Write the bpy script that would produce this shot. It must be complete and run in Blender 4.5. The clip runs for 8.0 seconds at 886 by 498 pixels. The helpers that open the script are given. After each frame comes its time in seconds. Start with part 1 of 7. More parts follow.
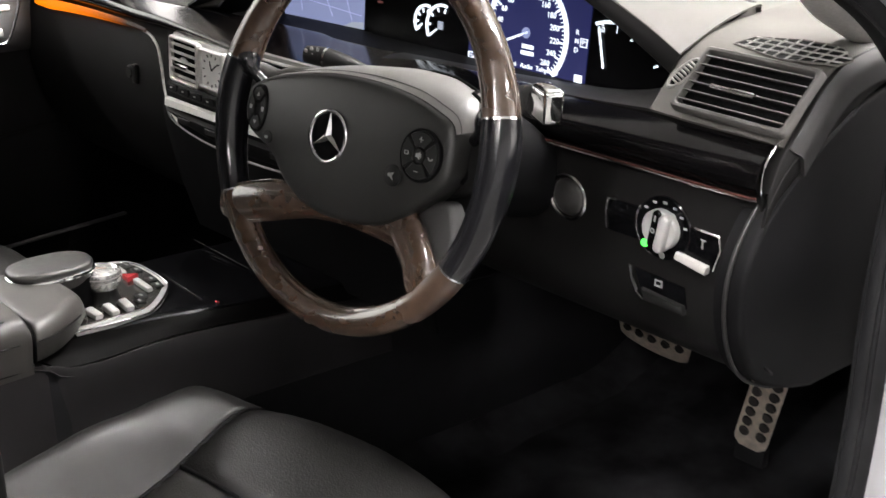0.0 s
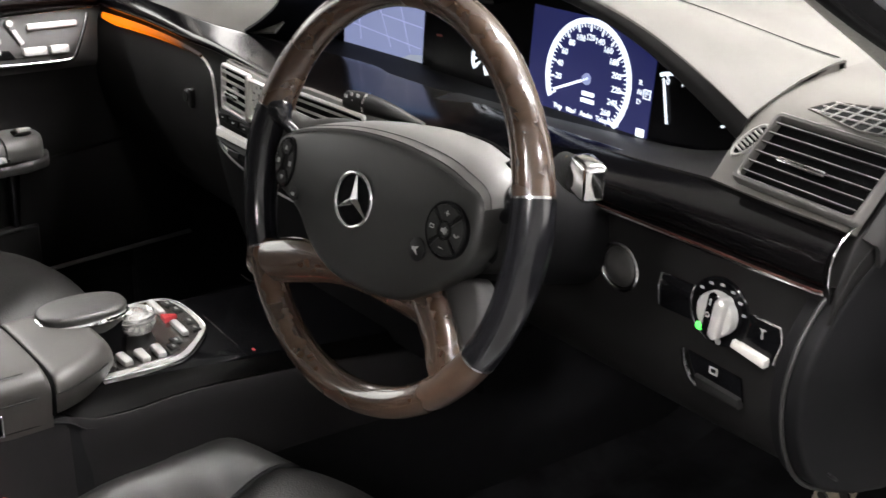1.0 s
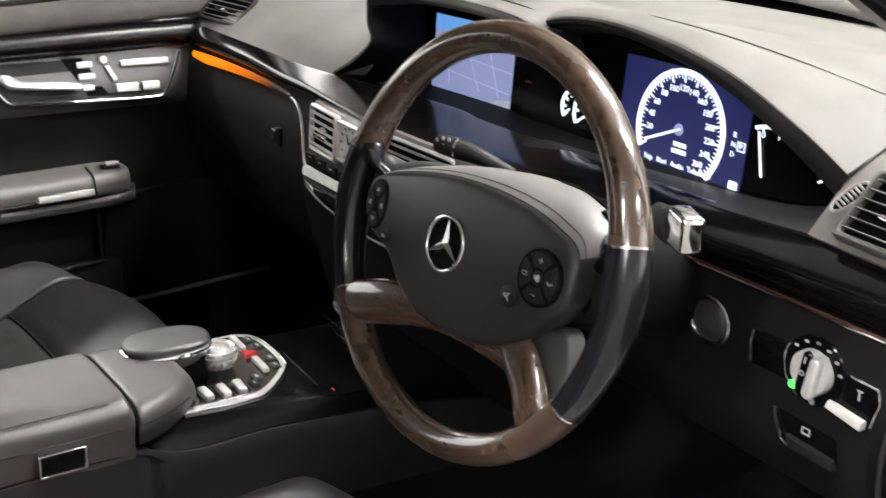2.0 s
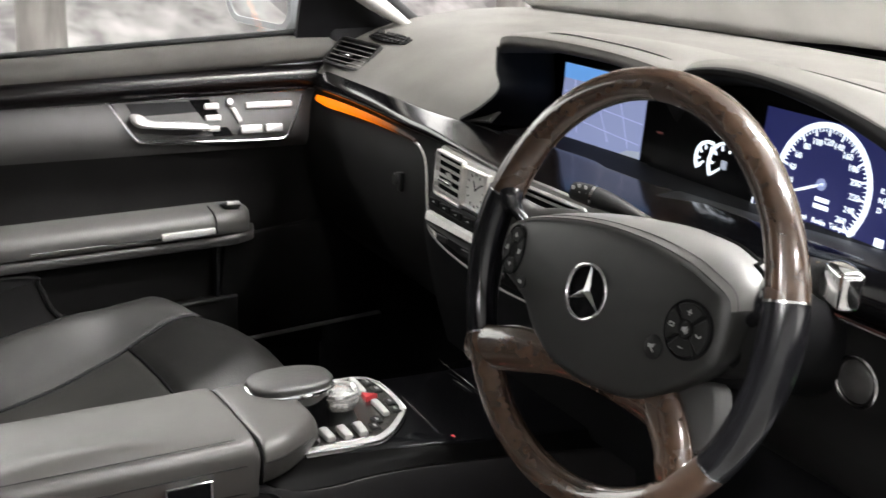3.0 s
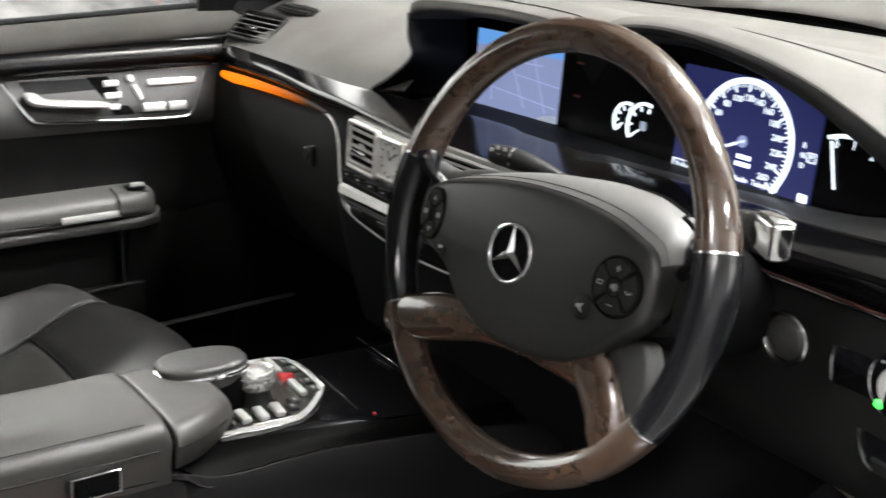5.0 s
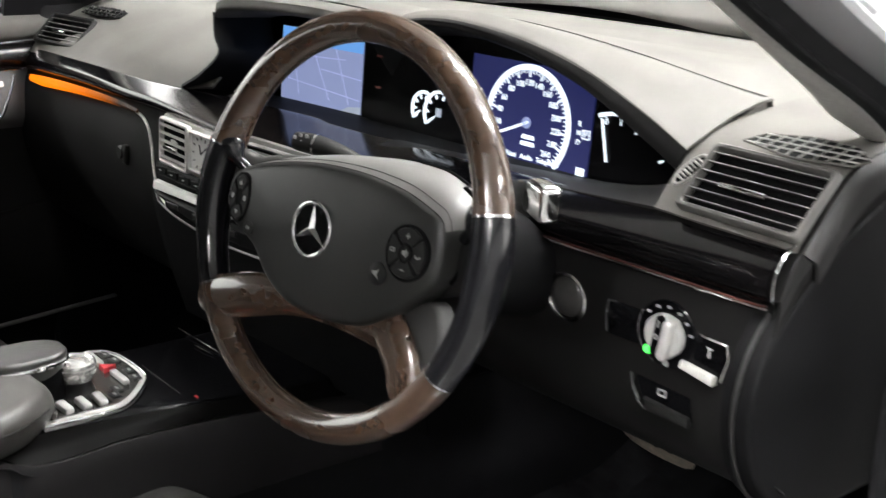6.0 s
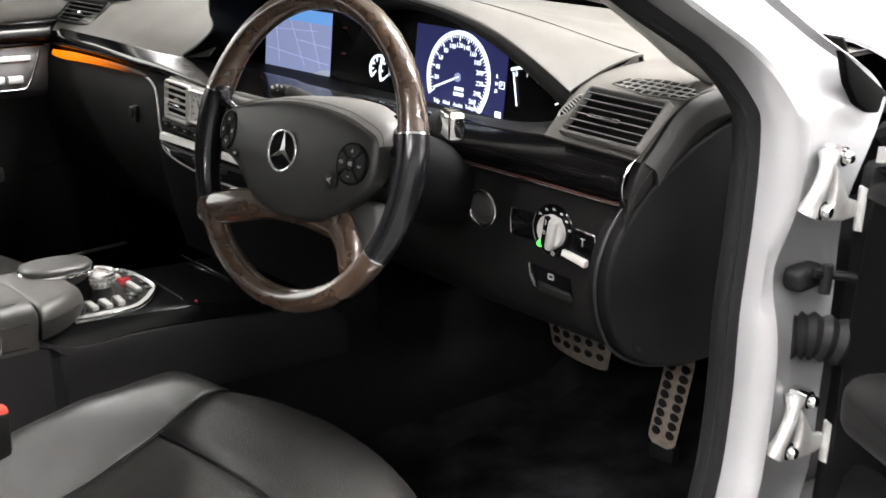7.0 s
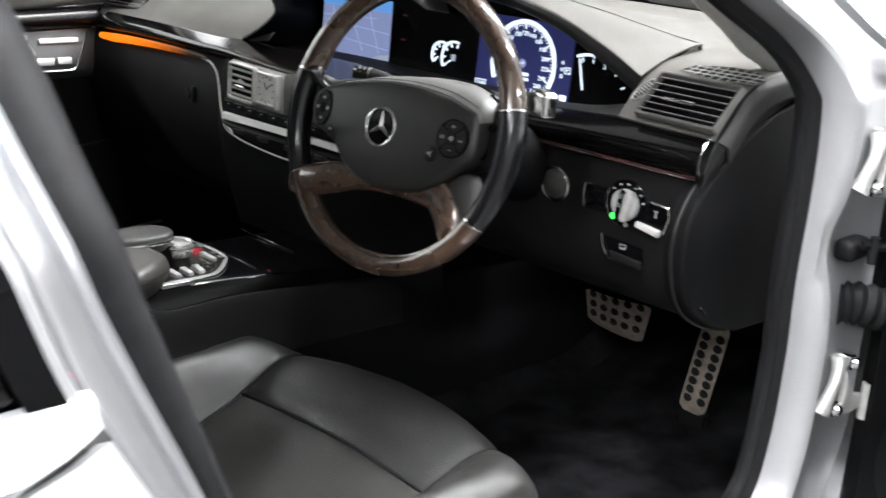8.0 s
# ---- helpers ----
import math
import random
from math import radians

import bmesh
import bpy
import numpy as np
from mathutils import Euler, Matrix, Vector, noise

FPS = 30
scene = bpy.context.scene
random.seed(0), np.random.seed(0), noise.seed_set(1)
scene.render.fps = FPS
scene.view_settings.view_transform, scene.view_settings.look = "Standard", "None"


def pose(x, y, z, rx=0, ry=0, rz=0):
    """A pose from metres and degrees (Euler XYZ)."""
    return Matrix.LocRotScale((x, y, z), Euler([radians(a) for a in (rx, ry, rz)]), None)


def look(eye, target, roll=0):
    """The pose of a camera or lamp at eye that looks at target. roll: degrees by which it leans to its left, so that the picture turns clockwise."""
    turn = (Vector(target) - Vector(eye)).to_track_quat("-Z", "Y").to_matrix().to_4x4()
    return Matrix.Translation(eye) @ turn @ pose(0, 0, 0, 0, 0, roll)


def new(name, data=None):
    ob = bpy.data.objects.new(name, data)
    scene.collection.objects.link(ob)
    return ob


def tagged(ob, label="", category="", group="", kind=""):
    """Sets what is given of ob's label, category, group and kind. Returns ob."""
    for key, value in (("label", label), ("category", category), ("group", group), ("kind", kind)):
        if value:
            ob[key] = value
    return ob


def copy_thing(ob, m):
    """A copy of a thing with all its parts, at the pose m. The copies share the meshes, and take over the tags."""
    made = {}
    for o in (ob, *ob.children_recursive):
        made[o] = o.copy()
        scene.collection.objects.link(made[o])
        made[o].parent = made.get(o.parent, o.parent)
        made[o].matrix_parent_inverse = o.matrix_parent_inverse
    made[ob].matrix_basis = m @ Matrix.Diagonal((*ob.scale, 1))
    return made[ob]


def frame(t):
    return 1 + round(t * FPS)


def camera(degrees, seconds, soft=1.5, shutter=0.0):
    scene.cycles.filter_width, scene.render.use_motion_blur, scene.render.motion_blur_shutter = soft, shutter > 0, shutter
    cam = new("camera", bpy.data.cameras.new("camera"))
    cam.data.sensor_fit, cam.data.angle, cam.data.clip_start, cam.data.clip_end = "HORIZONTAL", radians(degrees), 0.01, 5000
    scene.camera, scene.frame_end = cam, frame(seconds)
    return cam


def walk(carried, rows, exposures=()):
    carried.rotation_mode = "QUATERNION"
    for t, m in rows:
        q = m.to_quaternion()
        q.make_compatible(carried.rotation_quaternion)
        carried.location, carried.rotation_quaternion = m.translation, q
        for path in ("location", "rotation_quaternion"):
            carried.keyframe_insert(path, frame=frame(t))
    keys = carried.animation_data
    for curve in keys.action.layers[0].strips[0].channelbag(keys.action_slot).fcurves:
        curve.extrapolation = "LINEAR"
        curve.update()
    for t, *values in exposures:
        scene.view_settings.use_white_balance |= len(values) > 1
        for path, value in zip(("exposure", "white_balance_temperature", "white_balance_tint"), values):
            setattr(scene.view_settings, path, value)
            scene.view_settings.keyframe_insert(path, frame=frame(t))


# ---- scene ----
cam = camera(42.1, 8.0, 1.5, 0.5)
PATH = [
    (0, (1.193, -0.665, 1.217), (-0.134, 0.648, 0.499), 1.5),
    (0.5, (1.169, -0.583, 1.235), (-0.212, 0.644, 0.507), 1.43),
    (1, (1.152, -0.541, 1.258), (-0.288, 0.632, 0.517), 1.6),
    (2.5, (1.123, -0.575, 1.258), (-0.459, 0.474, 0.627), 2.7),
    (3, (1.104, -0.59, 1.247), (-0.534, 0.39, 0.651), 2.9),
    (3.5, (1.085, -0.59, 1.237), (-0.585, 0.338, 0.646), 2.7),
    (4, (1.069, -0.584, 1.226), (-0.598, 0.342, 0.625), 2.6),
    (5.5, (1.074, -0.571, 1.211), (-0.377, 0.669, 0.613), 2.7),
    (6, (1.154, -0.602, 1.213), (-0.219, 0.727, 0.624), 2.5),
    (6.5, (1.288, -0.679, 1.225), (-0.075, 0.660, 0.624), 2.15),
    (7, (1.454, -0.787, 1.224), (0.083, 0.541, 0.628), 2.3),
    (7.5, (1.496, -0.890, 1.242), (0.149, 0.464, 0.616), 2.33),
    (8, (1.417, -0.994, 1.218), (0.112, 0.398, 0.619), 3.7),
]
TINTS = [(0, -0.08, 6600, 13), (2.5, 0.0, 6500, 11), (4, 0.0, 6500, 10), (5.5, 0.0, 6400, 9), (7, 0.02, 6550, 11), (8, -0.18, 6200, 9)]
walk(cam, [(t, look(eye, target, roll)) for t, eye, target, roll in PATH], TINTS)

# ---- light ----
world = bpy.data.worlds.new("world")
scene.world = world
world.use_nodes = True
world.node_tree.nodes["Background"].inputs[0].default_value = (1.0, 0.975, 0.94, 1)
world.node_tree.nodes["Background"].inputs[1].default_value = 6.0
scene.view_settings.exposure = 0.0


# ---- materials ----
def mat(name, base, rough=0.5, metal=0.0, vary=0.0, scale=40.0, bump=0.0, grain=300.0, grain_kind="noise",
        coat=0.0, second=None, stretch=(1, 1, 1), emit=None, power=0.0, spec=0.5, wear=0.0):
    m = bpy.data.materials.new(name)
    m.use_nodes = True
    nt = m.node_tree
    p = nt.nodes["Principled BSDF"]
    p.inputs["Base Color"].default_value = (*base, 1)
    p.inputs["Roughness"].default_value = rough
    p.inputs["Metallic"].default_value = metal
    p.inputs["Coat Weight"].default_value = coat
    p.inputs["Coat Roughness"].default_value = 0.05
    p.inputs["Specular IOR Level"].default_value = spec
    co = nt.nodes.new("ShaderNodeTexCoord")
    mp = nt.nodes.new("ShaderNodeMapping")
    mp.inputs["Scale"].default_value = stretch
    nt.links.new(co.outputs["Object"], mp.inputs["Vector"])
    if vary or second:
        n1 = nt.nodes.new("ShaderNodeTexNoise")
        n1.inputs["Scale"].default_value = scale
        n1.inputs["Detail"].default_value = 6
        nt.links.new(mp.outputs["Vector"], n1.inputs["Vector"])
        rp = nt.nodes.new("ShaderNodeValToRGB")
        lo = second if second else tuple(c * (1 - vary) for c in base)
        hi = base if second else tuple(min(1, c * (1 + vary)) for c in base)
        rp.color_ramp.elements[0].color = (*lo, 1)
        rp.color_ramp.elements[1].color = (*hi, 1)
        rp.color_ramp.elements[0].position, rp.color_ramp.elements[1].position = 0.35, 0.65
        nt.links.new(n1.outputs["Fac"], rp.inputs["Fac"])
        nt.links.new(rp.outputs["Color"], p.inputs["Base Color"])
    n2 = nt.nodes.new("ShaderNodeTexNoise")
    n2.inputs["Scale"].default_value = 9.0
    n2.inputs["Detail"].default_value = 5
    nt.links.new(co.outputs["Object"], n2.inputs["Vector"])
    rr = nt.nodes.new("ShaderNodeMapRange")
    spread = 0.12 + wear
    rr.inputs["To Min"].default_value = max(0.02, rough * (1 - spread))
    rr.inputs["To Max"].default_value = min(1, rough * (1 + spread))
    nt.links.new(n2.outputs["Fac"], rr.inputs["Value"])
    nt.links.new(rr.outputs["Result"], p.inputs["Roughness"])
    if bump:
        if grain_kind == "cells":
            g = nt.nodes.new("ShaderNodeTexVoronoi")
            g.inputs["Scale"].default_value = grain
            out = g.outputs["Distance"]
        else:
            g = nt.nodes.new("ShaderNodeTexNoise")
            g.inputs["Scale"].default_value = grain
            g.inputs["Detail"].default_value = 4
            out = g.outputs["Fac"]
        nt.links.new(mp.outputs["Vector"], g.inputs["Vector"])
        b = nt.nodes.new("ShaderNodeBump")
        b.inputs["Strength"].default_value = bump
        b.inputs["Distance"].default_value = 0.001
        nt.links.new(out, b.inputs["Height"])
        nt.links.new(b.outputs["Normal"], p.inputs["Normal"])
    if emit:
        p.inputs["Emission Color"].default_value = (*emit, 1)
        p.inputs["Emission Strength"].default_value = power
    return m


def glass_mat(name, tint=(1, 1, 1)):
    m = bpy.data.materials.new(name)
    m.use_nodes = True
    nt = m.node_tree
    out = nt.nodes["Material Output"]
    nt.nodes.remove(nt.nodes["Principled BSDF"])
    tr = nt.nodes.new("ShaderNodeBsdfTransparent")
    tr.inputs[0].default_value = (*tint, 1)
    gl = nt.nodes.new("ShaderNodeBsdfGlossy")
    gl.inputs["Roughness"].default_value = 0.02
    fr = nt.nodes.new("ShaderNodeFresnel")
    fr.inputs[0].default_value = 1.45
    mx = nt.nodes.new("ShaderNodeMixShader")
    nt.links.new(fr.outputs[0], mx.inputs[0])
    nt.links.new(tr.outputs[0], mx.inputs[1])
    nt.links.new(gl.outputs[0], mx.inputs[2])
    nt.links.new(mx.outputs[0], out.inputs[0])
    return m


LEATHER = mat("black_leather", (0.024, 0.0235, 0.0225), 0.42, spec=0.5, vary=0.22, scale=18, bump=0.16, grain=1100, grain_kind="cells", wear=0.1)
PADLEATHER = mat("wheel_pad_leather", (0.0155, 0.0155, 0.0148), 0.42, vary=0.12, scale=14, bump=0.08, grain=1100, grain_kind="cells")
# PADTOP is the pad leather paled to stand in for light from above
PADTOP = mat("lit_wheel_leather", (0.130, 0.127, 0.122), 0.42, spec=0.6, vary=0.1, scale=14, bump=0.10, grain=1100, grain_kind="cells")
DOORSILVER = mat("bright_silver_keys", (0.66, 0.655, 0.64), 0.26, 0.55, vary=0.06, scale=60, coat=0.3)
ARMREST = mat("grey_armrest_leather", (0.074, 0.072, 0.069), 0.5, vary=0.1, scale=12, bump=0.1, grain=1100, grain_kind="cells")
CUSHION = mat("perforated_cushion_leather", (0.022, 0.0215, 0.0200), 0.5, vary=0.2, scale=10, bump=0.35, grain=420, grain_kind="cells", spec=0.5)
SPOKEGREY = mat("dark_grey_spoke_leather", (0.036, 0.0355, 0.035), 0.45, vary=0.1, scale=14, bump=0.1, grain=1100, grain_kind="cells")
PALMLEATHER = mat("glossy_palm_leather", (0.030, 0.029, 0.028), 0.36, spec=0.6, vary=0.12, scale=16, bump=0.3, grain=900, grain_kind="cells")
LIDLEATHER = mat("warm_grey_lid_leather", (0.045, 0.0425, 0.0398), 0.42, spec=0.6, vary=0.16, scale=16, bump=0.2, grain=900, grain_kind="cells", wear=0.1)
PERF = mat("perforated_leather", (0.0125, 0.0122, 0.0116), 0.5, vary=0.2, scale=10, bump=0.35, grain=420, grain_kind="cells", spec=0.38)
DASH = mat("dash_leather", (0.088, 0.0845, 0.0775), 0.68, spec=0.3, vary=0.12, scale=10, bump=0.12, grain=1100, grain_kind="cells")
PLASTIC = mat("soft_black_plastic", (0.007, 0.007, 0.007), 0.5, vary=0.15, scale=25, bump=0.2, grain=900, grain_kind="cells", spec=0.25)
PANEL = mat("grey_black_panel", (0.010, 0.0097, 0.0098), 0.5, vary=0.12, scale=18, bump=0.1, grain=1100, grain_kind="cells", spec=0.35)
ENDBLACK = mat("black_end_plastic", (0.0035, 0.0035, 0.004), 0.6, vary=0.2, scale=12, bump=0.1, grain=1100, grain_kind="cells", spec=0.1)
LOWER = mat("matt_black_leather", (0.0074, 0.0072, 0.0073), 0.55, vary=0.2, scale=12, bump=0.1, grain=1100, grain_kind="cells", spec=0.12)
# door leather darkened for the shade low on the door
DOORLOW = mat("black_leather_darkened", (0.0048, 0.0046, 0.0046), 0.6, vary=0.2, scale=12, bump=0.1, grain=1100, grain_kind="cells", spec=0.12)
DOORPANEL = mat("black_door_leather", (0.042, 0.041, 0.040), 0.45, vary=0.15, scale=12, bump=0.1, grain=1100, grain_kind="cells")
RECESS = mat("matt_black_housing", (0.005, 0.005, 0.006), 0.6, vary=0.2, scale=30, bump=0.1, spec=0.2)
VENTGREY = mat("dark_grey_vent_plastic", (0.060, 0.058, 0.055), 0.5, vary=0.1, scale=30, bump=0.08, grain=1100, grain_kind="cells")
LACQUER = mat("dark_wood_lacquer", (0.0016, 0.0016, 0.0021), 0.13, coat=0.0, second=(0.0024, 0.0021, 0.0022), scale=8, stretch=(1, 3, 3), spec=0.36)
DOORWOOD = mat("dark_door_wood", (0.0020, 0.0020, 0.0026), 0.24, second=(0.0042, 0.0026, 0.0022), scale=8, stretch=(3, 1, 3), spec=0.32)
CENTREWOOD = mat("dull_dark_wood", (0.0034, 0.0032, 0.0034), 0.16, second=(0.0066, 0.0046, 0.0040), scale=8, stretch=(1, 3, 3), spec=0.35)
SCREENBLACK = mat("black_display_glass", (0.002, 0.002, 0.0025), 0.2, vary=0.1, scale=20, spec=0.12)
GLOSS = mat("gloss_black", (0.0025, 0.0025, 0.003), 0.10, coat=0.0, vary=0.2, scale=20, spec=0.13)
WOOD = mat("brown_wood_lacquer", (0.058, 0.0345, 0.0228), 0.27, coat=1.0, second=(0.039, 0.0228, 0.0150), scale=75, stretch=(1, 1, 0.35), bump=0.02, grain=160, spec=0.45)
CHROME = mat("chrome", (0.78, 0.78, 0.78), 0.12, 1.0, vary=0.05, scale=60)
SILVER = mat("satin_silver", (0.44, 0.435, 0.425), 0.3, 0.3, vary=0.06, scale=80, bump=0.05, grain=900)
PLATE = mat("grey_silver_plate", (0.20, 0.197, 0.19), 0.3, 0.4, vary=0.06, scale=60)
SILVERPAINT = mat("silver_painted_plastic", (0.60, 0.585, 0.56), 0.38, 0.25, vary=0.08, scale=60)
TRIMBLACK = mat("matt_black_trim", (0.0020, 0.0020, 0.0022), 0.7, vary=0.2, scale=20, bump=0.1, spec=0.03)
SIDETRIM = mat("plum_grey_leather", (0.0080, 0.0072, 0.0079), 0.5, vary=0.15, scale=12, bump=0.1, grain=1100, grain_kind="cells", spec=0.3)
CARPET = mat("black_carpet", (0.0112, 0.0112, 0.0125), 0.95, vary=0.7, scale=14, bump=0.9, grain=500, spec=0.06)
RUBBER = mat("black_rubber", (0.008, 0.008, 0.009), 0.6, vary=0.2, scale=60, bump=0.2, grain=250, spec=0.22)
PAINT = mat("bright_silver_paint", (0.52, 0.525, 0.545), 0.34, 0.55, vary=0.04, scale=6, coat=0.6)
PAINTDIM = mat("dimmed_silver_paint", (0.37, 0.375, 0.39), 0.30, 0.4, vary=0.06, scale=8, coat=0.5)
STEEL = mat("brushed_steel", (0.74, 0.66, 0.57), 0.4, 0.3, vary=0.15, scale=90, bump=0.1, grain=400)
HINGE = mat("painted_hinge_steel", (0.54, 0.54, 0.53), 0.3, 0.5, vary=0.1, scale=60)
HOLE = mat("pedal_rubber_stud", (0.016, 0.013, 0.012), 0.7, vary=0.3, scale=150)
CREAM = mat("pillar_fabric", (0.50, 0.49, 0.47), 0.9, vary=0.06, scale=300, bump=0.4, grain=900)
GOLDMARK = mat("tan_print", (0.30, 0.22, 0.13), 0.5, vary=0.05, scale=50)
MARK = mat("white_print", (0.30, 0.30, 0.295), 0.5, vary=0.02, scale=50)
CHEEK = mat("satin_black_lacquer", (0.0018, 0.0017, 0.0017), 0.5, vary=0.2, scale=20, spec=0.03)
SILVERGREY = mat("grey_grille_plastic", (0.24, 0.235, 0.225), 0.5, vary=0.08, scale=60)
SMOKED = mat("smoked_grey_inlay", (0.055, 0.053, 0.050), 0.18, 0.5, vary=0.25, scale=18)
KNOBMETAL = mat("turned_silver_metal", (0.66, 0.655, 0.64), 0.24, 0.8, vary=0.06, scale=80)
REDM = mat("red_plastic", (0.40, 0.035, 0.04), 0.25, vary=0.1, scale=60)
AMBER = mat("amber_light_strip", (0.010, 0.007, 0.005), 0.6, spec=0.1, emit=(1.0, 0.22, 0.003), power=1.0)
nt = AMBER.node_tree
gp, sx, mr = (nt.nodes.new(k) for k in ("ShaderNodeNewGeometry", "ShaderNodeSeparateXYZ", "ShaderNodeMapRange"))
for k, v in (("From Min", -0.62), ("From Max", -0.38), ("To Min", 1.5), ("To Max", 0.015)):
    mr.inputs[k].default_value = v
nt.links.new(gp.outputs["Position"], sx.inputs[0])
nt.links.new(sx.outputs["X"], mr.inputs["Value"])
nt.links.new(mr.outputs["Result"], nt.nodes["Principled BSDF"].inputs["Emission Strength"])
GREEN = mat("green_lamp", (0.1, 0.8, 0.1), 0.4, emit=(0.05, 0.9, 0.08), power=2.5)
SCREENBLUE = mat("lit_blue_display", (0.02, 0.02, 0.05), 0.25, emit=(0.012, 0.016, 0.085), power=1.0)
SCREENWHITE = mat("lit_white_display", (0.5, 0.5, 0.5), 0.3, emit=(0.80, 0.90, 1.0), power=1.5)
SCREENGREY = mat("lit_dim_display", (0.2, 0.2, 0.2), 0.3, emit=(0.45, 0.52, 0.65), power=0.7)
MAPBLUE = mat("lit_map_display", (0.1, 0.12, 0.2), 0.25, emit=(0.29, 0.34, 0.58), power=0.85)
MAPTOP = mat("lit_map_header", (0.1, 0.2, 0.3), 0.25, emit=(0.13, 0.34, 0.75), power=1.0)
MAPROAD = mat("lit_map_road", (0.3, 0.3, 0.4), 0.25, emit=(0.34, 0.39, 0.64), power=0.95)
PEARL = mat("pearly_silver", (0.74, 0.735, 0.71), 0.35, 0.1, vary=0.05, scale=60)
REDLINE = mat("red_brown_line", (0.060, 0.014, 0.010), 0.35, second=(0.028, 0.008, 0.006), scale=30, coat=0.6)
CLEAR = glass_mat("clear_glass", (0.95, 0.97, 0.96))
DARKGLASS = glass_mat("tinted_glass", (0.05, 0.06, 0.07))
MIRROR = mat("mirror_glass", (0.9, 0.9, 0.9), 0.02, 1.0)


# ---- helpers ----
BASE = {}


def thing(name, place, label, category, group="", kind=""):
    ob = new(name)
    ob.empty_display_size = 0.05
    m = place if isinstance(place, Matrix) else Matrix.Translation(place)
    ob.matrix_world = m
    ob.matrix_basis = m
    BASE[ob] = m.copy()
    return tagged(ob, label, category, group, kind)


def to_mesh(name, bm, material, smooth=True):
    me = bpy.data.meshes.new(name)
    bmesh.ops.recalc_face_normals(bm, faces=bm.faces)
    bm.to_mesh(me)
    bm.free()
    me.materials.append(material)
    for f in me.polygons:
        f.use_smooth = smooth
    if smooth:
        me.set_sharp_from_angle(angle=radians(42))
    return me


def part(name, bm, material, parent, label="", local=False, smooth=True):
    """One mesh under a thing or a part; the bmesh is in world metres, or in the thing's own frame."""
    if not local:
        bm.transform(BASE[parent].inverted())
    ob = new(name, to_mesh(name, bm, material, smooth))
    ob.parent = parent
    BASE[ob] = BASE[parent].copy()
    return tagged(ob, label)


def single(name, bm, material, label, category, kind="", smooth=True):
    ob = new(name, to_mesh(name, bm, material, smooth))
    BASE[ob] = Matrix.Identity(4)
    return tagged(ob, label, category, "", kind)


def spl(pts, n, closed=False):
    """Catmull-Rom curve through points, n samples a span."""
    P = [np.array(p, float) for p in pts]
    k = len(P)
    out = []
    for i in range(k if closed else k - 1):
        if closed:
            a, b, c, d = P[(i - 1) % k], P[i], P[(i + 1) % k], P[(i + 2) % k]
        else:
            b, c = P[i], P[i + 1]
            a = P[i - 1] if i else 2 * b - c
            d = P[i + 2] if i + 2 < k else 2 * c - b
        for j in range(n):
            t = j / n
            out.append(0.5 * (2 * b + (c - a) * t + (2 * a - 5 * b + 4 * c - d) * t * t + (3 * b - a - 3 * c + d) * t ** 3))
    if not closed:
        out.append(P[-1])
    return out


def grid(rows, closed_u=False, closed_v=False, bm=None):
    """A quad sheet from rows of points."""
    bm = bm or bmesh.new()
    V = [[bm.verts.new(tuple(map(float, p))) for p in r] for r in rows]
    nu, nv = len(V), len(V[0])
    for i in range(nu if closed_u else nu - 1):
        for j in range(nv if closed_v else nv - 1):
            a, b, c, d = V[i][j], V[i][(j + 1) % nv], V[(i + 1) % nu][(j + 1) % nv], V[(i + 1) % nu][j]
            if len({a, b, c, d}) == 4:
                bm.faces.new((a, b, c, d))
    return bm


def thick(bm, t):
    """Gives a sheet a thickness t, away from its normals."""
    bmesh.ops.recalc_face_normals(bm, faces=bm.faces)
    bm.normal_update()
    front = bm.faces[:]
    rim = [e for e in bm.edges if e.is_boundary]
    twin = {v: bm.verts.new(v.co - v.normal * t) for v in bm.verts[:]}
    for f in front:
        bm.faces.new([twin[v] for v in reversed(f.verts)])
    for e in rim:
        f = e.link_faces[0]
        a, b = e.verts
        k = list(f.verts)
        if k[(k.index(a) + 1) % len(k)] is not b:
            a, b = b, a
        bm.faces.new((b, a, twin[a], twin[b]))
    return bm


def loft(sections, n=6, nv=5, t=0.004, straight=False):
    """Smooth sheet through cross-sections of equal length."""
    rows = []
    secs = [spl(s, nv) if not straight else [np.array(p, float) for p in s] for s in sections]
    cols = [spl([s[j] for s in secs], n) for j in range(len(secs[0]))]
    rows = [[c[i] for c in cols] for i in range(len(cols[0]))]
    bm = grid(rows)
    return thick(bm, t) if t else bm


def box(c, s, bev=0.002, seg=2, m=None):
    bm = bmesh.new()
    bmesh.ops.create_cube(bm, size=1)
    bmesh.ops.scale(bm, vec=s, verts=bm.verts)
    if bev:
        bmesh.ops.bevel(bm, geom=bm.edges[:] + bm.verts[:], offset=bev, segments=seg, profile=0.5, affect="EDGES")
    if m is not None:
        bm.transform(m)
    bmesh.ops.translate(bm, vec=c, verts=bm.verts)
    return bm


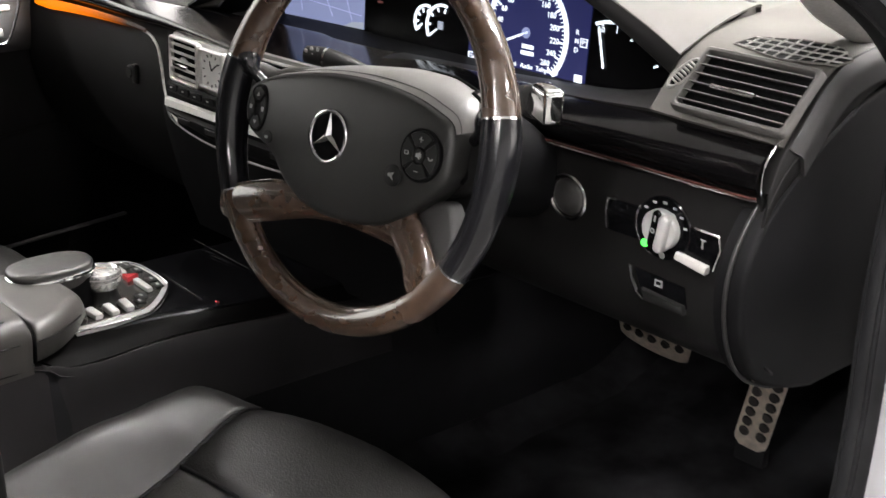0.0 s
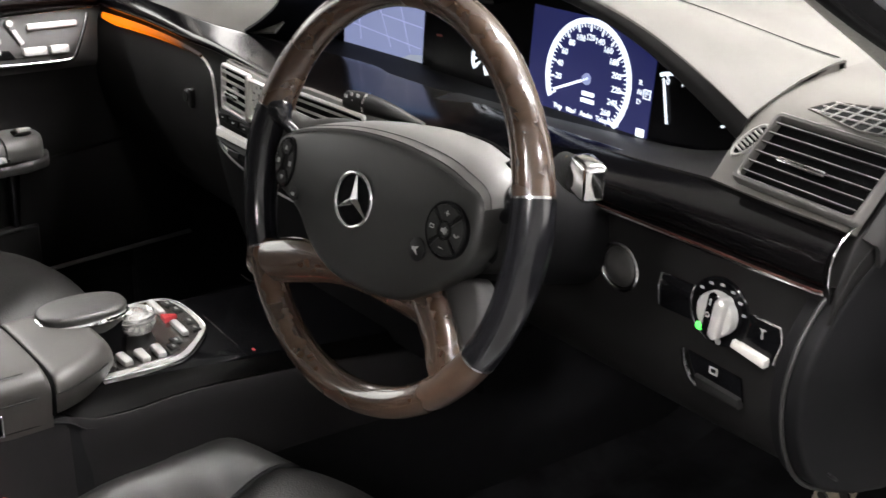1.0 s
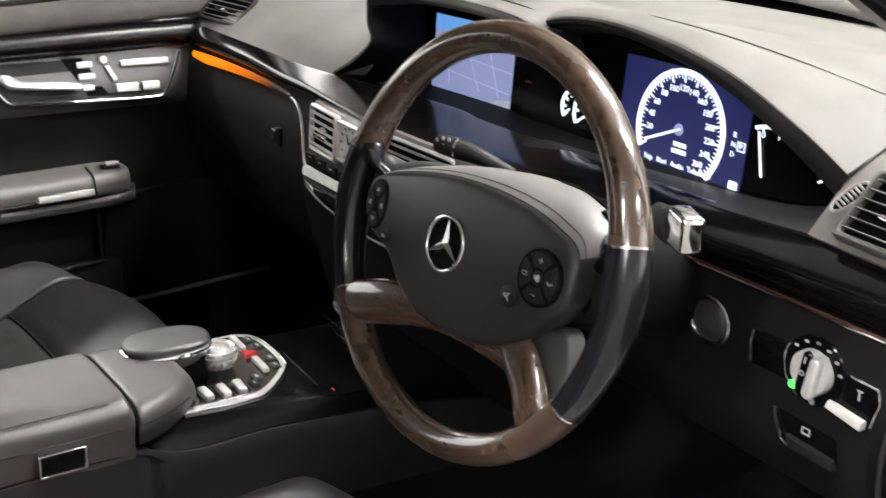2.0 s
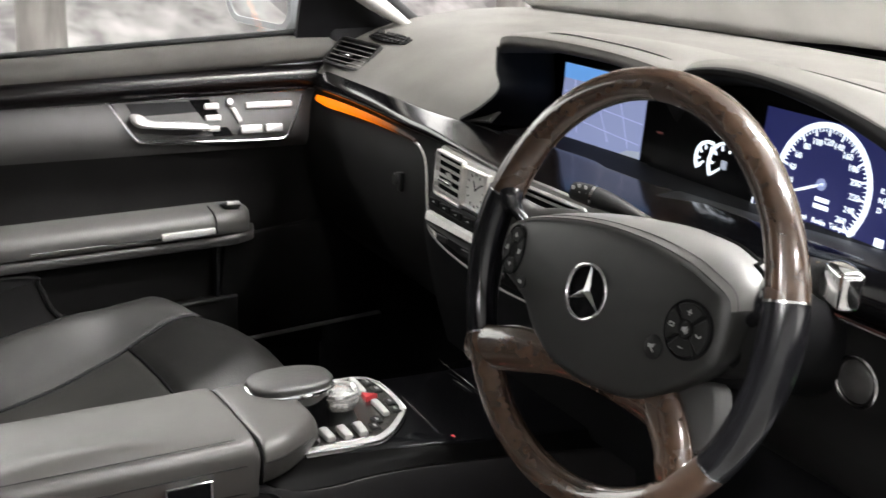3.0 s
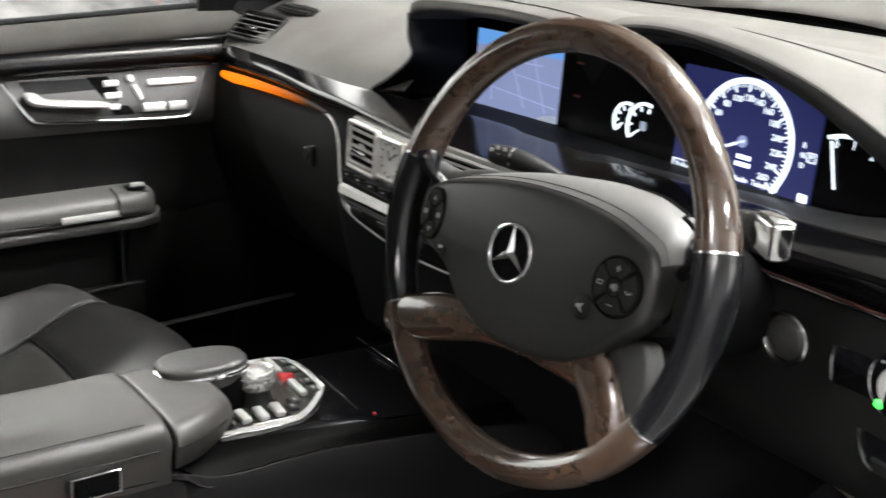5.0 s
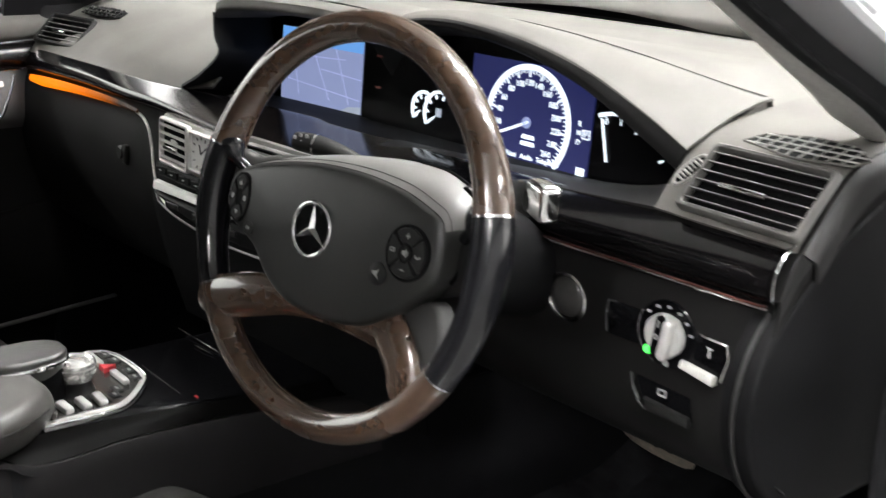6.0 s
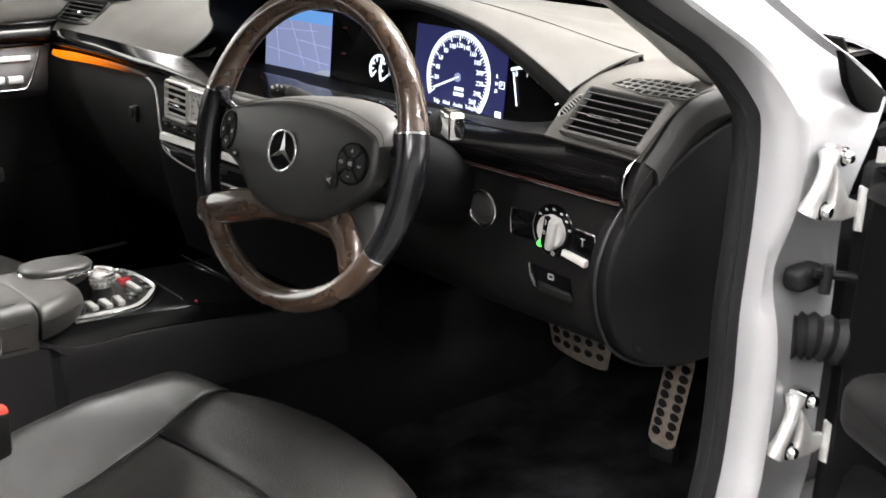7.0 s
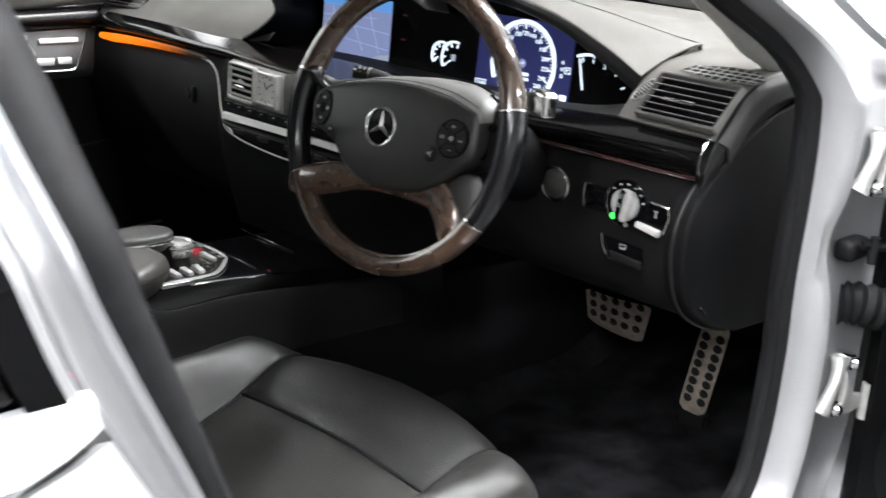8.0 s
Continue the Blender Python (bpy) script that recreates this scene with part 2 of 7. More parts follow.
def prism(poly, depth, m=None, bev=0.0, seg=2, back=0.0):
    """A polygon in x, y, raised along z from -back to depth, with its edges rounded."""
    bm = bmesh.new()
    f = bm.faces.new([bm.verts.new((x, y, -back)) for x, y in poly])
    r = bmesh.ops.extrude_face_region(bm, geom=[f])
    bmesh.ops.translate(bm, vec=(0, 0, depth + back), verts=[v for v in r["geom"] if isinstance(v, bmesh.types.BMVert)])
    bmesh.ops.recalc_face_normals(bm, faces=bm.faces)
    if bev:
        top = [e for e in bm.edges if all(v.co.z > depth - 1e-6 for v in e.verts)]
        bmesh.ops.bevel(bm, geom=top, offset=bev, segments=seg, profile=0.5, affect="EDGES")
    if m is not None:
        bm.transform(m)
    return bm


def tube(path, r, n=10, closed=False, flat=1.0, caps=True, up=None):
    """A round bar along a path; r may be a list of radii."""
    P = [Vector(tuple(map(float, p))) for p in path]
    k = len(P)
    rows = []
    ref = Vector(up) if up else None
    for i in range(k):
        a = P[(i - 1) % k] if (closed or i) else P[0]
        b = P[(i + 1) % k] if (closed or i < k - 1) else P[-1]
        d = (b - a).normalized()
        if ref is None:
            ref = Vector((0, 0, 1)) if abs(d.z) < 0.9 else Vector((1, 0, 0))
        s = d.cross(ref).normalized()
        w = s.cross(d).normalized()
        if not up:
            ref = w
        rr = r[i] if isinstance(r, (list, tuple)) else r
        rows.append([P[i] + s * (rr * math.cos(q)) + w * (rr * flat * math.sin(q)) for q in [2 * math.pi * j / n for j in range(n)]])
    bm = grid(rows, closed, True)
    if caps and not closed:
        bm.verts.ensure_lookup_table()
        bm.faces.new([bm.verts[j] for j in range(n)])
        bm.faces.new([bm.verts[(k - 1) * n + j] for j in range(n)])
    return bm


def lathe(profile, n=32, m=None):
    """Turns a profile of (radius, height) about z."""
    rows = [[(r * math.cos(2 * math.pi * j / n), r * math.sin(2 * math.pi * j / n), z) for j in range(n)] for r, z in profile]
    bm = grid(rows, False, True)
    bmesh.ops.remove_doubles(bm, verts=bm.verts, dist=1e-6)
    if m is not None:
        bm.transform(m)
    return bm


def merge(*bms):
    out = bms[0]
    for b in bms[1:]:
        me = bpy.data.meshes.new("t")
        b.to_mesh(me)
        out.from_mesh(me)
        bpy.data.meshes.remove(me)
        b.free()
    return out


def frame_m(o, x, y):
    """A frame at o with its x and y along the given ways."""
    x = Vector(x).normalized()
    z = x.cross(Vector(y)).normalized()
    y = z.cross(x)
    return Matrix(((x.x, y.x, z.x, o[0]), (x.y, y.y, z.y, o[1]), (x.z, y.z, z.z, o[2]), (0, 0, 0, 1)))


def words(text, size, m, depth=0.0003):
    """Lettering as a mesh, centred, in the frame m."""
    cu = bpy.data.curves.new("lettering", "FONT")
    cu.body, cu.size, cu.align_x, cu.align_y, cu.extrude = text, size, "CENTER", "CENTER", depth
    cu.resolution_u = 2
    ob = bpy.data.objects.new("lettering", cu)
    me = bpy.data.meshes.new_from_object(ob)
    bm = bmesh.new()
    bm.from_mesh(me)
    bpy.data.objects.remove(ob)
    bpy.data.curves.remove(cu)
    bpy.data.meshes.remove(me)
    bm.transform(m)
    return bm


def rect(x0, y0, x1, y1, r=0.0, n=4):
    """A rectangle with rounded corners, as a polygon."""
    if not r:
        return [(x0, y0), (x1, y0), (x1, y1), (x0, y1)]
    out = []
    for cx, cy, a in ((x1 - r, y0 + r, -90), (x1 - r, y1 - r, 0), (x0 + r, y1 - r, 90), (x0 + r, y0 + r, 180)):
        for i in range(n + 1):
            q = radians(a + 90 * i / n)
            out.append((cx + r * math.cos(q), cy + r * math.sin(q)))
    return out


def ring(poly_out, poly_in, depth, m=None, bev=0.0):
    """A frame between two polygons of the same count."""
    k = len(poly_out)
    rows = []
    for i in range(k):
        (a, b), (c, d) = poly_out[i], poly_in[i]
        e = bev
        ux, uy = (c - a), (d - b)
        L = math.hypot(ux, uy) or 1
        ux, uy = ux / L * e, uy / L * e
        rows.append([(a, b, 0), (a, b, depth - e), (a + ux, b + uy, depth), (c - ux, d - uy, depth), (c, d, depth - e), (c, d, 0)])
    bm = grid(rows, True, False)
    if m is not None:
        bm.transform(m)
    return bm


def arc(cx, cy, r0, r1, a0, a1, n=40):
    """A flat band of a circle as a polygon; degrees run clockwise from the top."""
    pts = [(cx + r0 * math.sin(radians(a)), cy + r0 * math.cos(radians(a))) for a in np.linspace(a0, a1, n)]
    return pts + [(cx + r1 * math.sin(radians(a)), cy + r1 * math.cos(radians(a))) for a in np.linspace(a1, a0, n)]


# ---- the hall round the car ----
FLOORTILE = mat("grey_concrete_floor", (0.095, 0.093, 0.089), 0.45, vary=0.06, scale=3, bump=0.03, grain=60)
GREYWALL = mat("grey_wall_paint", (0.10, 0.10, 0.10), 0.7, vary=0.03, scale=2, bump=0.1, grain=120)
EASTWALL = mat("pale_grey_wall_paint", (0.40, 0.40, 0.405), 0.7, vary=0.03, scale=2, bump=0.1, grain=120)
WALLPAINT = mat("white_wall_paint", (0.82, 0.82, 0.81), 0.7, vary=0.02, scale=2, bump=0.1, grain=120)
LAMPLIT = mat("lamp_diffuser", (0.9, 0.9, 0.9), 0.5, emit=(1.0, 0.98, 0.95), power=180.0)
single("ground", box((0, 0, -0.05), (400, 400, 0.1), 0), FLOORTILE, "smooth grey concrete floor under the car", "floor", "structure", False)
# unseen walls and ceiling, their place and tone chosen to shape the light
single("unseen_south_wall", box((1.0, -8.0, 2.0), (13.0, 0.2, 4.0), 0), GREYWALL, "unseen grey hall wall, added to shape the light", "wall", "structure", False)
single("unseen_east_wall", box((7.5, -2.8, 2.0), (0.2, 10.6, 4.0), 0), EASTWALL, "unseen pale grey hall wall, added to shape the light", "wall", "structure", False)
single("ceiling", box((0.9, -1.5, 4.05), (13.2, 13.2, 0.1), 0), WALLPAINT, "unseen white hall ceiling, added to shape the light", "ceiling", "structure", False)


def wall_west():
    m = mat("weathered_stone_wall", (0.26, 0.238, 0.245), 0.85, second=(0.14, 0.128, 0.133), scale=1.6, stretch=(1, 1, 1.8), bump=0.4, grain=9)
    single("wall_west", box((-5.6, 1.0, 0.95), (0.2, 18.2, 1.9), 0), m, "blurred grey weathered wall beyond the passenger window", "wall", "structure", False)
    bank = mat("pale_gravel_bank", (0.30, 0.283, 0.283), 0.95, second=(0.10, 0.093, 0.094), scale=5.0, bump=1.0, grain=25)
    rows = []
    for i in range(60):
        y = -3 + i * 0.14
        r = []
        for j in range(14):
            x = -5.5 + j * 0.16
            q = noise.noise((x * 1.7, y * 1.7, 0)) * 0.09 + noise.noise((x * 6, y * 6, 3)) * 0.04
            r.append((x, y, max(0.0, 0.62 - 0.05 * j - 0.0032 * j * j + q) + 0.003))
        rows.append(r)
    tagged(single("gravel_bank", grid(rows), bank, "pale uneven gravel bank beside the hall wall", "gravel", "stuff"))
    post = mat("weathered_timber", (0.16, 0.145, 0.138), 0.85, second=(0.10, 0.09, 0.086), scale=4, stretch=(4, 4, 1), bump=0.5, grain=30)
    for y, x, w in ((0.55, -4.6, 0.22), (3.3, -4.75, 0.17)):
        rows = [[(x + w * (1 + 0.25 * math.exp(-z * 3)) * 0.5 * math.cos(a) * (1 + 0.08 * noise.noise((a, z, y))), y + w * 0.5 * (1 + 0.25 * math.exp(-z * 3)) * math.sin(a), z)
                 for a in np.linspace(0, 2 * math.pi, 15)[:-1]] for z in np.linspace(0.2, 2.6, 12)]
        single("timber_post", grid(rows, False, True), post, "weathered upright timber post on the gravel bank", "post")


wall_west()


def ceiling_lights():
    """Rows of long tube fittings under the hall's ceiling, unseen and placed to suit the light."""
    lamp = thing("ceiling_light", (1.6, -5.4, 3.93), "unseen long white ceiling tube light, switched on", "lamp", "tube lights under the ceiling")
    part("frame", box((1.6, -5.4, 3.97), (0.32, 2.6, 0.05), 0.01), WALLPAINT, lamp)
    part("diffuser", box((1.6, -5.4, 3.93), (0.26, 2.5, 0.05), 0.015), LAMPLIT, lamp, "glowing white diffuser")
    for x, y in ((0.4, 2.2), (2.0, 2.2), (4.4, 2.2), (-4.0, -1.6), (1.6, -1.6), (4.4, -5.4)):
        copy_thing(lamp, Matrix.Translation((x, y, 3.93)))


ceiling_lights()

# ---- car shell ----
LOOP = [  # door opening: y, z of its edge, and y, z of the panel's outer edge
    ((-0.42, 0.40), (-0.42, 0.33)), ((-0.50, 0.47), (-0.55, 0.45)), ((-0.53, 0.65), (-0.575, 0.66)), ((-0.57, 0.78), (-0.61, 0.79)),
    ((-0.63, 0.91), (-0.67, 0.905)), ((-0.665, 0.99), (-0.70, 0.98)), ((-0.70, 1.10), (-0.735, 1.09)), ((-0.73, 1.22), (-0.765, 1.22)),
    ((-0.70, 1.33), (-0.72, 1.38)), ((-0.55, 1.37), (-0.55, 1.42)), ((-0.30, 1.345), (-0.22, 1.41)), ((0.0, 1.235), (0.13, 1.275)),
    ((0.200, 1.122), (0.335, 1.150)), ((0.300, 1.067), (0.455, 1.080)), ((0.347, 1.015), (0.56, 1.025)), ((0.364, 0.96), (0.56, 0.97)),
    ((0.368, 0.87), (0.505, 0.87)), ((0.364, 0.76), (0.508, 0.76)), ((0.370, 0.642), (0.51, 0.64)), ((0.361, 0.523), (0.505, 0.50)),
    ((0.322, 0.44), (0.41, 0.36)), ((0.18, 0.40), (0.2, 0.33)), ((0.0, 0.395), (0.0, 0.33)), ((-0.2, 0.395), (-0.2, 0.33)),
]
LO = spl([(a[0], a[1], b[0], b[1]) for a, b in LOOP], 6, True)
CEN = np.array([-0.15, 0.80])


def roofness(z):
    """How far the side leans inward towards the roof."""
    return max(0.0, (z - 1.0)) * 0.42


def car_shell():
    body = thing("car_body", (0.0, 0.0, 0.0), "silver saloon car body with its front door opening", "car")
    prof = [(0.760, -0.02), (0.785, 0.0), (0.800, 0.01), (0.818, 0.06), (0.823, 0.12), (0.820, 0.17), (0.806, 0.26), (0.803, 0.55), (0.808, 0.9), (0.818, 1.0)]
    rows = []
    for ly, lz, oy, oz in LO:
        waist = 0.020 * math.exp(-((lz - 0.81) / 0.055) ** 2) * (ly > 0.2)
        rows.append([(x - roofness(lz + (oz - lz) * f) - (waist if x > 0.801 and f < 0.5 else 0.0), ly + (oy - ly) * f, lz + (oz - lz) * f) for x, f in prof])
    part("door_aperture", thick(grid([r[:6] for r in rows], True), 0.004), PAINT, body, "silver painted door frame flange")
    fore = [i for i, l in enumerate(LO) if l[0] > 0.15 and l[1] < 1.14]
    # same paint as the flange, darkened here to stand in for shade
    part("hinge_pillar", thick(grid([r[5:] for r in rows[fore[0]:fore[-1] + 1]]), 0.004), PAINTDIM, body, "silver painted hinge pillar face, darkened as shade")
    part("outer_frame", thick(grid([r[5:] for r in rows[fore[-1]:] + rows[:fore[0] + 1]]), 0.004), PAINT, body, "silver painted body side")
    # black seal round the opening
    rows = []
    for i, (ly, lz, oy, oz) in enumerate(LO):
        d = CEN - np.array([ly, lz])
        a, b = LO[i - 1][:2], LO[(i + 1) % len(LO)][:2]
        tq = np.array(b) - np.array(a)
        nq = np.array([tq[1], -tq[0]]) / np.linalg.norm(tq)
        nq = nq if nq @ d > 0 else -nq
        r = []
        for x, o in ((0.748, 0.000), (0.748, 0.008), (0.752, 0.015), (0.759, 0.017), (0.767, 0.014), (0.773, 0.008), (0.778, 0.002), (0.772, -0.003)):
            r.append((x - roofness(lz), ly + nq[0] * o, lz + nq[1] * o))
        rows.append(r)
    part("door_seal", thick(grid(rows, True), 0.002), RUBBER, body, "ribbed black rubber door seal")
    for k, r0 in ((1, 0.0032), (4, 0.0026)):
        part("seal_rib", tube([r[k] for r in rows], r0, 8, True), RUBBER, body, "raised rib of the seal")
    # dark lining beside the seal on the middle pillar
    rows = []
    for ly, lz in [(p[0], p[1]) for p in spl([(y + 0.004, z, 0) for (y, z), _ in LOOP[1:9]], 5)]:
        k = float(np.interp(lz, (0.65, 0.80, 0.91, 1.10), (0.75, 0.80, 1.0, 1.35)))
        rows.append([(x - roofness(lz), ly + o * k, lz - 0.15 * o * k) for x, o in ((0.784, -0.008), (0.796, -0.004), (0.803, 0.008), (0.802, 0.022), (0.793, 0.033), (0.770, 0.037), (0.70, 0.032))])
    part("pillar_lining", thick(grid(rows), 0.003), RUBBER, body, "black middle pillar lining")
    # inner pillar trims
    for sx, mat_ in ((1, CREAM), (-1, CREAM)):
        base = [(0.690, 0.435, 1.000), (0.676, 0.345, 1.052), (0.672, 0.265, 1.098), (0.63, 0.06, 1.22), (0.565, -0.2, 1.345)]
        path = spl([((x if sx > 0 else -0.06 - x), y, z) for x, y, z in base], 6)
        part("pillar_trim", tube(path, [0.008 + 0.012 * min(1, i / 6) for i in range(len(path))], 12, flat=0.8), mat_, body, "pale fabric front pillar lining")
        outer = [((x + 0.03 if sx > 0 else -0.06 - x - 0.03), y + 0.06, z + 0.03) for x, y, z in base[1:]]
        part("front_pillar", tube(spl(outer, 6), 0.034, 10, flat=0.8), PAINT, body, "silver outer windscreen pillar")
    # roof with its lining
    def roof(z0, w0):
        return [[(-0.03 + s * (w0 - 0.05 * abs(v)), y, z0 - 0.05 * s * s - 0.10 * max(0, (y + 0.25)) ** 2 * 4 - 0.03 * max(0, -1.3 - y)) for s in np.linspace(-1, 1, 13)]
                for v, y in zip(np.linspace(-1, 1, 13), np.linspace(-2.0, 0.02, 13))]
    part("roof", thick(grid(roof(1.455, 0.66)), 0.012), PAINT, body)
    part("headlining", thick(grid(roof(1.425, 0.62)), 0.008), CREAM, body, "pale fabric roof lining")
    # floor, sills, firewall, rear bulkhead
    part("floor_pan", box((-0.03, -0.25, 0.265), (1.62, 2.5, 0.04), 0.01), PAINTDIM, body)
    part("firewall", box((-0.03, 1.02, 0.64), (1.60, 0.03, 0.78), 0.01), RECESS, body)
    part("rear_bulkhead", box((-0.03, -2.02, 0.75), (1.5, 0.05, 0.95), 0.02), RECESS, body)
    rows = [[(-0.03 + s * 0.80, 0.868 - 0.16 * s * s + v * (0.13 + 0.16 * s * s), 1.048 - 0.004 * v - 0.05 * max(0, abs(s) - 0.9) * 10 * (0.4 + v)) for s in np.linspace(-1.04, 1.04, 41)] for v in np.linspace(0, 1, 6)]
    part("cowl", thick(grid(rows), 0.006), PAINT, body, "silver painted cowl below the windscreen")
    for sx in (1, -1):
        x = -0.03 + sx * 0.80
        part("sill", box((x + (0.0 if sx > 0 else -0.03), -0.2, 0.35), (0.11, 1.9, 0.10), 0.02), PAINT if sx > 0 else RECESS, body)
        part("cant_rail", tube([(-0.03 + sx * 0.665, y, z) for y, z in ((-1.9, 1.30), (-1.2, 1.385), (-0.5, 1.395), (-0.1, 1.33))], 0.04, 10), PAINT, body)
    part("side_lining", box((0.715, 0.735, 0.55), (0.03, 0.45, 0.56), 0.012), RECESS, body, "black carpeted footwell side")
    part("side_lining", box((-0.795, 0.64, 0.62), (0.03, 0.72, 0.80), 0.012), RECESS, body, "black carpeted footwell side")
    # passenger side pillar and sides behind
    part("rear_side", box((-0.83, -1.35, 0.62), (0.06, 1.35, 0.62), 0.03), PAINT, body)
    part("rear_side", box((0.80, -1.60, 0.60), (0.06, 0.80, 0.55), 0.03), PAINT, body)
    # front wings and bonnet, under the windscreen
    rows = [[(-0.03 + s * 0.82, y, 1.040 - 0.06 * s ** 6 - 0.16 * ((y - 0.9) / 1.1) ** 2) for s in np.linspace(-1, 1, 15)] for y in np.linspace(0.99, 2.0, 10)]
    part("bonnet", thick(grid(rows), 0.01), PAINT, body, "silver painted bonnet")
    rows = [[(0.845 + 0.035 * math.sin(math.pi * v) - 0.03 * v ** 3, y, 0.45 + 0.53 * v) for v in np.linspace(0, 1, 10)] for y in np.linspace(0.66, 2.0, 10)]
    part("front_wing", thick(grid(rows), 0.01), PAINT, body, "silver painted front wing")
    rows = [[(-0.06 - x, y, z) for x, y, z in r] for r in rows]
    part("front_wing", thick(grid(rows), 0.01), PAINT, body, "silver painted front wing")
    rows = [[(-0.03 + s * 0.83, 2.0 + 0.07 * (1 - s * s) * math.sin(math.pi * v), 0.30 + 0.55 * v) for s in np.linspace(-1, 1, 15)] for v in np.linspace(0, 1, 7)]
    part("nose", thick(grid(rows), 0.01), PAINT, body, "plain silver painted nose")
    # wheels that carry the car
    for x, y in ((0.74, 1.42), (-0.80, 1.42), (0.74, -1.55), (-0.80, -1.55)):
        wm = Matrix.Translation((x, y, 0.325)) @ Matrix.Rotation(radians(90), 4, "Y")
        w = part("wheel", lathe([(0.215, -0.10), (0.28, -0.11), (0.315, -0.10), (0.325, -0.06), (0.325, 0.06), (0.315, 0.10), (0.28, 0.11), (0.215, 0.10)], 36, wm), RUBBER, body, "black rubber tyre")
        part("rim", lathe([(0.0, -0.075), (0.06, -0.08), (0.19, -0.07), (0.215, -0.09), (0.215, 0.09), (0.19, 0.07), (0.06, 0.08), (0.0, 0.075)], 36, wm), HINGE, w, "plain silver wheel rim")
    # black triangle at the foot of the outer pillar
    m = frame_m((0.806, 0, 0), (0, 1, 0), (0, 0, 1))
    part("mirror_base_trim", prism([(0.452, 1.066), (0.476, 1.026), (0.506, 1.000), (0.540, 0.986), (0.60, 0.980), (0.60, 0.998), (0.53, 1.030)], 0.010, m, 0.003), TRIMBLACK, body, "black plastic mirror base triangle")
    # hinges: a slanted fixing plate with two bolts and a three-cornered arm to the door
    for z in (0.915, 0.605):
        path = spl([(0.818, 0.448, z + 0.034), (0.824, 0.434, z + 0.012), (0.824, 0.420, z - 0.010), (0.818, 0.410, z - 0.034)], 4)
        h = part("door_hinge", tube(path, [0.013, 0.011, 0.0095, 0.009, 0.009, 0.009, 0.009, 0.009, 0.009, 0.0095, 0.010, 0.012, 0.014], 10, flat=0.9), HINGE, body, "bare metal door hinge")
        arm = prism([(0.466, z + 0.024), (0.480, z + 0.010), (0.506, z - 0.022), (0.540, z - 0.032), (0.540, z - 0.050), (0.500, z - 0.050), (0.448, z - 0.040), (0.472, z - 0.026), (0.474, z - 0.006)], 0.010, frame_m((0.824, -0.024, 0), (0, 1, 0), (0, 0, 1)), 0.004, 2)
        part("hinge_arm", arm, HINGE, h)
        part("hinge_pin", tube([(0.838, 0.512, z - 0.012), (0.838, 0.512, z - 0.066)], 0.0085, 10), HINGE, h)
        for y, zz in ((0.462, z + 0.030), (0.428, z - 0.030)):
            bolt = lathe([(0, 0.020), (0.006, 0.019), (0.008, 0.016), (0.0085, 0.010), (0.012, 0.009), (0.013, 0.0), (0.013, -0.014)], 12, frame_m((0.822, y, zz), (0, 1, 0), (0, 0, 1)))
            part("hinge_bolt", bolt, CHROME, h)
    # door check strap and cable boot
    st = part("check_strap", box((0.812, 0.438, 0.798), (0.030, 0.056, 0.030), 0.010, 3), RECESS, body, "black door check strap")
    part("strap_rod", tube([(0.828, 0.43, 0.808), (0.848, 0.475, 0.800), (0.885, 0.54, 0.785)], 0.006, 8), RUBBER, st)
    part("strap_roller", tube([(0.838, 0.445, 0.818), (0.838, 0.445, 0.782)], 0.007, 10), RUBBER, st)
    n = 27
    path = spl([(0.800, 0.452, 0.715), (0.822, 0.468, 0.716), (0.852, 0.496, 0.708), (0.884, 0.530, 0.690)], 9)[:n + 1]
    rad = [0.023 + 0.0022 * math.cos(i * 2 * math.pi / 4) for i in range(len(path))]
    part("cable_boot", tube(path, rad, 16, flat=1.25), RUBBER, body, "ribbed black rubber cable boot")
    return body


car_shell()


def windscreen():
    ob = thing("windscreen", (0, 0.8, 1.05), "clear curved windscreen glass above the dashboard", "window", kind="structure")
    rows = []
    for v in np.linspace(0, 1, 12):
        rows.append([(-0.03 + s * (0.72 - 0.15 * v), 0.86 - 0.95 * v - 0.16 * s * s * (1 - 0.3 * v), 1.035 + 0.335 * v ** 0.9) for s in np.linspace(-1, 1, 17)])
    p = part("pane", grid(rows), CLEAR, ob)
    p.visible_shadow = False
    band = [[(-0.03 + s * 0.725, 0.862 - 0.02 * v - 0.16 * s * s, 1.033 + 0.022 * v) for s in np.linspace(-1, 1, 21)] for v in (0, 0.5, 1)]
    part("edge_band", thick(grid(band), 0.003), RECESS, ob, "black printed glass edge")


windscreen()


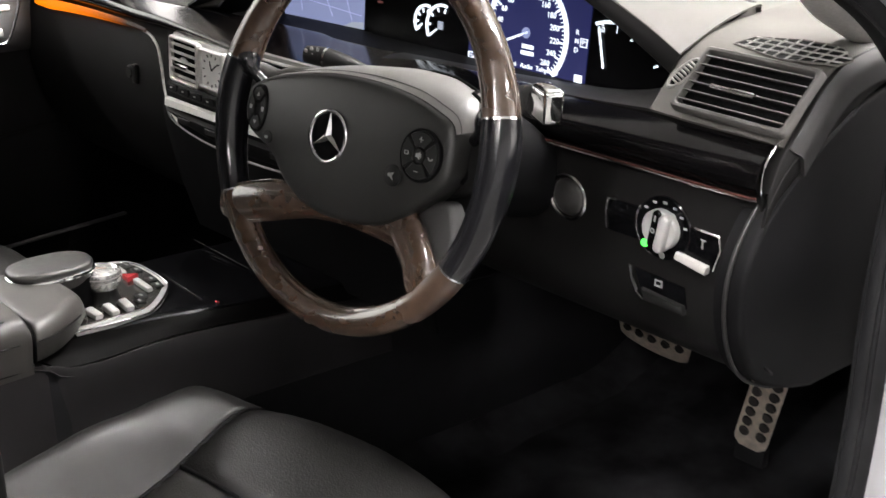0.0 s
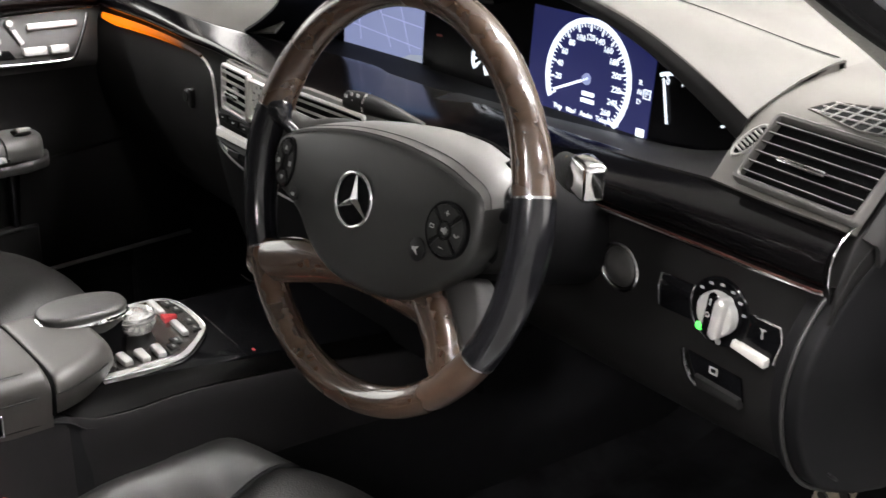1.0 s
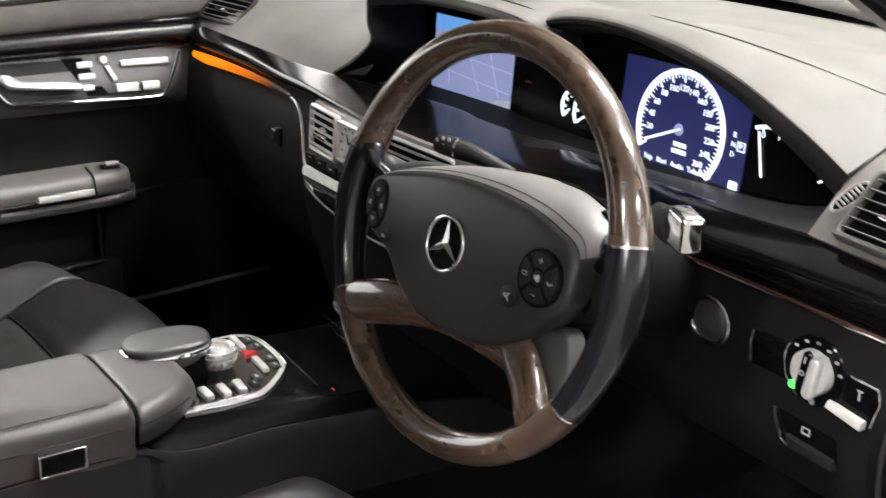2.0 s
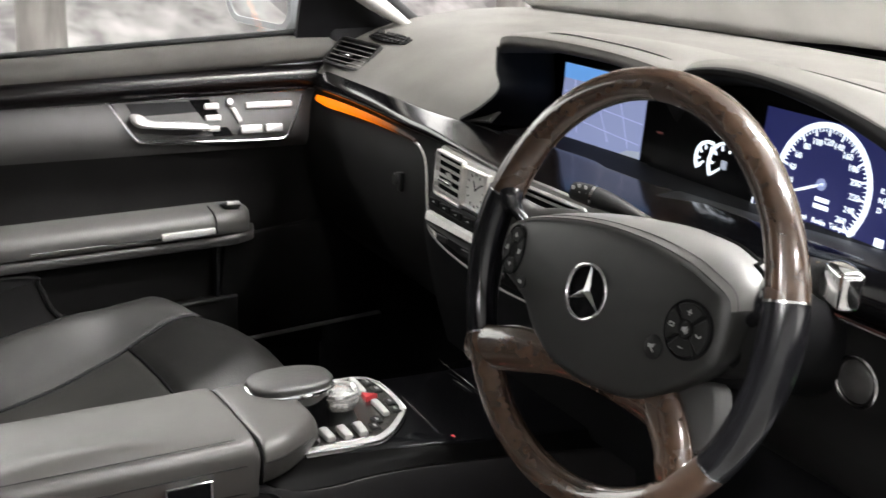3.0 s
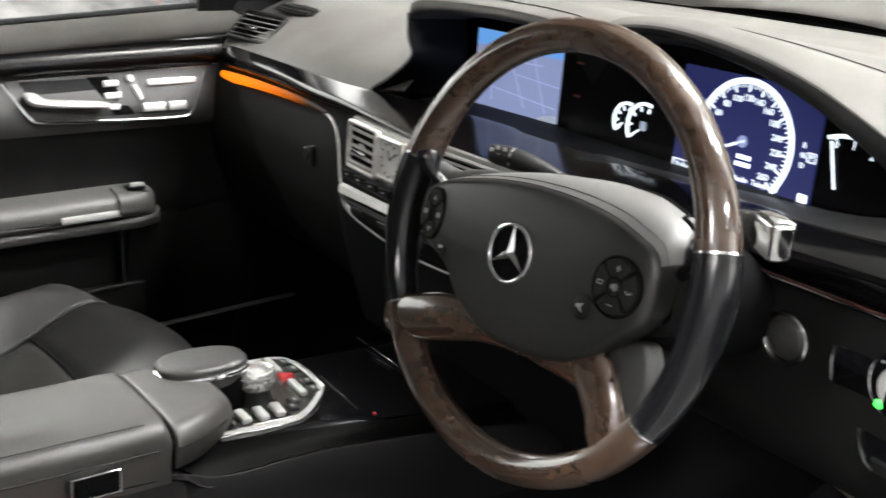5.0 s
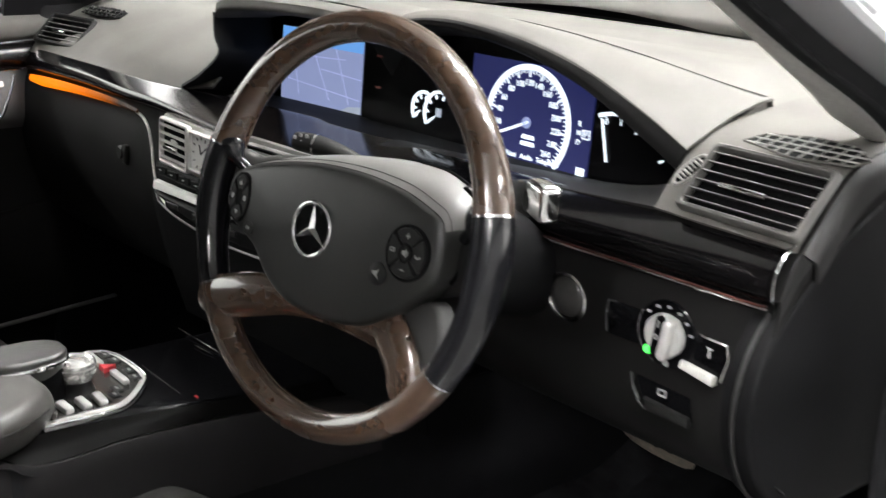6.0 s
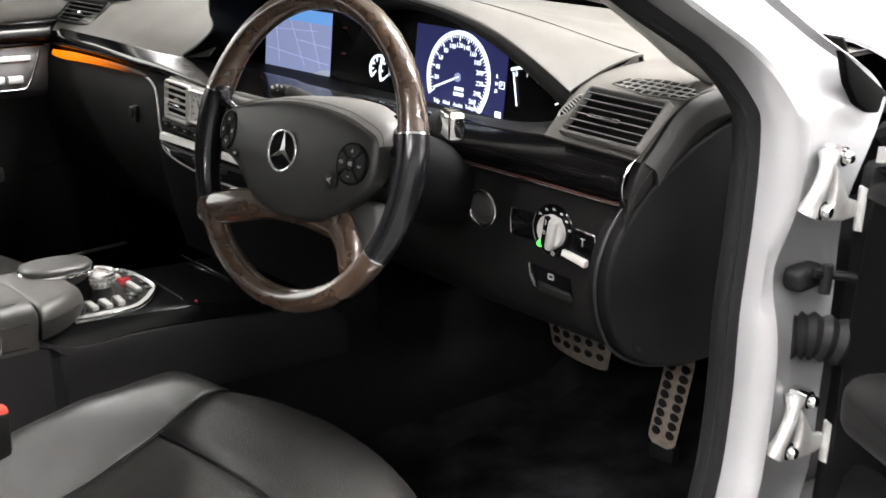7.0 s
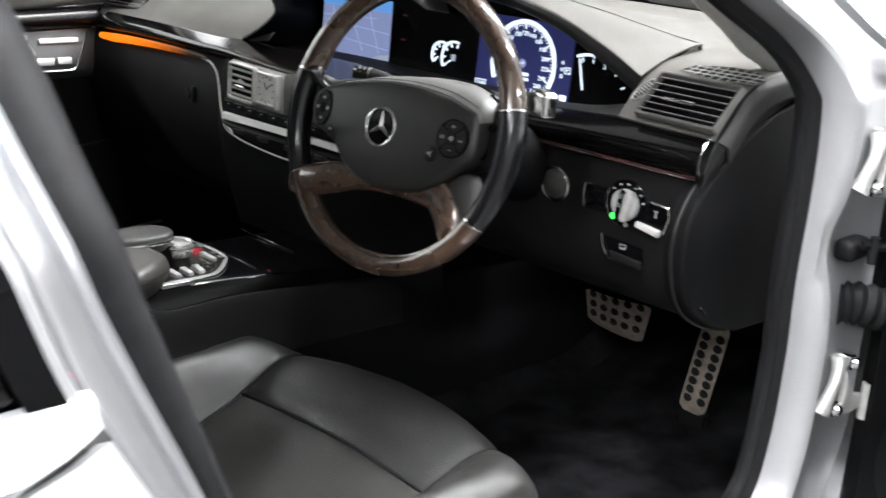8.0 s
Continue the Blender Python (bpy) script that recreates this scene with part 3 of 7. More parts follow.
def rear_door():
    ob = thing("rear_door", (0.84, -1.1, 0.4), "closed silver rear door with tinted window", "car door")
    edge = [(y, z) for (_, (y, z)) in LOOP[1:8]]
    E = spl([(y, z, 0) for y, z in edge], 5)
    lower = [p for p in E if p[1] < 0.90]
    rows = []
    for p in lower:
        rows.append([(0.835 + 0.058 * math.sin(math.pi * min(1, f * 9 + 0.15) * 0.5) * (1 - 0.9 * max(0, (p[1] - 0.80) / 0.10) ** 2 * 0.35), p[0] - 0.008 - 1.0 * f, p[1] + 0.0) for f in (0, 0.004, 0.012, 0.03, 0.07, 0.2, 0.5, 1.0)])
    part("door_panel", thick(grid(rows), 0.01), PAINT, ob, "silver painted door skin")
    zt = 0.90
    shoulder = []
    for f in (0, 0.004, 0.012, 0.03, 0.07, 0.2, 0.5, 1.0):
        xo = 0.835 + 0.052 * math.sin(math.pi * min(1, f * 9 + 0.15) * 0.5)
        shoulder.append([(xo + (0.831 - xo) * q, -0.674 - f, zt - 0.004 + 0.020 * math.sin(q * 1.57)) for q in np.linspace(0, 1, 7)])
    part("shoulder", thick(grid(shoulder), 0.008), PAINT, ob, "silver painted door shoulder")
    upper = [p for p in E if p[1] >= 0.89]
    def lean(z):
        return 0.832 - roofness(z)
    rows = [[(lean(p[1]) - 0.004, p[0] - 0.004, p[1]), (lean(p[1]) + 0.004, p[0] - 0.008, p[1]), (lean(p[1]) + 0.003, p[0] - 0.030, p[1]), (lean(p[1]) - 0.004, p[0] - 0.034, p[1])] for p in upper]
    part("window_frame", thick(grid(rows), 0.004), PAINT, ob, "silver painted window frame")
    rows = [[(lean(p[1]) + 0.0065, p[0] - 0.016, p[1]), (lean(p[1]) + 0.0065, p[0] - 0.042, p[1])] for p in upper]
    part("frame_trim", thick(grid(rows), 0.004), GLOSS, ob, "gloss black pillar trim")
    rows = [[(lean(p[1]) - 0.004, p[0] - 0.03 - f, p[1]) for f in (0, 0.3, 0.9)] for p in upper]
    part("pane", thick(grid(rows), 0.004), DARKGLASS, ob, "dark tinted window")


rear_door()


def driver_door():
    """Front door, swung wide open about its hinges."""
    a = radians(31)
    m = frame_m((0.872, 0.588, 0.0), (math.cos(a), -math.sin(a), 0), (0, 0, 1))
    # own frame: x along the door from its hinges, y up, z out of the inner face towards the seat
    ob = thing("driver_door", m, "open front door with black leather inner panel", "car door")
    skin = prism([(-0.01, 0.36), (1.10, 0.36), (1.12, 0.60), (1.10, 0.90), (0.0, 0.955), (-0.015, 0.7)], 0.06, None, 0.01)
    part("door_skin", skin, PAINT, ob, "silver painted door shell", local=True)
    inner = [(0.03, 0.40), (1.06, 0.40), (1.08, 0.62), (1.07, 0.93), (0.05, 0.965), (0.03, 0.90), (0.02, 0.7)]
    part("inner_panel", prism(inner, 0.10, None, 0.03, 4, -0.058), ENDBLACK, ob, "black leather door lining", local=True)
    part("door_end", prism([(-0.025, 0.37), (0.06, 0.37), (0.06, 0.945), (-0.02, 0.93)], 0.085, None, 0.03, 4, -0.02), ENDBLACK, ob, "rounded black door end", local=True)
    part("trim_strip", prism([(0.05, 0.90), (1.05, 0.87), (1.05, 0.91), (0.06, 0.94)], 0.112, None, 0.008, 2, -0.09), LACQUER, ob, "dark lacquered wood strip", local=True)
    part("armrest", prism(rect(0.12, 0.64, 0.95, 0.72, 0.03), 0.16, None, 0.03, 4, -0.08), PANEL, ob, local=True)
    part("speaker_grille", prism(rect(0.08, 0.44, 0.30, 0.60, 0.07), 0.106, None, 0.004, 2, -0.09), RECESS, ob, local=True)
    edge = ring([(0.0, 0.36), (1.1, 0.36), (1.1, 0.95), (0.0, 0.95)], [(0.02, 0.38), (1.08, 0.38), (1.08, 0.94), (0.02, 0.94)], 0.068)
    part("door_edge", edge, HINGE, ob, "bare silver door edge", local=True)
    fr = tube(spl([(0.0, 0.965, 0.05), (0.16, 1.03, 0.06), (0.45, 1.17, 0.09), (0.75, 1.26, 0.12), (1.05, 1.27, 0.12)], 6), 0.018, 10, flat=1.3)
    part("window_frame", fr, ENDBLACK, ob, "black rubber-edged window frame", local=True)


driver_door()


def footwell():
    rows = []
    for y in np.linspace(-0.9, 1.0, 40):
        r = []
        for x in np.linspace(-0.79, 0.74, 50):
            z = 0.30 + 0.5 * max(0.0, y - 0.72) ** 1.3 + 0.08 * math.exp(-((x - 0.0) / 0.16) ** 2) + 0.004 * noise.noise((x * 9, y * 9, 0))
            r.append((x, y, z))
        rows.append(r)
    single("carpet", thick(grid(rows), 0.008), CARPET, "black carpet covering the car floor", "carpet", "structure")
    mt = thing("floor_mat", (0.42, 0.45, 0.31), "black floor mat in the driver footwell", "mat")
    rows = [[(0.17 + 0.52 * u, 0.10 + 0.82 * v, 0.318 + 0.5 * max(0.0, 0.10 + 0.82 * v - 0.72) ** 1.3 + 0.003 * noise.noise((u * 8, v * 8, 2)) + 0.006) for u in np.linspace(0, 1, 24)] for v in np.linspace(0, 1, 40)]
    part("mat_surface", thick(grid(rows), 0.006), CARPET, mt)
    part("binding", tube([(0.17 + 0.52 * u, 0.10, 0.326) for u in np.linspace(0, 1, 8)], 0.005, 8), RUBBER, mt)


footwell()


# ---- dashboard ----
dash = thing("dashboard", (-0.03, 0.30, 0.60), "black leather dashboard with dark wood trim", "dashboard")


def dash_surfaces():
    # passenger upper surface, from the trim up to the windscreen
    secs = []
    for x, dy, dz in ((-0.775, 0.004, -0.004), (-0.60, 0.0, 0.0), (-0.42, -0.004, 0.002), (-0.30, 0.0, 0.004), (-0.225, 0.02, 0.012)):
        secs.append([(x, 0.250 + dy, 0.930 + dz), (x, 0.285 + dy, 0.962 + dz), (x, 0.345, 0.995 + dz), (x, 0.44, 1.022 + dz), (x, 0.60, 1.036), (x, 0.84, 1.036)])
    part("upper_panel", loft(secs, 6, 5), DASH, dash, "dark grey leather upper dashboard")
    # driver end with the side vent
    secs = []
    for x, dy, e in ((0.545, 0.014, 0.0), (0.60, 0.006, 0.0), (0.66, 0.0, 0.0), (0.695, -0.002, -0.001), (0.7035, 0.002, -0.0035)):
        secs.append([(x, 0.243 + dy, 0.944 + e), (x, 0.262 + dy, 0.963 + e), (x, 0.296 + dy, 0.994 + e), (x, 0.345 + dy, 1.012 + e), (x, 0.46, 1.022 + e), (x, 0.62, 1.03), (x, 0.84, 1.036)])
    part("vent_panel", loft(secs, 5, 4), DASH, dash, "dark grey moulded vent surround")
    secs = []
    for x, dy, e in ((0.7038, 0.0022, -0.0042), (0.708, 0.007, -0.008), (0.711, 0.014, -0.013), (0.711, 0.020, -0.030)):
        secs.append([(x, 0.243 + dy, 0.944 + e), (x, 0.262 + dy, 0.963 + e), (x, 0.296 + dy, 0.994 + e), (x, 0.345 + dy, 1.012 + e), (x, 0.46, 1.022 + e), (x, 0.62, 1.03), (x, 0.84, 1.036)])
    part("vent_flank", loft(secs, 5, 4), PANEL, dash, "black edge of the vent surround")
    # middle top, behind both hoods
    secs = [[(x, y0, 1.03 - d), (x, y0 + 0.10, 1.041 - d), (x, 0.5 * (y0 + 0.94), 1.040 - d * 0.5), (x, 0.84, 1.036)] for x, y0, d in ((-0.30, 0.40, 0.0), (-0.1, 0.40, 0.0), (0.15, 0.42, 0.0), (0.40, 0.50, 0.002), (0.50, 0.56, 0.010), (0.56, 0.62, 0.014))]
    part("top_panel", loft(secs, 5, 4), DASH, dash)
    # hood over the screen
    secs = []
    for x, lip, crest, yl, yc in ((-0.226, 1.028, 1.036, 0.284, 0.335), (-0.218, 1.046, 1.056, 0.276, 0.335), (-0.200, 1.062, 1.072, 0.270, 0.335), (-0.11, 1.071, 1.085, 0.268, 0.335),
                               (0.0, 1.074, 1.088, 0.268, 0.338), (0.085, 1.071, 1.085, 0.270, 0.338), (0.118, 1.064, 1.078, 0.278, 0.342), (0.130, 1.048, 1.060, 0.300, 0.350)):
        crest -= 0.006
        secs.append([(x, 0.385, lip - 0.026), (x, yl + 0.03, lip - 0.018), (x, yl + 0.002, lip - 0.013), (x, yl - 0.001, lip - 0.003), (x, yl + 0.007, lip + 0.003), (x, yc, crest), (x, 0.45, crest - 0.014), (x, 0.56, 1.040)])
    part("screen_hood", loft(secs, 4, 4, 0.003), DASH, dash, "stitched leather hood over the screen")
    # hood over the instruments
    secs = []
    R = ((0.100, 1.050, 0.300, 1.058, 0.335), (0.125, 1.063, 0.300, 1.071, 0.335), (0.174, 1.072, 0.300, 1.079, 0.343), (0.236, 1.073, 0.300, 1.081, 0.356), (0.319, 1.062, 0.300, 1.073, 0.375),
         (0.395, 1.043, 0.299, 1.060, 0.395), (0.453, 1.020, 0.297, 1.047, 0.412), (0.505, 0.996, 0.293, 1.036, 0.424), (0.545, 0.976, 0.290, 1.030, 0.430))
    lips = []
    for x, zl, yl, zr, yr in R:
        k = float(np.interp(x, (0.10, 0.25, 0.40, 0.51, 0.545), (0.005, 0.006, 0.011, 0.017, 0.018)))
        e = x + 0.35 * k
        lips.append([(x - 0.01, 0.36, zl - 0.02), (x - 0.004, yl + 0.025, zl - 0.012), (x, yl + 0.003, zl - 0.005), (x, yl, zl + 0.001), (x + 0.15 * k, yl - 0.0005, zl + 0.5 * k), (e, yl + 0.002, zl + k)])
        secs.append([(e, yl + 0.002, zl + k), (e, yl + 0.008, zl + k + 0.004), (e, (yl + yr) / 2 + 0.004, (zl + k + zr) / 2 + 0.008), (e, yr, zr + 0.001), (x, yr + 0.03, zr - 0.004 - (0.008 if x > 0.5 else 0.0)), (x, 0.62, 1.041 if x < 0.5 else 1.020)])
    part("instrument_hood", loft(secs, 4, 4, 0.003), DASH, dash, "stitched leather hood over the instruments")
    # lip is the hood's leather with its shade put in as black
    part("hood_lip", loft(lips, 4, 4, 0.003), LOWER, dash, "rolled lip of the hood, darkened as shade")
    for off in (0.0, 0.006):
        path = spl([(x, yr + off - 0.004, zr + 0.0015) for x, zl, yl, zr, yr in R[1:]], 5)
        part("seam", tube(path, 0.0011, 6), LEATHER, dash, "stitched seam")
    path = spl([(x, y, z + 0.001) for x, y, z in ((-0.21, 0.296, 1.058), (-0.11, 0.292, 1.0765), (0.0, 0.292, 1.0795), (0.085, 0.295, 1.0765), (0.115, 0.302, 1.069))], 6)
    part("seam", tube(path, 0.0011, 6), LEATHER, dash, "stitched seam")
    # side cheek of the instrument hood
    secs = [[(0.545, 0.290, 0.976), (0.546, 0.36, 1.005), (0.546, 0.430, 1.029)], [(0.549, 0.292, 0.960), (0.550, 0.36, 0.99), (0.550, 0.432, 1.008)]]
    part("hood_cheek", loft(secs, 3, 4, 0.002), DASH, dash)
    # black housing behind screen and instruments
    secs = [[(x, 0.300, 0.922), (x, 0.345, 0.925), (x, 0.368, 0.93), (x, 0.370, 0.5 * (zt + 0.93)), (x, 0.370, zt)] for x, zt in ((-0.235, 1.03), (-0.2, 1.045), (0.0, 1.055), (0.25, 1.062), (0.33, 1.05), (0.40, 1.03), (0.46, 1.005), (0.52, 0.972))]
    part("instrument_housing", loft(secs, 3, 3, 0.004), ENDBLACK, dash, "matt black instrument housing")
    part("housing_side", loft([[(-0.222, 0.272, 1.045), (-0.214, 0.268, 1.015), (-0.205, 0.268, 0.992), (-0.235, 0.258, 0.962), (-0.272, 0.250, 0.940)],
                               [(-0.212, 0.378, 1.050), (-0.205, 0.378, 1.015), (-0.196, 0.378, 0.98), (-0.20, 0.376, 0.950), (-0.205, 0.374, 0.928)]], 4, 4, 0.004), RECESS, dash, "matt black screen surround")
    # sill between trim and instruments
    secs = [[(x, y0, z0), (x, (y0 + 0.33) / 2, (z0 + z1) / 2 + 0.004), (x, 0.335, z1)] for x, y0, z0, z1 in ((0.13, 0.27, 0.925, 0.922), (0.30, 0.27, 0.930, 0.926), (0.46, 0.262, 0.938, 0.936), (0.56, 0.258, 0.945, 0.965))]
    part("instrument_sill", loft(secs, 4, 4, 0.004), PANEL, dash)
    # lower panels
    secs = [[(x, 0.243 + k, 0.903), (x, 0.240 + k, 0.85), (x, 0.244 + k, 0.80), (x, 0.252 + k, 0.745), (x, 0.285 + k, 0.70), (x, 0.38, 0.668), (x, 0.56, 0.66)] for x, k in ((0.10, 0.02), (0.25, 0.006), (0.45, 0.0), (0.60, -0.004), (0.695, -0.006))]
    part("lower_panel", loft(secs, 5, 4), LOWER, dash, "black leather lower dashboard")
    secs = [[(x, 0.246 + k, 0.900), (x, 0.232 + k, 0.862), (x, 0.226 + k, 0.81), (x, 0.236 + k, 0.74), (x, 0.285 + k, 0.64), (x, 0.42, 0.565), (x, 0.62, 0.53)] for x, k in ((-0.78, 0.01), (-0.60, 0.004), (-0.45, -0.004), (-0.33, -0.012), (-0.270, -0.012))]
    part("glovebox", loft(secs, 5, 4), DOORLOW, dash, "black leather glovebox front")
    lock = lathe([(0, 0.004), (0.008, 0.004), (0.010, 0.002), (0.011, -0.003)], 16, frame_m((-0.386, 0.2135, 0.826), (1, 0, 0), (0, 0, 1)))
    part("glovebox_lock", lock, PLASTIC, dash)
    part("glovebox_handle", box((-0.375, 0.216, 0.824), (0.012, 0.010, 0.030), 0.003), PLASTIC, dash)
    # end panel, seen with the door open
    pts = spl([(0.385, 0.966, 0), (0.317, 0.938, 0), (0.261, 0.906, 0), (0.216, 0.865, 0), (0.198, 0.818, 0), (0.207, 0.765, 0), (0.238, 0.717, 0), (0.292, 0.685, 0), (0.36, 0.664, 0)], 5)
    poly = [(p[0], p[1]) for p in pts] + [(0.50, 0.655), (0.50, 0.985)]
    part("end_panel", prism(poly, 0.030, frame_m((0.676, 0, 0), (0, 1, 0), (0, 0, 1)), 0.006, 3), ENDBLACK, dash, "black side cover of the dashboard")
    top = [(0.224, 0.906), (0.240, 0.940), (0.262, 0.963), (0.296, 0.994), (0.345, 1.012), (0.46, 1.022), (0.52, 1.026)]
    low = [(0.2185, 0.872), (0.238, 0.894), (0.262, 0.909), (0.317, 0.941), (0.385, 0.969), (0.46, 0.986), (0.52, 0.992)]
    secs = [[(0.690, ya + 0.003, za - 0.008), (0.7020, ya, za - 0.003), (0.7040 + 0.0045 * g, ya + (yb - ya) * 0.12, za + (zb - za) * 0.12), (0.7055 + 0.007 * g, ya + (yb - ya) * 0.45, za + (zb - za) * 0.45), (0.7060 + 0.0045 * g, ya + (yb - ya) * 0.82, za + (zb - za) * 0.82), (0.7060, yb, zb)] for (ya, za), (yb, zb), g in zip(top, low, (0, 0.4, 0.8, 1, 1, 1, 1))]
    part("end_roll", loft(secs, 4, 4, 0.003), LOWER, dash, "black leather roll over the dashboard end")
    part("end_seam", tube(spl([tuple(q[3]) for q in [[(p[0] + 0.0006, p[1], p[2]) for p in sc] for sc in secs]], 5), 0.0006, 6), PANEL, dash, "seam on the roll")
    part("end_panel_edge", tube([(0.690, p[0] - 0.004, p[1] - 0.001) for p in pts[6:]], 0.0022, 8), PANEL, dash)
    part("end_slot", box((0.7065, 0.262, 0.716), (0.003, 0.022, 0.003), 0.001, 1, Matrix.Rotation(radians(-38), 4, "X")), RECESS, dash)


dash_surfaces()


def wood_trim():
    S = [(-0.785, 0.252, 0.893, 0.264, 0.931), (-0.66, 0.240, 0.899, 0.254, 0.934), (-0.50, 0.228, 0.904, 0.246, 0.936), (-0.36, 0.213, 0.907, 0.243, 0.936),
         (-0.27, 0.206, 0.909, 0.250, 0.937), (-0.17, 0.197, 0.908, 0.272, 0.934), (-0.05, 0.190, 0.907, 0.305, 0.927), (0.10, 0.194, 0.907, 0.305, 0.926),
         (0.22, 0.212, 0.903, 0.288, 0.930), (0.40, 0.224, 0.898, 0.276, 0.936), (0.55, 0.224, 0.897, 0.266, 0.942), (0.672, 0.221, 0.897, 0.256, 0.946), (0.694, 0.221, 0.898, 0.253, 0.946)]
    secs = []
    for x, yb, zb, yt, zt in S:
        ym = yb - 0.003
        h, w = zt - zb, yt - ym
        secs.append([(x, yb + 0.018, zb - 0.001), (x, yb + 0.003, zb), (x, ym - 0.002, zb + 0.28 * h), (x, ym, zb + 0.54 * h), (x, ym + 0.13 * w, zb + 0.66 * h), (x, ym + 0.55 * w, zb + 0.86 * h), (x, yt, zt), (x, yt + 0.01, zt - 0.006)])
    part("wood_trim", loft(secs[:6], 6, 4, 0.004), LACQUER, dash, "dark lacquered burr wood strip")
    part("wood_trim", loft(secs[5:9], 6, 4, 0.004), CENTREWOOD, dash, "dull dark wood shelf below the screen")
    part("wood_trim", loft(secs[8:], 6, 4, 0.004), LACQUER, dash, "dark lacquered burr wood strip")
    low = spl([(x, yb - 0.0005, zb - 0.0040) for x, yb, zb, yt, zt in S[8:]], 6)
    part("trim_edge", tube(low, 0.0014, 6), CHROME, dash)
    # thin red-brown line just above the chrome edge
    part("red_edge_line", tube([(x, y - 0.0012, z + 0.0030) for x, y, z in low], 0.0011, 6), REDLINE, dash, "thin red-brown line under the wood strip")
    # bright end of the strip on the door side
    path = spl([(0.697, 0.252, 0.948), (0.699, 0.232, 0.943), (0.699, 0.219, 0.926), (0.698, 0.220, 0.905), (0.697, 0.228, 0.893)], 5)
    part("trim_end", tube(path, 0.0010, 8, flat=1.0), CHROME, dash, "chrome trim end")
    # lit strip under the passenger trim
    rows = []
    strip = spl([(-0.752, 0.246, 0.886), (-0.66, 0.2355, 0.8935), (-0.55, 0.2295, 0.8975), (-0.45, 0.223, 0.899), (-0.36, 0.211, 0.9003), (-0.315, 0.2055, 0.8985)], 6)
    for i, p in enumerate(strip):
        f = i / (len(strip) - 1)
        k = max(0.06, min(1.0, 0.55 + f * 3.0) * (1 - f) ** 0.75)
        rows.append([(p[0], p[1] - 0.001, p[2] + 0.004), (p[0], p[1] - 0.004, p[2] + 0.001 - 0.004 * k), (p[0], p[1] - 0.0035, p[2] - 0.009 * k), (p[0], p[1] - 0.0005, p[2] - 0.015 * k)])
    part("ambient_light", thick(grid(rows), 0.002), AMBER, dash, "glowing amber light strip")
    # silver edge of the glovebox beside the centre stack
    path = spl([(-0.45, 0.2225, 0.897), (-0.33, 0.208, 0.898), (-0.288, 0.203, 0.886), (-0.272, 0.200, 0.86), (-0.262, 0.197, 0.825), (-0.238, 0.190, 0.80), (-0.208, 0.184, 0.787)], 6)
    part("glovebox_edge", tube(path, 0.0020, 8), SILVERPAINT, dash, "thin silver edge strip")


wood_trim()


def slat_vent(name, m, w, h, n, label, tab=0.0, material=SILVERPAINT, bez=0.008, depth=0.004, fat=0.065):
    """An air vent: bezel, dark throat, slats and a slider tab, in the frame m (z out)."""
    v = part(name, ring(rect(-w / 2 - bez, -h / 2 - bez, w / 2 + bez, h / 2 + bez, 0.006), rect(-w / 2, -h / 2, w / 2, h / 2, 0.004), depth, m, 0.002), material, dash, label)
    # no hole behind: this flat black plate stands in for the shaded depth
    part("throat", prism(rect(-w / 2 - 0.001, -h / 2 - 0.001, w / 2 + 0.001, h / 2 + 0.001, 0.004), 0.0008, m), TRIMBLACK, v, "flat black plate for the shade inside the vent")
    for i in range(n):
        y = -h / 2 + (i + 0.5) * h / n
        s = box((0, y, depth - 0.0030), (w, h / n * 0.07, 0.0020), 0.0003, 1)
        s.transform(m)
        sl = part("slat", s, RECESS if material is not SILVERPAINT or tab > 0.4 and w > 0.1 else material, v)
        s = box((0, y + h / n * 0.02, depth - 0.0009), (w, h / n * fat, 0.0008), 0)
        s.transform(m)
        part("slat_edge", s, SILVERPAINT if material is SILVERPAINT else SILVERGREY, sl)
    if tab:
        s = box((-w * 0.05, -h * 0.12, depth + 0.0005), (w * tab, 0.005, 0.007), 0.0015, 2)
        s.transform(m)
        part("slider", s, CHROME, v, "bright slider tab")
    return v


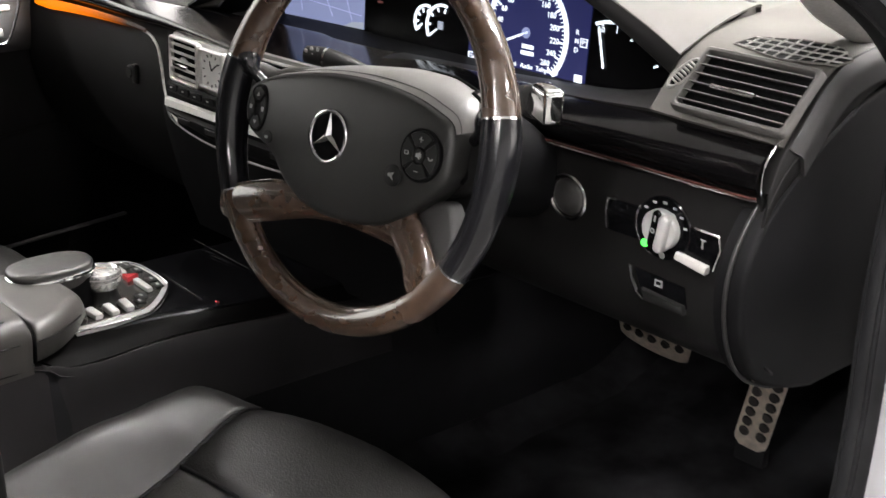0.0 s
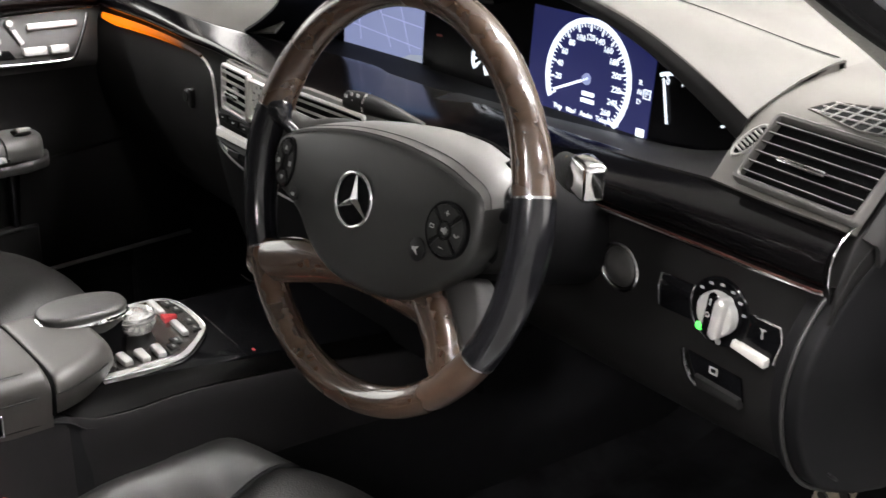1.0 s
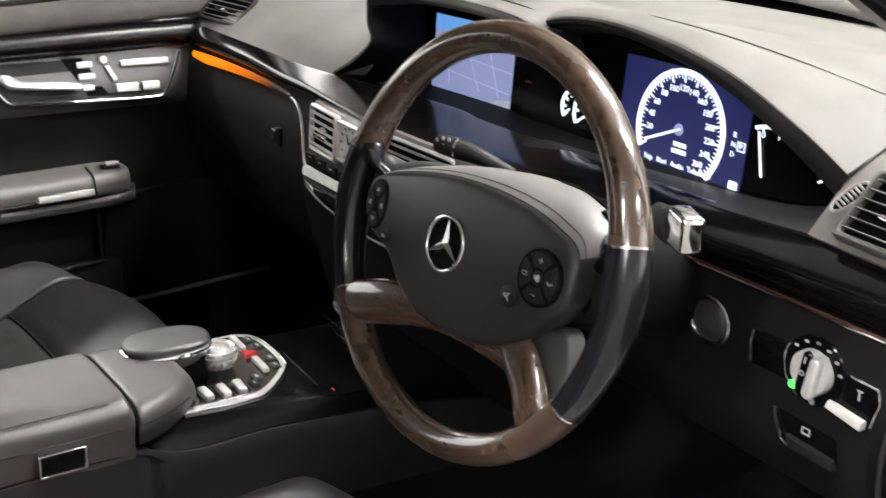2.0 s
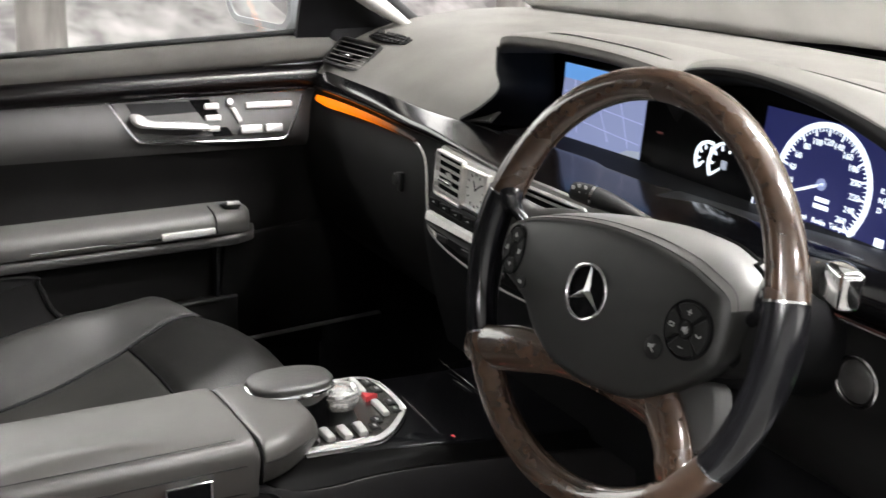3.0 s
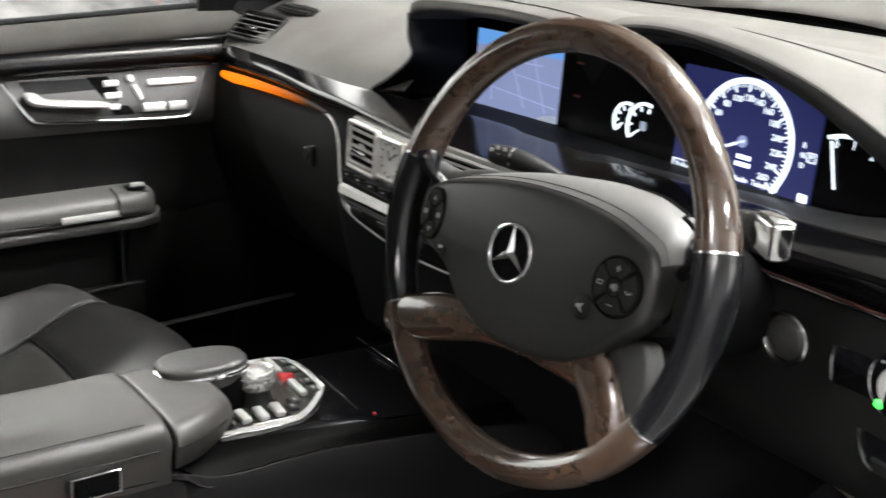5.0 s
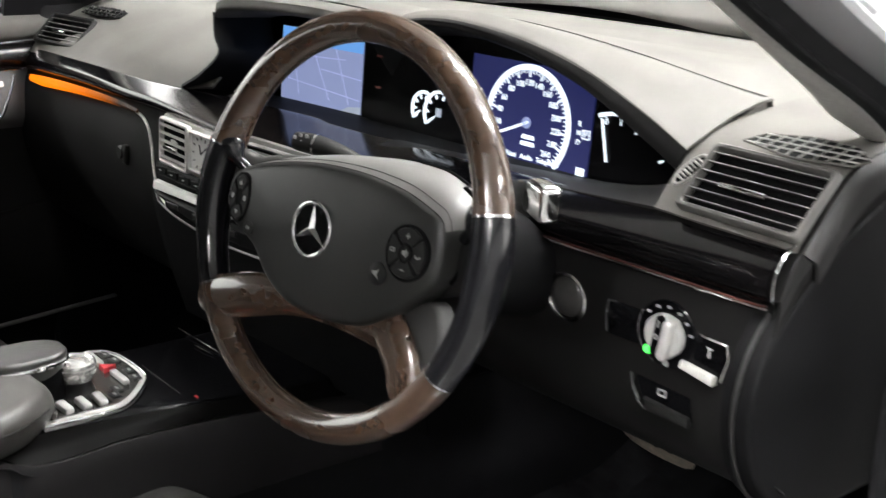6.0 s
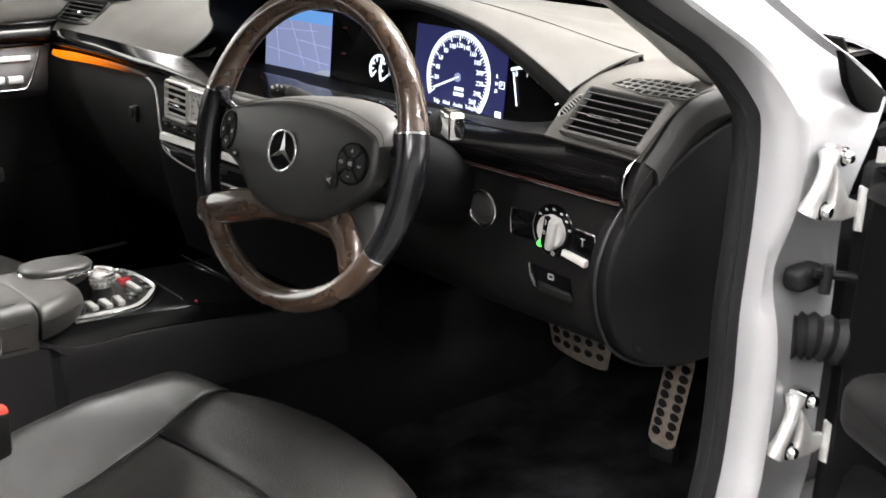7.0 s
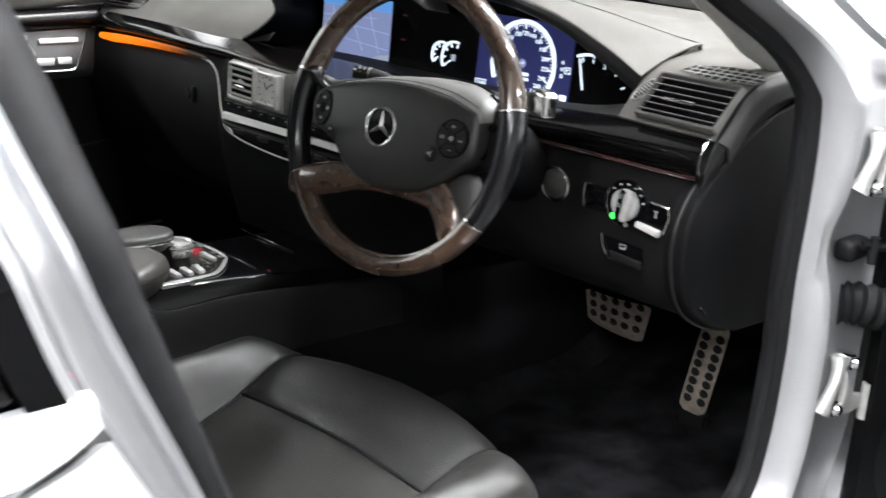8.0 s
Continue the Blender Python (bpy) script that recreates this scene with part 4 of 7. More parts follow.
def side_vents():
    o = (0.6445, 0.2662, 0.9770)
    m = frame_m(o, (1, -0.17, 0.02), (0, 0.68, 0.73))
    slat_vent("side_vent", m, 0.126, 0.060, 6, "side air vent with black slats", 0.42, VENTGREY, 0.006, 0.009)
    m2 = frame_m((0.650, 0.327, 1.0085), (1, -0.12, 0.02), (0, 0.93, 0.36))
    poly = [(-0.062, -0.006), (-0.050, 0.012), (0.0, 0.022), (0.045, 0.020), (0.066, 0.002), (0.058, -0.010), (0.0, -0.017)]
    g = part("demist_grille", prism(poly, 0.0012, m2), ENDBLACK, dash, "honeycomb windscreen vent")
    ux, uy = (-0.062, -0.050, 0.0, 0.045, 0.066), (-0.006, 0.012, 0.022, 0.020, 0.002)
    lx, ly = (-0.062, 0.0, 0.058, 0.066), (-0.006, -0.017, -0.010, 0.002)
    for i in range(8):
        x = -0.047 + i * 0.0138
        lo, hi = float(np.interp(x - 0.003, lx, ly)), float(np.interp(x + 0.003, ux, uy))
        b = tube([(x - 0.003, lo, 0.0016), (x + 0.003, hi, 0.0016)], 0.0009, 6)
        b.transform(m2)
        part("grille_bar", b, SILVERGREY, g)
    for y, x0, x1 in ((-0.006, -0.058, 0.060), (0.003, -0.054, 0.064), (0.012, -0.048, 0.054)):
        b = tube([(x0, y, 0.0017), (x1, y + 0.001, 0.0017)], 0.0009, 6)
        b.transform(m2)
        part("grille_bar", b, SILVERGREY, g)
    b = tube([(x, y, 0.0012) for x, y in poly], 0.0012, 6, True)
    b.transform(m2)
    part("grille_rim", b, DASH, g)
    # thumbwheel in an oval slot beside the vent
    tm = frame_m((0.5665, 0.2790, 0.9800), (0.42, 0.62, 0.66), (-0.90, 0.26, 0.33))
    ov = [(0.0175 * math.cos(q), 0.0062 * math.sin(q)) for q in np.linspace(0, 2 * math.pi, 29)[:-1]]
    w = part("vent_wheel", ring([(1.18 * x, 1.35 * y) for x, y in ov], ov, 0.0028, tm, 0.0008), SILVERGREY, dash, "ribbed thumbwheel in an oval slot")
    part("wheel_slot", prism(ov, 0.0008, tm), TRIMBLACK, w, "dark slot")
    for i in range(7):
        bb = box(((i - 3) * 0.0040, 0, 0.0022), (0.0020, 0.0082, 0.0030), 0.0006, 1)
        bb.transform(tm)
        part("rib", bb, SILVERGREY, w)
    # passenger side vent
    m = frame_m((-0.705, 0.290, 0.9645), (1, 0.10, 0.0), (0, 0.72, 0.69))
    slat_vent("side_vent", m, 0.115, 0.050, 5, "side air vent with black slats", 0.3, PLASTIC, 0.007, 0.006)
    m2 = frame_m((-0.672, 0.345, 0.9965), (1, 0.05, 0), (0, 0.93, 0.36))
    g = part("demist_grille", prism([(-0.06, -0.010), (-0.052, 0.012), (0.0, 0.020), (0.056, 0.012), (0.06, -0.008), (0.0, -0.016)], 0.0012, m2), ENDBLACK, dash, "honeycomb windscreen vent")
    for i in range(8):
        b = box((-0.049 + i * 0.014, 0.0, 0.003), (0.0018, 0.028, 0.004), 0.0004, 1, Matrix.Rotation(radians(15), 4, "Z"))
        b.transform(m2)
        part("grille_bar", b, PLASTIC, g)
    for y in (-0.007, 0.003):
        b = box((0, y, 0.0031), (0.105, 0.0018, 0.004), 0.0004, 1)
        b.transform(m2)
        part("grille_bar", b, PLASTIC, g)


side_vents()


def centre_stack():
    secs = [[(x, 0.202 + k, 0.912), (x, 0.196 + k, 0.88), (x, 0.188 + k, 0.83), (x, 0.185 + k, 0.79), (x, 0.194 + k, 0.74), (x, 0.215 + k * 0.6, 0.68), (x, 0.25, 0.60)]
            for x, k in ((-0.272, 0.014), (-0.24, 0.008), (-0.18, 0.002), (-0.03, -0.004), (0.10, 0.0), (0.20, 0.012), (0.26, 0.03))]
    part("stack_panel", loft(secs, 5, 4, 0.005), ENDBLACK, dash, "black centre stack")
    # silver fascia with two vents and the clock
    face = spl([(-0.228, 0.196, 0), (-0.19, 0.190, 0), (-0.10, 0.184, 0), (-0.03, 0.182, 0), (0.06, 0.182, 0), (0.12, 0.184, 0), (0.148, 0.190, 0)], 6)
    lift = lambda x: 0.009 * min(1, max(0, (x + 0.06) / 0.05))
    rows = [[(p[0], p[1] + 0.006, 0.912 + lift(p[0])), (p[0], p[1] + 0.001, 0.911 + lift(p[0])), (p[0], p[1], 0.906 + lift(p[0])), (p[0], p[1] - 0.002, 0.879), (p[0], p[1], 0.843 + 0.25 * (p[0] + 0.03) ** 2), (p[0], p[1] + 0.004, 0.838 + 0.25 * (p[0] + 0.03) ** 2)] for p in face]
    # all one silver; the inner part is greyed to stand in for shade
    cut = next(i for i, p in enumerate(face) if p[0] > -0.066)
    part("silver_fascia", thick(grid(rows[:cut + 1]), 0.004), SILVERPAINT, dash, "satin silver centre fascia")
    part("vent_fascia", thick(grid(rows[cut:]), 0.004), PLATE, dash, "silver fascia round the inner vent, greyed as if shaded")
    slat_vent("centre_vent", frame_m((-0.1825, 0.1882, 0.878), (1, -0.10, 0), (0, 0.03, 1)), 0.078, 0.054, 5, "centre air vent with silver slats", 0.5, SILVERPAINT, 0.005, 0.007, 0.36)
    slat_vent("centre_vent", frame_m((0.050, 0.1790, 0.887), (1, 0.02, 0), (0, 0.03, 1)), 0.140, 0.050, 5, "centre air vent with silver slats greyed as if shaded", 0.3, PLATE, 0.004, 0.006, 0.3)
    m = frame_m((-0.108, 0.1822, 0.879), (1, -0.06, 0), (0, 0.03, 1))
    ck = part("clock", ring(rect(-0.031, -0.027, 0.031, 0.027, 0.004), rect(-0.026, -0.023, 0.026, 0.023, 0.003), 0.007, m, 0.002), SILVERPAINT, dash, "square analogue clock")
    for sx in (-1, 1):
        part("clock_column", prism(rect(sx * 0.0335 - 0.0028, -0.029, sx * 0.0335 + 0.0028, 0.029, 0.0024), 0.0085, m, 0.002, 3), SILVERPAINT, ck, "satin rounded side column")
    part("clock_face", prism(rect(-0.027, -0.024, 0.027, 0.024, 0.003), 0.003, m), PEARL, ck, "pale pearly clock face")
    for ang, ln in ((20, 0.013), (-55, 0.019)):
        h = box((0, ln / 2, 0.004), (0.0016, ln, 0.001), 0)
        h.transform(m @ Matrix.Rotation(radians(ang), 4, "Z"))
        part("clock_pointer", h, RECESS, ck)
    for i in range(12):
        h = box((0, 0.021, 0.0035), (0.0012, 0.004, 0.001), 0)
        h.transform(m @ Matrix.Rotation(radians(30 * i), 4, "Z"))
        part("clock_tick", h, RECESS, ck)
    # row of dark buttons
    xs = np.linspace(-0.215, 0.165, 12)
    def yy(x):
        return 0.1765 + 0.30 * (x + 0.03) ** 2
    band = [[(x, yy(x) + 0.001, 0.846), (x, yy(x) - 0.002, 0.843), (x, yy(x) - 0.003, 0.832), (x, yy(x), 0.827)] for x in np.linspace(-0.236, 0.195, 24)]
    bt = part("button_panel", thick(grid(band), 0.004), ENDBLACK, dash, "black button strip")
    for x in xs:
        part("button", box((x, yy(x) - 0.0045, 0.837), (0.027, 0.004, 0.010), 0.0012, 1), ENDBLACK, bt)
        part("button_mark", box((x, yy(x) - 0.0068, 0.8375), (0.005, 0.0008, 0.0016), 0), MARK, bt)
    # silver climate strip and chrome-edged lid under it
    rows = [[(x, yy(x) - 0.001, 0.824 - 0.10 * (x + 0.03) ** 2), (x, yy(x) - 0.008, 0.822 - 0.10 * (x + 0.03) ** 2), (x, yy(x) - 0.009, 0.8145 - 0.16 * (x + 0.03) ** 2), (x, yy(x) - 0.002, 0.812 - 0.16 * (x + 0.03) ** 2)] for x in np.linspace(-0.236, 0.19, 24)]
    part("climate_strip", thick(grid(rows), 0.003), PEARL, dash, "bright silver climate strip")
    rows = [[(x, yy(x) - 0.001, 0.805), (x, yy(x) - 0.006, 0.800), (x, yy(x) - 0.005, 0.785 + 0.35 * (x + 0.03) ** 2), (x, yy(x) + 0.002, 0.778 + 0.35 * (x + 0.03) ** 2)] for x in np.linspace(-0.240, 0.185, 24)]
    part("climate_panel", thick(grid(rows), 0.003), ENDBLACK, dash, "black climate panel")
    for x in np.linspace(-0.18, 0.12, 5):
        part("button", box((x, yy(x) - 0.0075, 0.795), (0.030, 0.003, 0.008), 0.001, 1), PLASTIC, dash)
    part("panel_outline", tube(spl([(-0.246, 0.190, 0.806), (-0.225, 0.184, 0.789), (-0.15, 0.176, 0.779), (-0.03, 0.170, 0.775), (0.09, 0.176, 0.779), (0.165, 0.184, 0.789), (0.188, 0.190, 0.806)], 6), 0.0016, 6), PLATE, dash, "thin silver outline")


centre_stack()


def displays():
    # navigation screen, facing the driver
    m = frame_m((-0.0925, 0.362, 0.979), (1, 0.04, 0), (0, 0.05, 1))
    sc = part("centre_screen", prism(rect(-0.125, -0.055, 0.160, 0.070, 0.008), 0.002, m), SCREENBLACK, dash, "wide centre screen showing a map")
    part("map", prism(rect(-0.084, -0.050, 0.084, 0.050, 0.0), 0.0030, m), MAPBLUE, sc, "lit blue map")
    part("map_header", prism(rect(-0.084, 0.030, 0.084, 0.050), 0.0034, m), MAPTOP, sc)
    part("map_corner", prism([(0.044, -0.050), (0.084, -0.050), (0.084, -0.040), (0.060, -0.043)], 0.0034, m), SCREENGREY, sc)
    for x0, y0, x1, y1 in ((-0.08, -0.02, 0.08, -0.032), (-0.02, 0.03, 0.02, -0.04), (-0.08, 0.012, 0.05, 0.018), (0.03, 0.03, 0.06, -0.04), (-0.06, 0.03, -0.045, -0.04), (0.0, 0.0, 0.083, -0.005)):
        d = Vector((x1 - x0, y1 - y0, 0))
        s = box((0, 0, 0), (d.length, 0.0012, 0.0006), 0)
        s.transform(m @ Matrix.Translation(((x0 + x1) / 2, (y0 + y1) / 2, 0.0034)) @ Matrix.Rotation(math.atan2(d.y, d.x), 4, "Z"))
        part("map_road", s, MAPROAD, sc)
    for i, y in enumerate((0.030, -0.010)):
        part("side_light", prism(rect(0.110, y, 0.120, y + 0.0025), 0.003, m), mat("dim_red_lamp_%s" % "ab"[i], (0.2, 0.05, 0.04), 0.5, emit=(0.5, 0.12, 0.08), power=0.06), sc, "dim red warning lamp")
    # instrument display
    m = frame_m((0.299, 0.350, 0.972), (1, -0.02, 0), (0, 0.06, 1))
    cl = part("instrument_display", prism([(-0.285, -0.050), (0.13, -0.048), (0.192, -0.030), (0.212, -0.012), (0.185, 0.010), (0.12, 0.055), (0.06, 0.080), (-0.12, 0.088), (-0.20, 0.08)], 0.001, m), SCREENBLACK, dash, "dark glossy instrument panel with lit dials")
    part("dial_screen", prism(rect(-0.094, -0.050, 0.094, 0.066), 0.0022, m), SCREENBLUE, cl, "lit dark blue screen")
    sp = part("speedometer", prism(arc(0, 0, 0.0650, 0.0590, -118, 133, 70), 0.0032, m), SCREENWHITE, cl, "glowing white speed dial")
    for i in range(53):
        a = -116 + 248 * i / 52
        ln = 0.0075 if i % 4 == 0 else 0.0035
        s = box((0, 0.0585 - ln / 2, 0.0030), (0.0011 if i % 4 else 0.0022, ln, 0.0005), 0)
        s.transform(m @ Matrix.Rotation(radians(-a), 4, "Z"))
        part("dial_tick", s, SCREENWHITE, sp)
    for i in range(1, 14):
        a = radians(-116 + 248 * i / 13)
        part("dial_number", words(str(i * 20), 0.0095, m @ Matrix.Translation((0.0445 * math.sin(a), 0.0445 * math.cos(a), 0.0030))), SCREENWHITE, sp, smooth=False)
    s = box((0, 0.024, 0.0042), (0.0026, 0.056, 0.0006), 0)
    s.transform(m @ Matrix.Rotation(radians(113), 4, "Z"))
    part("pointer", s, SCREENWHITE, sp, "white speed pointer")
    part("pointer_hub", lathe([(0, 0.0045), (0.006, 0.0045), (0.0065, 0.003)], 18, m), MAPBLUE, sp, "blue pointer hub")
    # trip readout: two short lines, then the menu words
    for y, w in ((-0.018, 0.018), (-0.0255, 0.020)):
        part("readout", prism(rect(-w / 2 + 0.004, y, w / 2 + 0.004, y + 0.0045), 0.0030, m), SCREENWHITE, cl)
    for t, x in (("Trip", -0.040), ("Navi", -0.019), ("Audio", 0.005), ("Telephone", 0.037)):
        part("menu_word", words(t, 0.0080, m @ Matrix.Translation((x, -0.0385, 0.0030))), SCREENWHITE, cl, smooth=False)
    tb = part("temperature_readout", ring(rect(-0.093, -0.048, -0.071, -0.036), rect(-0.0918, -0.0468, -0.0722, -0.0372), 0.0030, m), SCREENWHITE, cl)
    part("figures", words("26.0", 0.0085, m @ Matrix.Translation((-0.082, -0.042, 0.0030))), SCREENWHITE, tb, smooth=False)
    for tx, y in (("R", 0.012), ("N", 0.002), ("D", -0.008)):
        part("gear_letter", words(tx, 0.008, m @ Matrix.Translation((0.0775, y, 0.0030))), SCREENWHITE, cl, smooth=False)
    gb = part("gear_readout", ring(rect(0.0825, -0.0035, 0.0925, 0.0065), rect(0.0835, -0.0025, 0.0915, 0.0055), 0.0030, m), SCREENWHITE, cl)
    part("gear_letter", words("P", 0.008, m @ Matrix.Translation((0.0875, 0.0015, 0.0030))), SCREENWHITE, gb, smooth=False)
    part("small_lamp", prism(rect(0.079, -0.047, 0.090, -0.035), 0.0028, m), SCREENWHITE, cl)
    # fuel and temperature arcs
    for cx, cy, r, a0, a1 in ((-0.175, -0.012, 0.022, -130, 20), (-0.146, -0.014, 0.028, -125, 20)):
        g = part("small_gauge", prism(arc(cx, cy, r, r - 0.0034, a0, a1, 24), 0.0030, m), SCREENWHITE, cl, "small glowing gauge arc")
        for k in range(5):
            a = a0 + (a1 - a0) * k / 4
            s = box((0, r - 0.0075, 0.003), (0.003, 0.0055, 0.0005), 0)
            s.transform(m @ Matrix.Translation((cx, cy, 0)) @ Matrix.Rotation(radians(-a), 4, "Z"))
            part("gauge_tick", s, SCREENWHITE, g)
        s = box((0, r * 0.55, 0.0032), (0.0022, r * 0.6, 0.0005), 0)
        s.transform(m @ Matrix.Translation((cx, cy, 0)) @ Matrix.Rotation(radians(125), 4, "Z"))
        part("gauge_pointer", s, SCREENWHITE, g)
    part("pump_symbol", prism(rect(-0.151, -0.018, -0.143, -0.008), 0.0030, m), SCREENGREY, cl)
    # rev counter
    cx, cy, r = 0.128, -0.040, 0.072
    g = part("rev_counter", prism(arc(cx, cy, r, r - 0.0038, -22, 4, 14), 0.0030, m), SCREENWHITE, cl, "glowing rev counter arc")
    for k, a in enumerate((-14, 4, 24, 44, 62)):
        if k < 3:
            part("dial_number", words(str(k), 0.0095, m @ Matrix.Translation((cx + 0.062 * math.sin(radians(a)), cy + 0.062 * math.cos(radians(a)), 0.0030))), SCREENWHITE, g, smooth=False)
        s = box((0, r - 0.003, 0.003), (0.0022, 0.006, 0.0005), 0)
        s.transform(m @ Matrix.Translation((cx, cy, 0)) @ Matrix.Rotation(radians(-a), 4, "Z"))
        part("dial_tick", s, SCREENWHITE, g)
    s = box((0, 0.042, 0.0034), (0.0028, 0.046, 0.0005), 0)
    s.transform(m @ Matrix.Translation((cx - 0.004, cy, 0)) @ Matrix.Rotation(radians(15), 4, "Z"))
    part("pointer", s, SCREENWHITE, g)


displays()


def switches():
    # start button
    m = frame_m((0.4675, 0.2375, 0.8375), (1, 0, 0), (0, -0.04, 1))
    b = part("start_button", lathe([(0.0255, -0.003), (0.0255, 0.003), (0.0235, 0.0045), (0.0215, 0.003), (0.021, 0.0015)], 36, m), mat("dark_chrome", (0.34, 0.335, 0.33), 0.2, 1.0, vary=0.1, scale=40), dash, "round chrome-ringed start button")
    part("button_cap", lathe([(0, 0.0062), (0.010, 0.0058), (0.016, 0.0046), (0.0195, 0.0026), (0.0205, 0.001)], 32, m), mat("smoked_chrome", (0.045, 0.044, 0.043), 0.28, 0.25, vary=0.25, scale=60), b, "smoked chrome cap")
    part("cap_groove", lathe([(0.0212, 0.0018), (0.0228, 0.0044)], 36, m), TRIMBLACK, b)
    # light switch
    m = frame_m((0.592, 0.2345, 0.838), (1, 0, 0), (0, -0.03, 1))
    ls = part("light_switch", prism(rect(-0.070, -0.020, -0.020, 0.014, 0.004), 0.003, m, 0.001), GLOSS, dash, "round headlamp switch with silver grip")
    part("switch_bezel", tube([m @ Vector(p) for p in ((-0.058, 0.015, 0.003), (-0.069, 0.014, 0.003), (-0.071, 0.0, 0.003), (-0.069, -0.018, 0.003))], 0.0013, 6), CHROME, ls)
    part("switch_plate", prism([(0.022, -0.022), (0.060, -0.026), (0.066, -0.004), (0.062, 0.008), (0.026, 0.010)], 0.0035, m, 0.001), GLOSS, ls)
    part("plate_bezel", tube([m @ Vector(p) for p in ((0.036, 0.0105, 0.0035), (0.063, 0.009, 0.0035), (0.0668, -0.004, 0.0035), (0.0605, -0.027, 0.0035))], 0.0013, 6), CHROME, ls)
    part("lamp_lever", prism([(0.020, -0.018), (0.056, -0.023), (0.054, -0.032), (0.018, -0.025)], 0.010, m, 0.002), SILVERPAINT, ls, "silver lever")
    part("lamp_symbol", prism([(0.045, -0.008), (0.047, -0.008), (0.0465, -0.001), (0.050, 0.001), (0.043, 0.0015), (0.0455, -0.001)], 0.0042, m), MARK, ls)
    part("dial_base", lathe([(0.0325, -0.002), (0.0325, 0.003), (0.031, 0.0045), (0.0, 0.0045)], 40, m), GLOSS, ls, "black dial base")
    part("dial_rim", tube([m @ Vector((0.0328 * math.cos(q), 0.0328 * math.sin(q), 0.003)) for q in np.linspace(radians(150), radians(250), 16)], 0.0012, 6), CHROME, ls)
    km = m @ Matrix.Rotation(radians(-9), 4, "Z")
    kn = part("knob", lathe([(0.0205, 0.004), (0.0205, 0.010), (0.0190, 0.0120), (0.0, 0.0124)], 36, km), SILVER, ls, "round silver knob")
    part("knob_grip", prism(rect(0.0015, -0.0200, 0.0125, 0.0200, 0.005), 0.0200, km, 0.0035, 3), SILVER, kn, "raised silver grip")
    part("knob_band", prism(rect(-0.0085, -0.0195, 0.0005, 0.0195, 0.003), 0.0150, km, 0.001, 1), GLOSS, kn)
    part("knob_mark", prism(rect(-0.0052, 0.0085, -0.0036, 0.0150), 0.0155, km), MARK, kn)
    part("knob_mark", lathe([(0.0014, 0.0155), (0.0028, 0.0155)], 12, km @ Matrix.Translation((-0.0043, -0.001, 0))), MARK, kn)
    for a in (-50, -24, 2, 28, 52, 76):
        x, y = 0.027 * math.sin(radians(a)), 0.027 * math.cos(radians(a))
        part("dial_symbol", prism(rect(x - 0.002, y - 0.0011, x + 0.002, y + 0.0011), 0.0052, m), MARK, ls)
    part("dial_symbol", lathe([(0.0, 0.0052), (0.0035, 0.0052)], 12, m @ Matrix.Translation((0.002, -0.0275, 0))), MARK, ls)
    part("green_lamp", lathe([(0, 0.0065), (0.003, 0.006), (0.0042, 0.004)], 14, m @ Matrix.Translation((-0.0200, -0.0205, 0.0005))), GREEN, ls, "glowing green lamp")
    # parking brake release
    m = frame_m((0.592, 0.2345, 0.774), (1, 0, 0), (0, -0.05, 1))
    pb = part("parking_brake_handle", prism([(-0.030, 0.014), (0.030, 0.010), (0.034, -0.012), (-0.018, -0.014)], 0.002, m), GLOSS, dash, "black parking brake pull with silver edge")
    part("silver_edge", tube([m @ Vector(p) for p in ((-0.0345, 0.016, 0.003), (-0.031, 0.002, 0.004), (-0.024, -0.010, 0.004), (-0.017, -0.0155, 0.003), (-0.013, -0.012, 0.003))], 0.0024, 8), CHROME, pb)
    part("pull_lip", prism([(-0.018, -0.004), (0.033, -0.008), (0.034, -0.018), (-0.014, -0.016)], 0.008, m, 0.003), PLASTIC, pb)
    part("brake_symbol", ring(rect(-0.004, 0.002, 0.005, 0.009), rect(-0.0028, 0.0032, 0.0038, 0.0078), 0.003, m), MARK, pb)
    # alarm lamp at the windscreen
    part("alarm_lamp", lathe([(0, 0.006), (0.004, 0.005), (0.006, 0.0)], 12, Matrix.Translation((-0.577, 0.850, 1.040))), REDM, dash, "small red lamp")


switches()


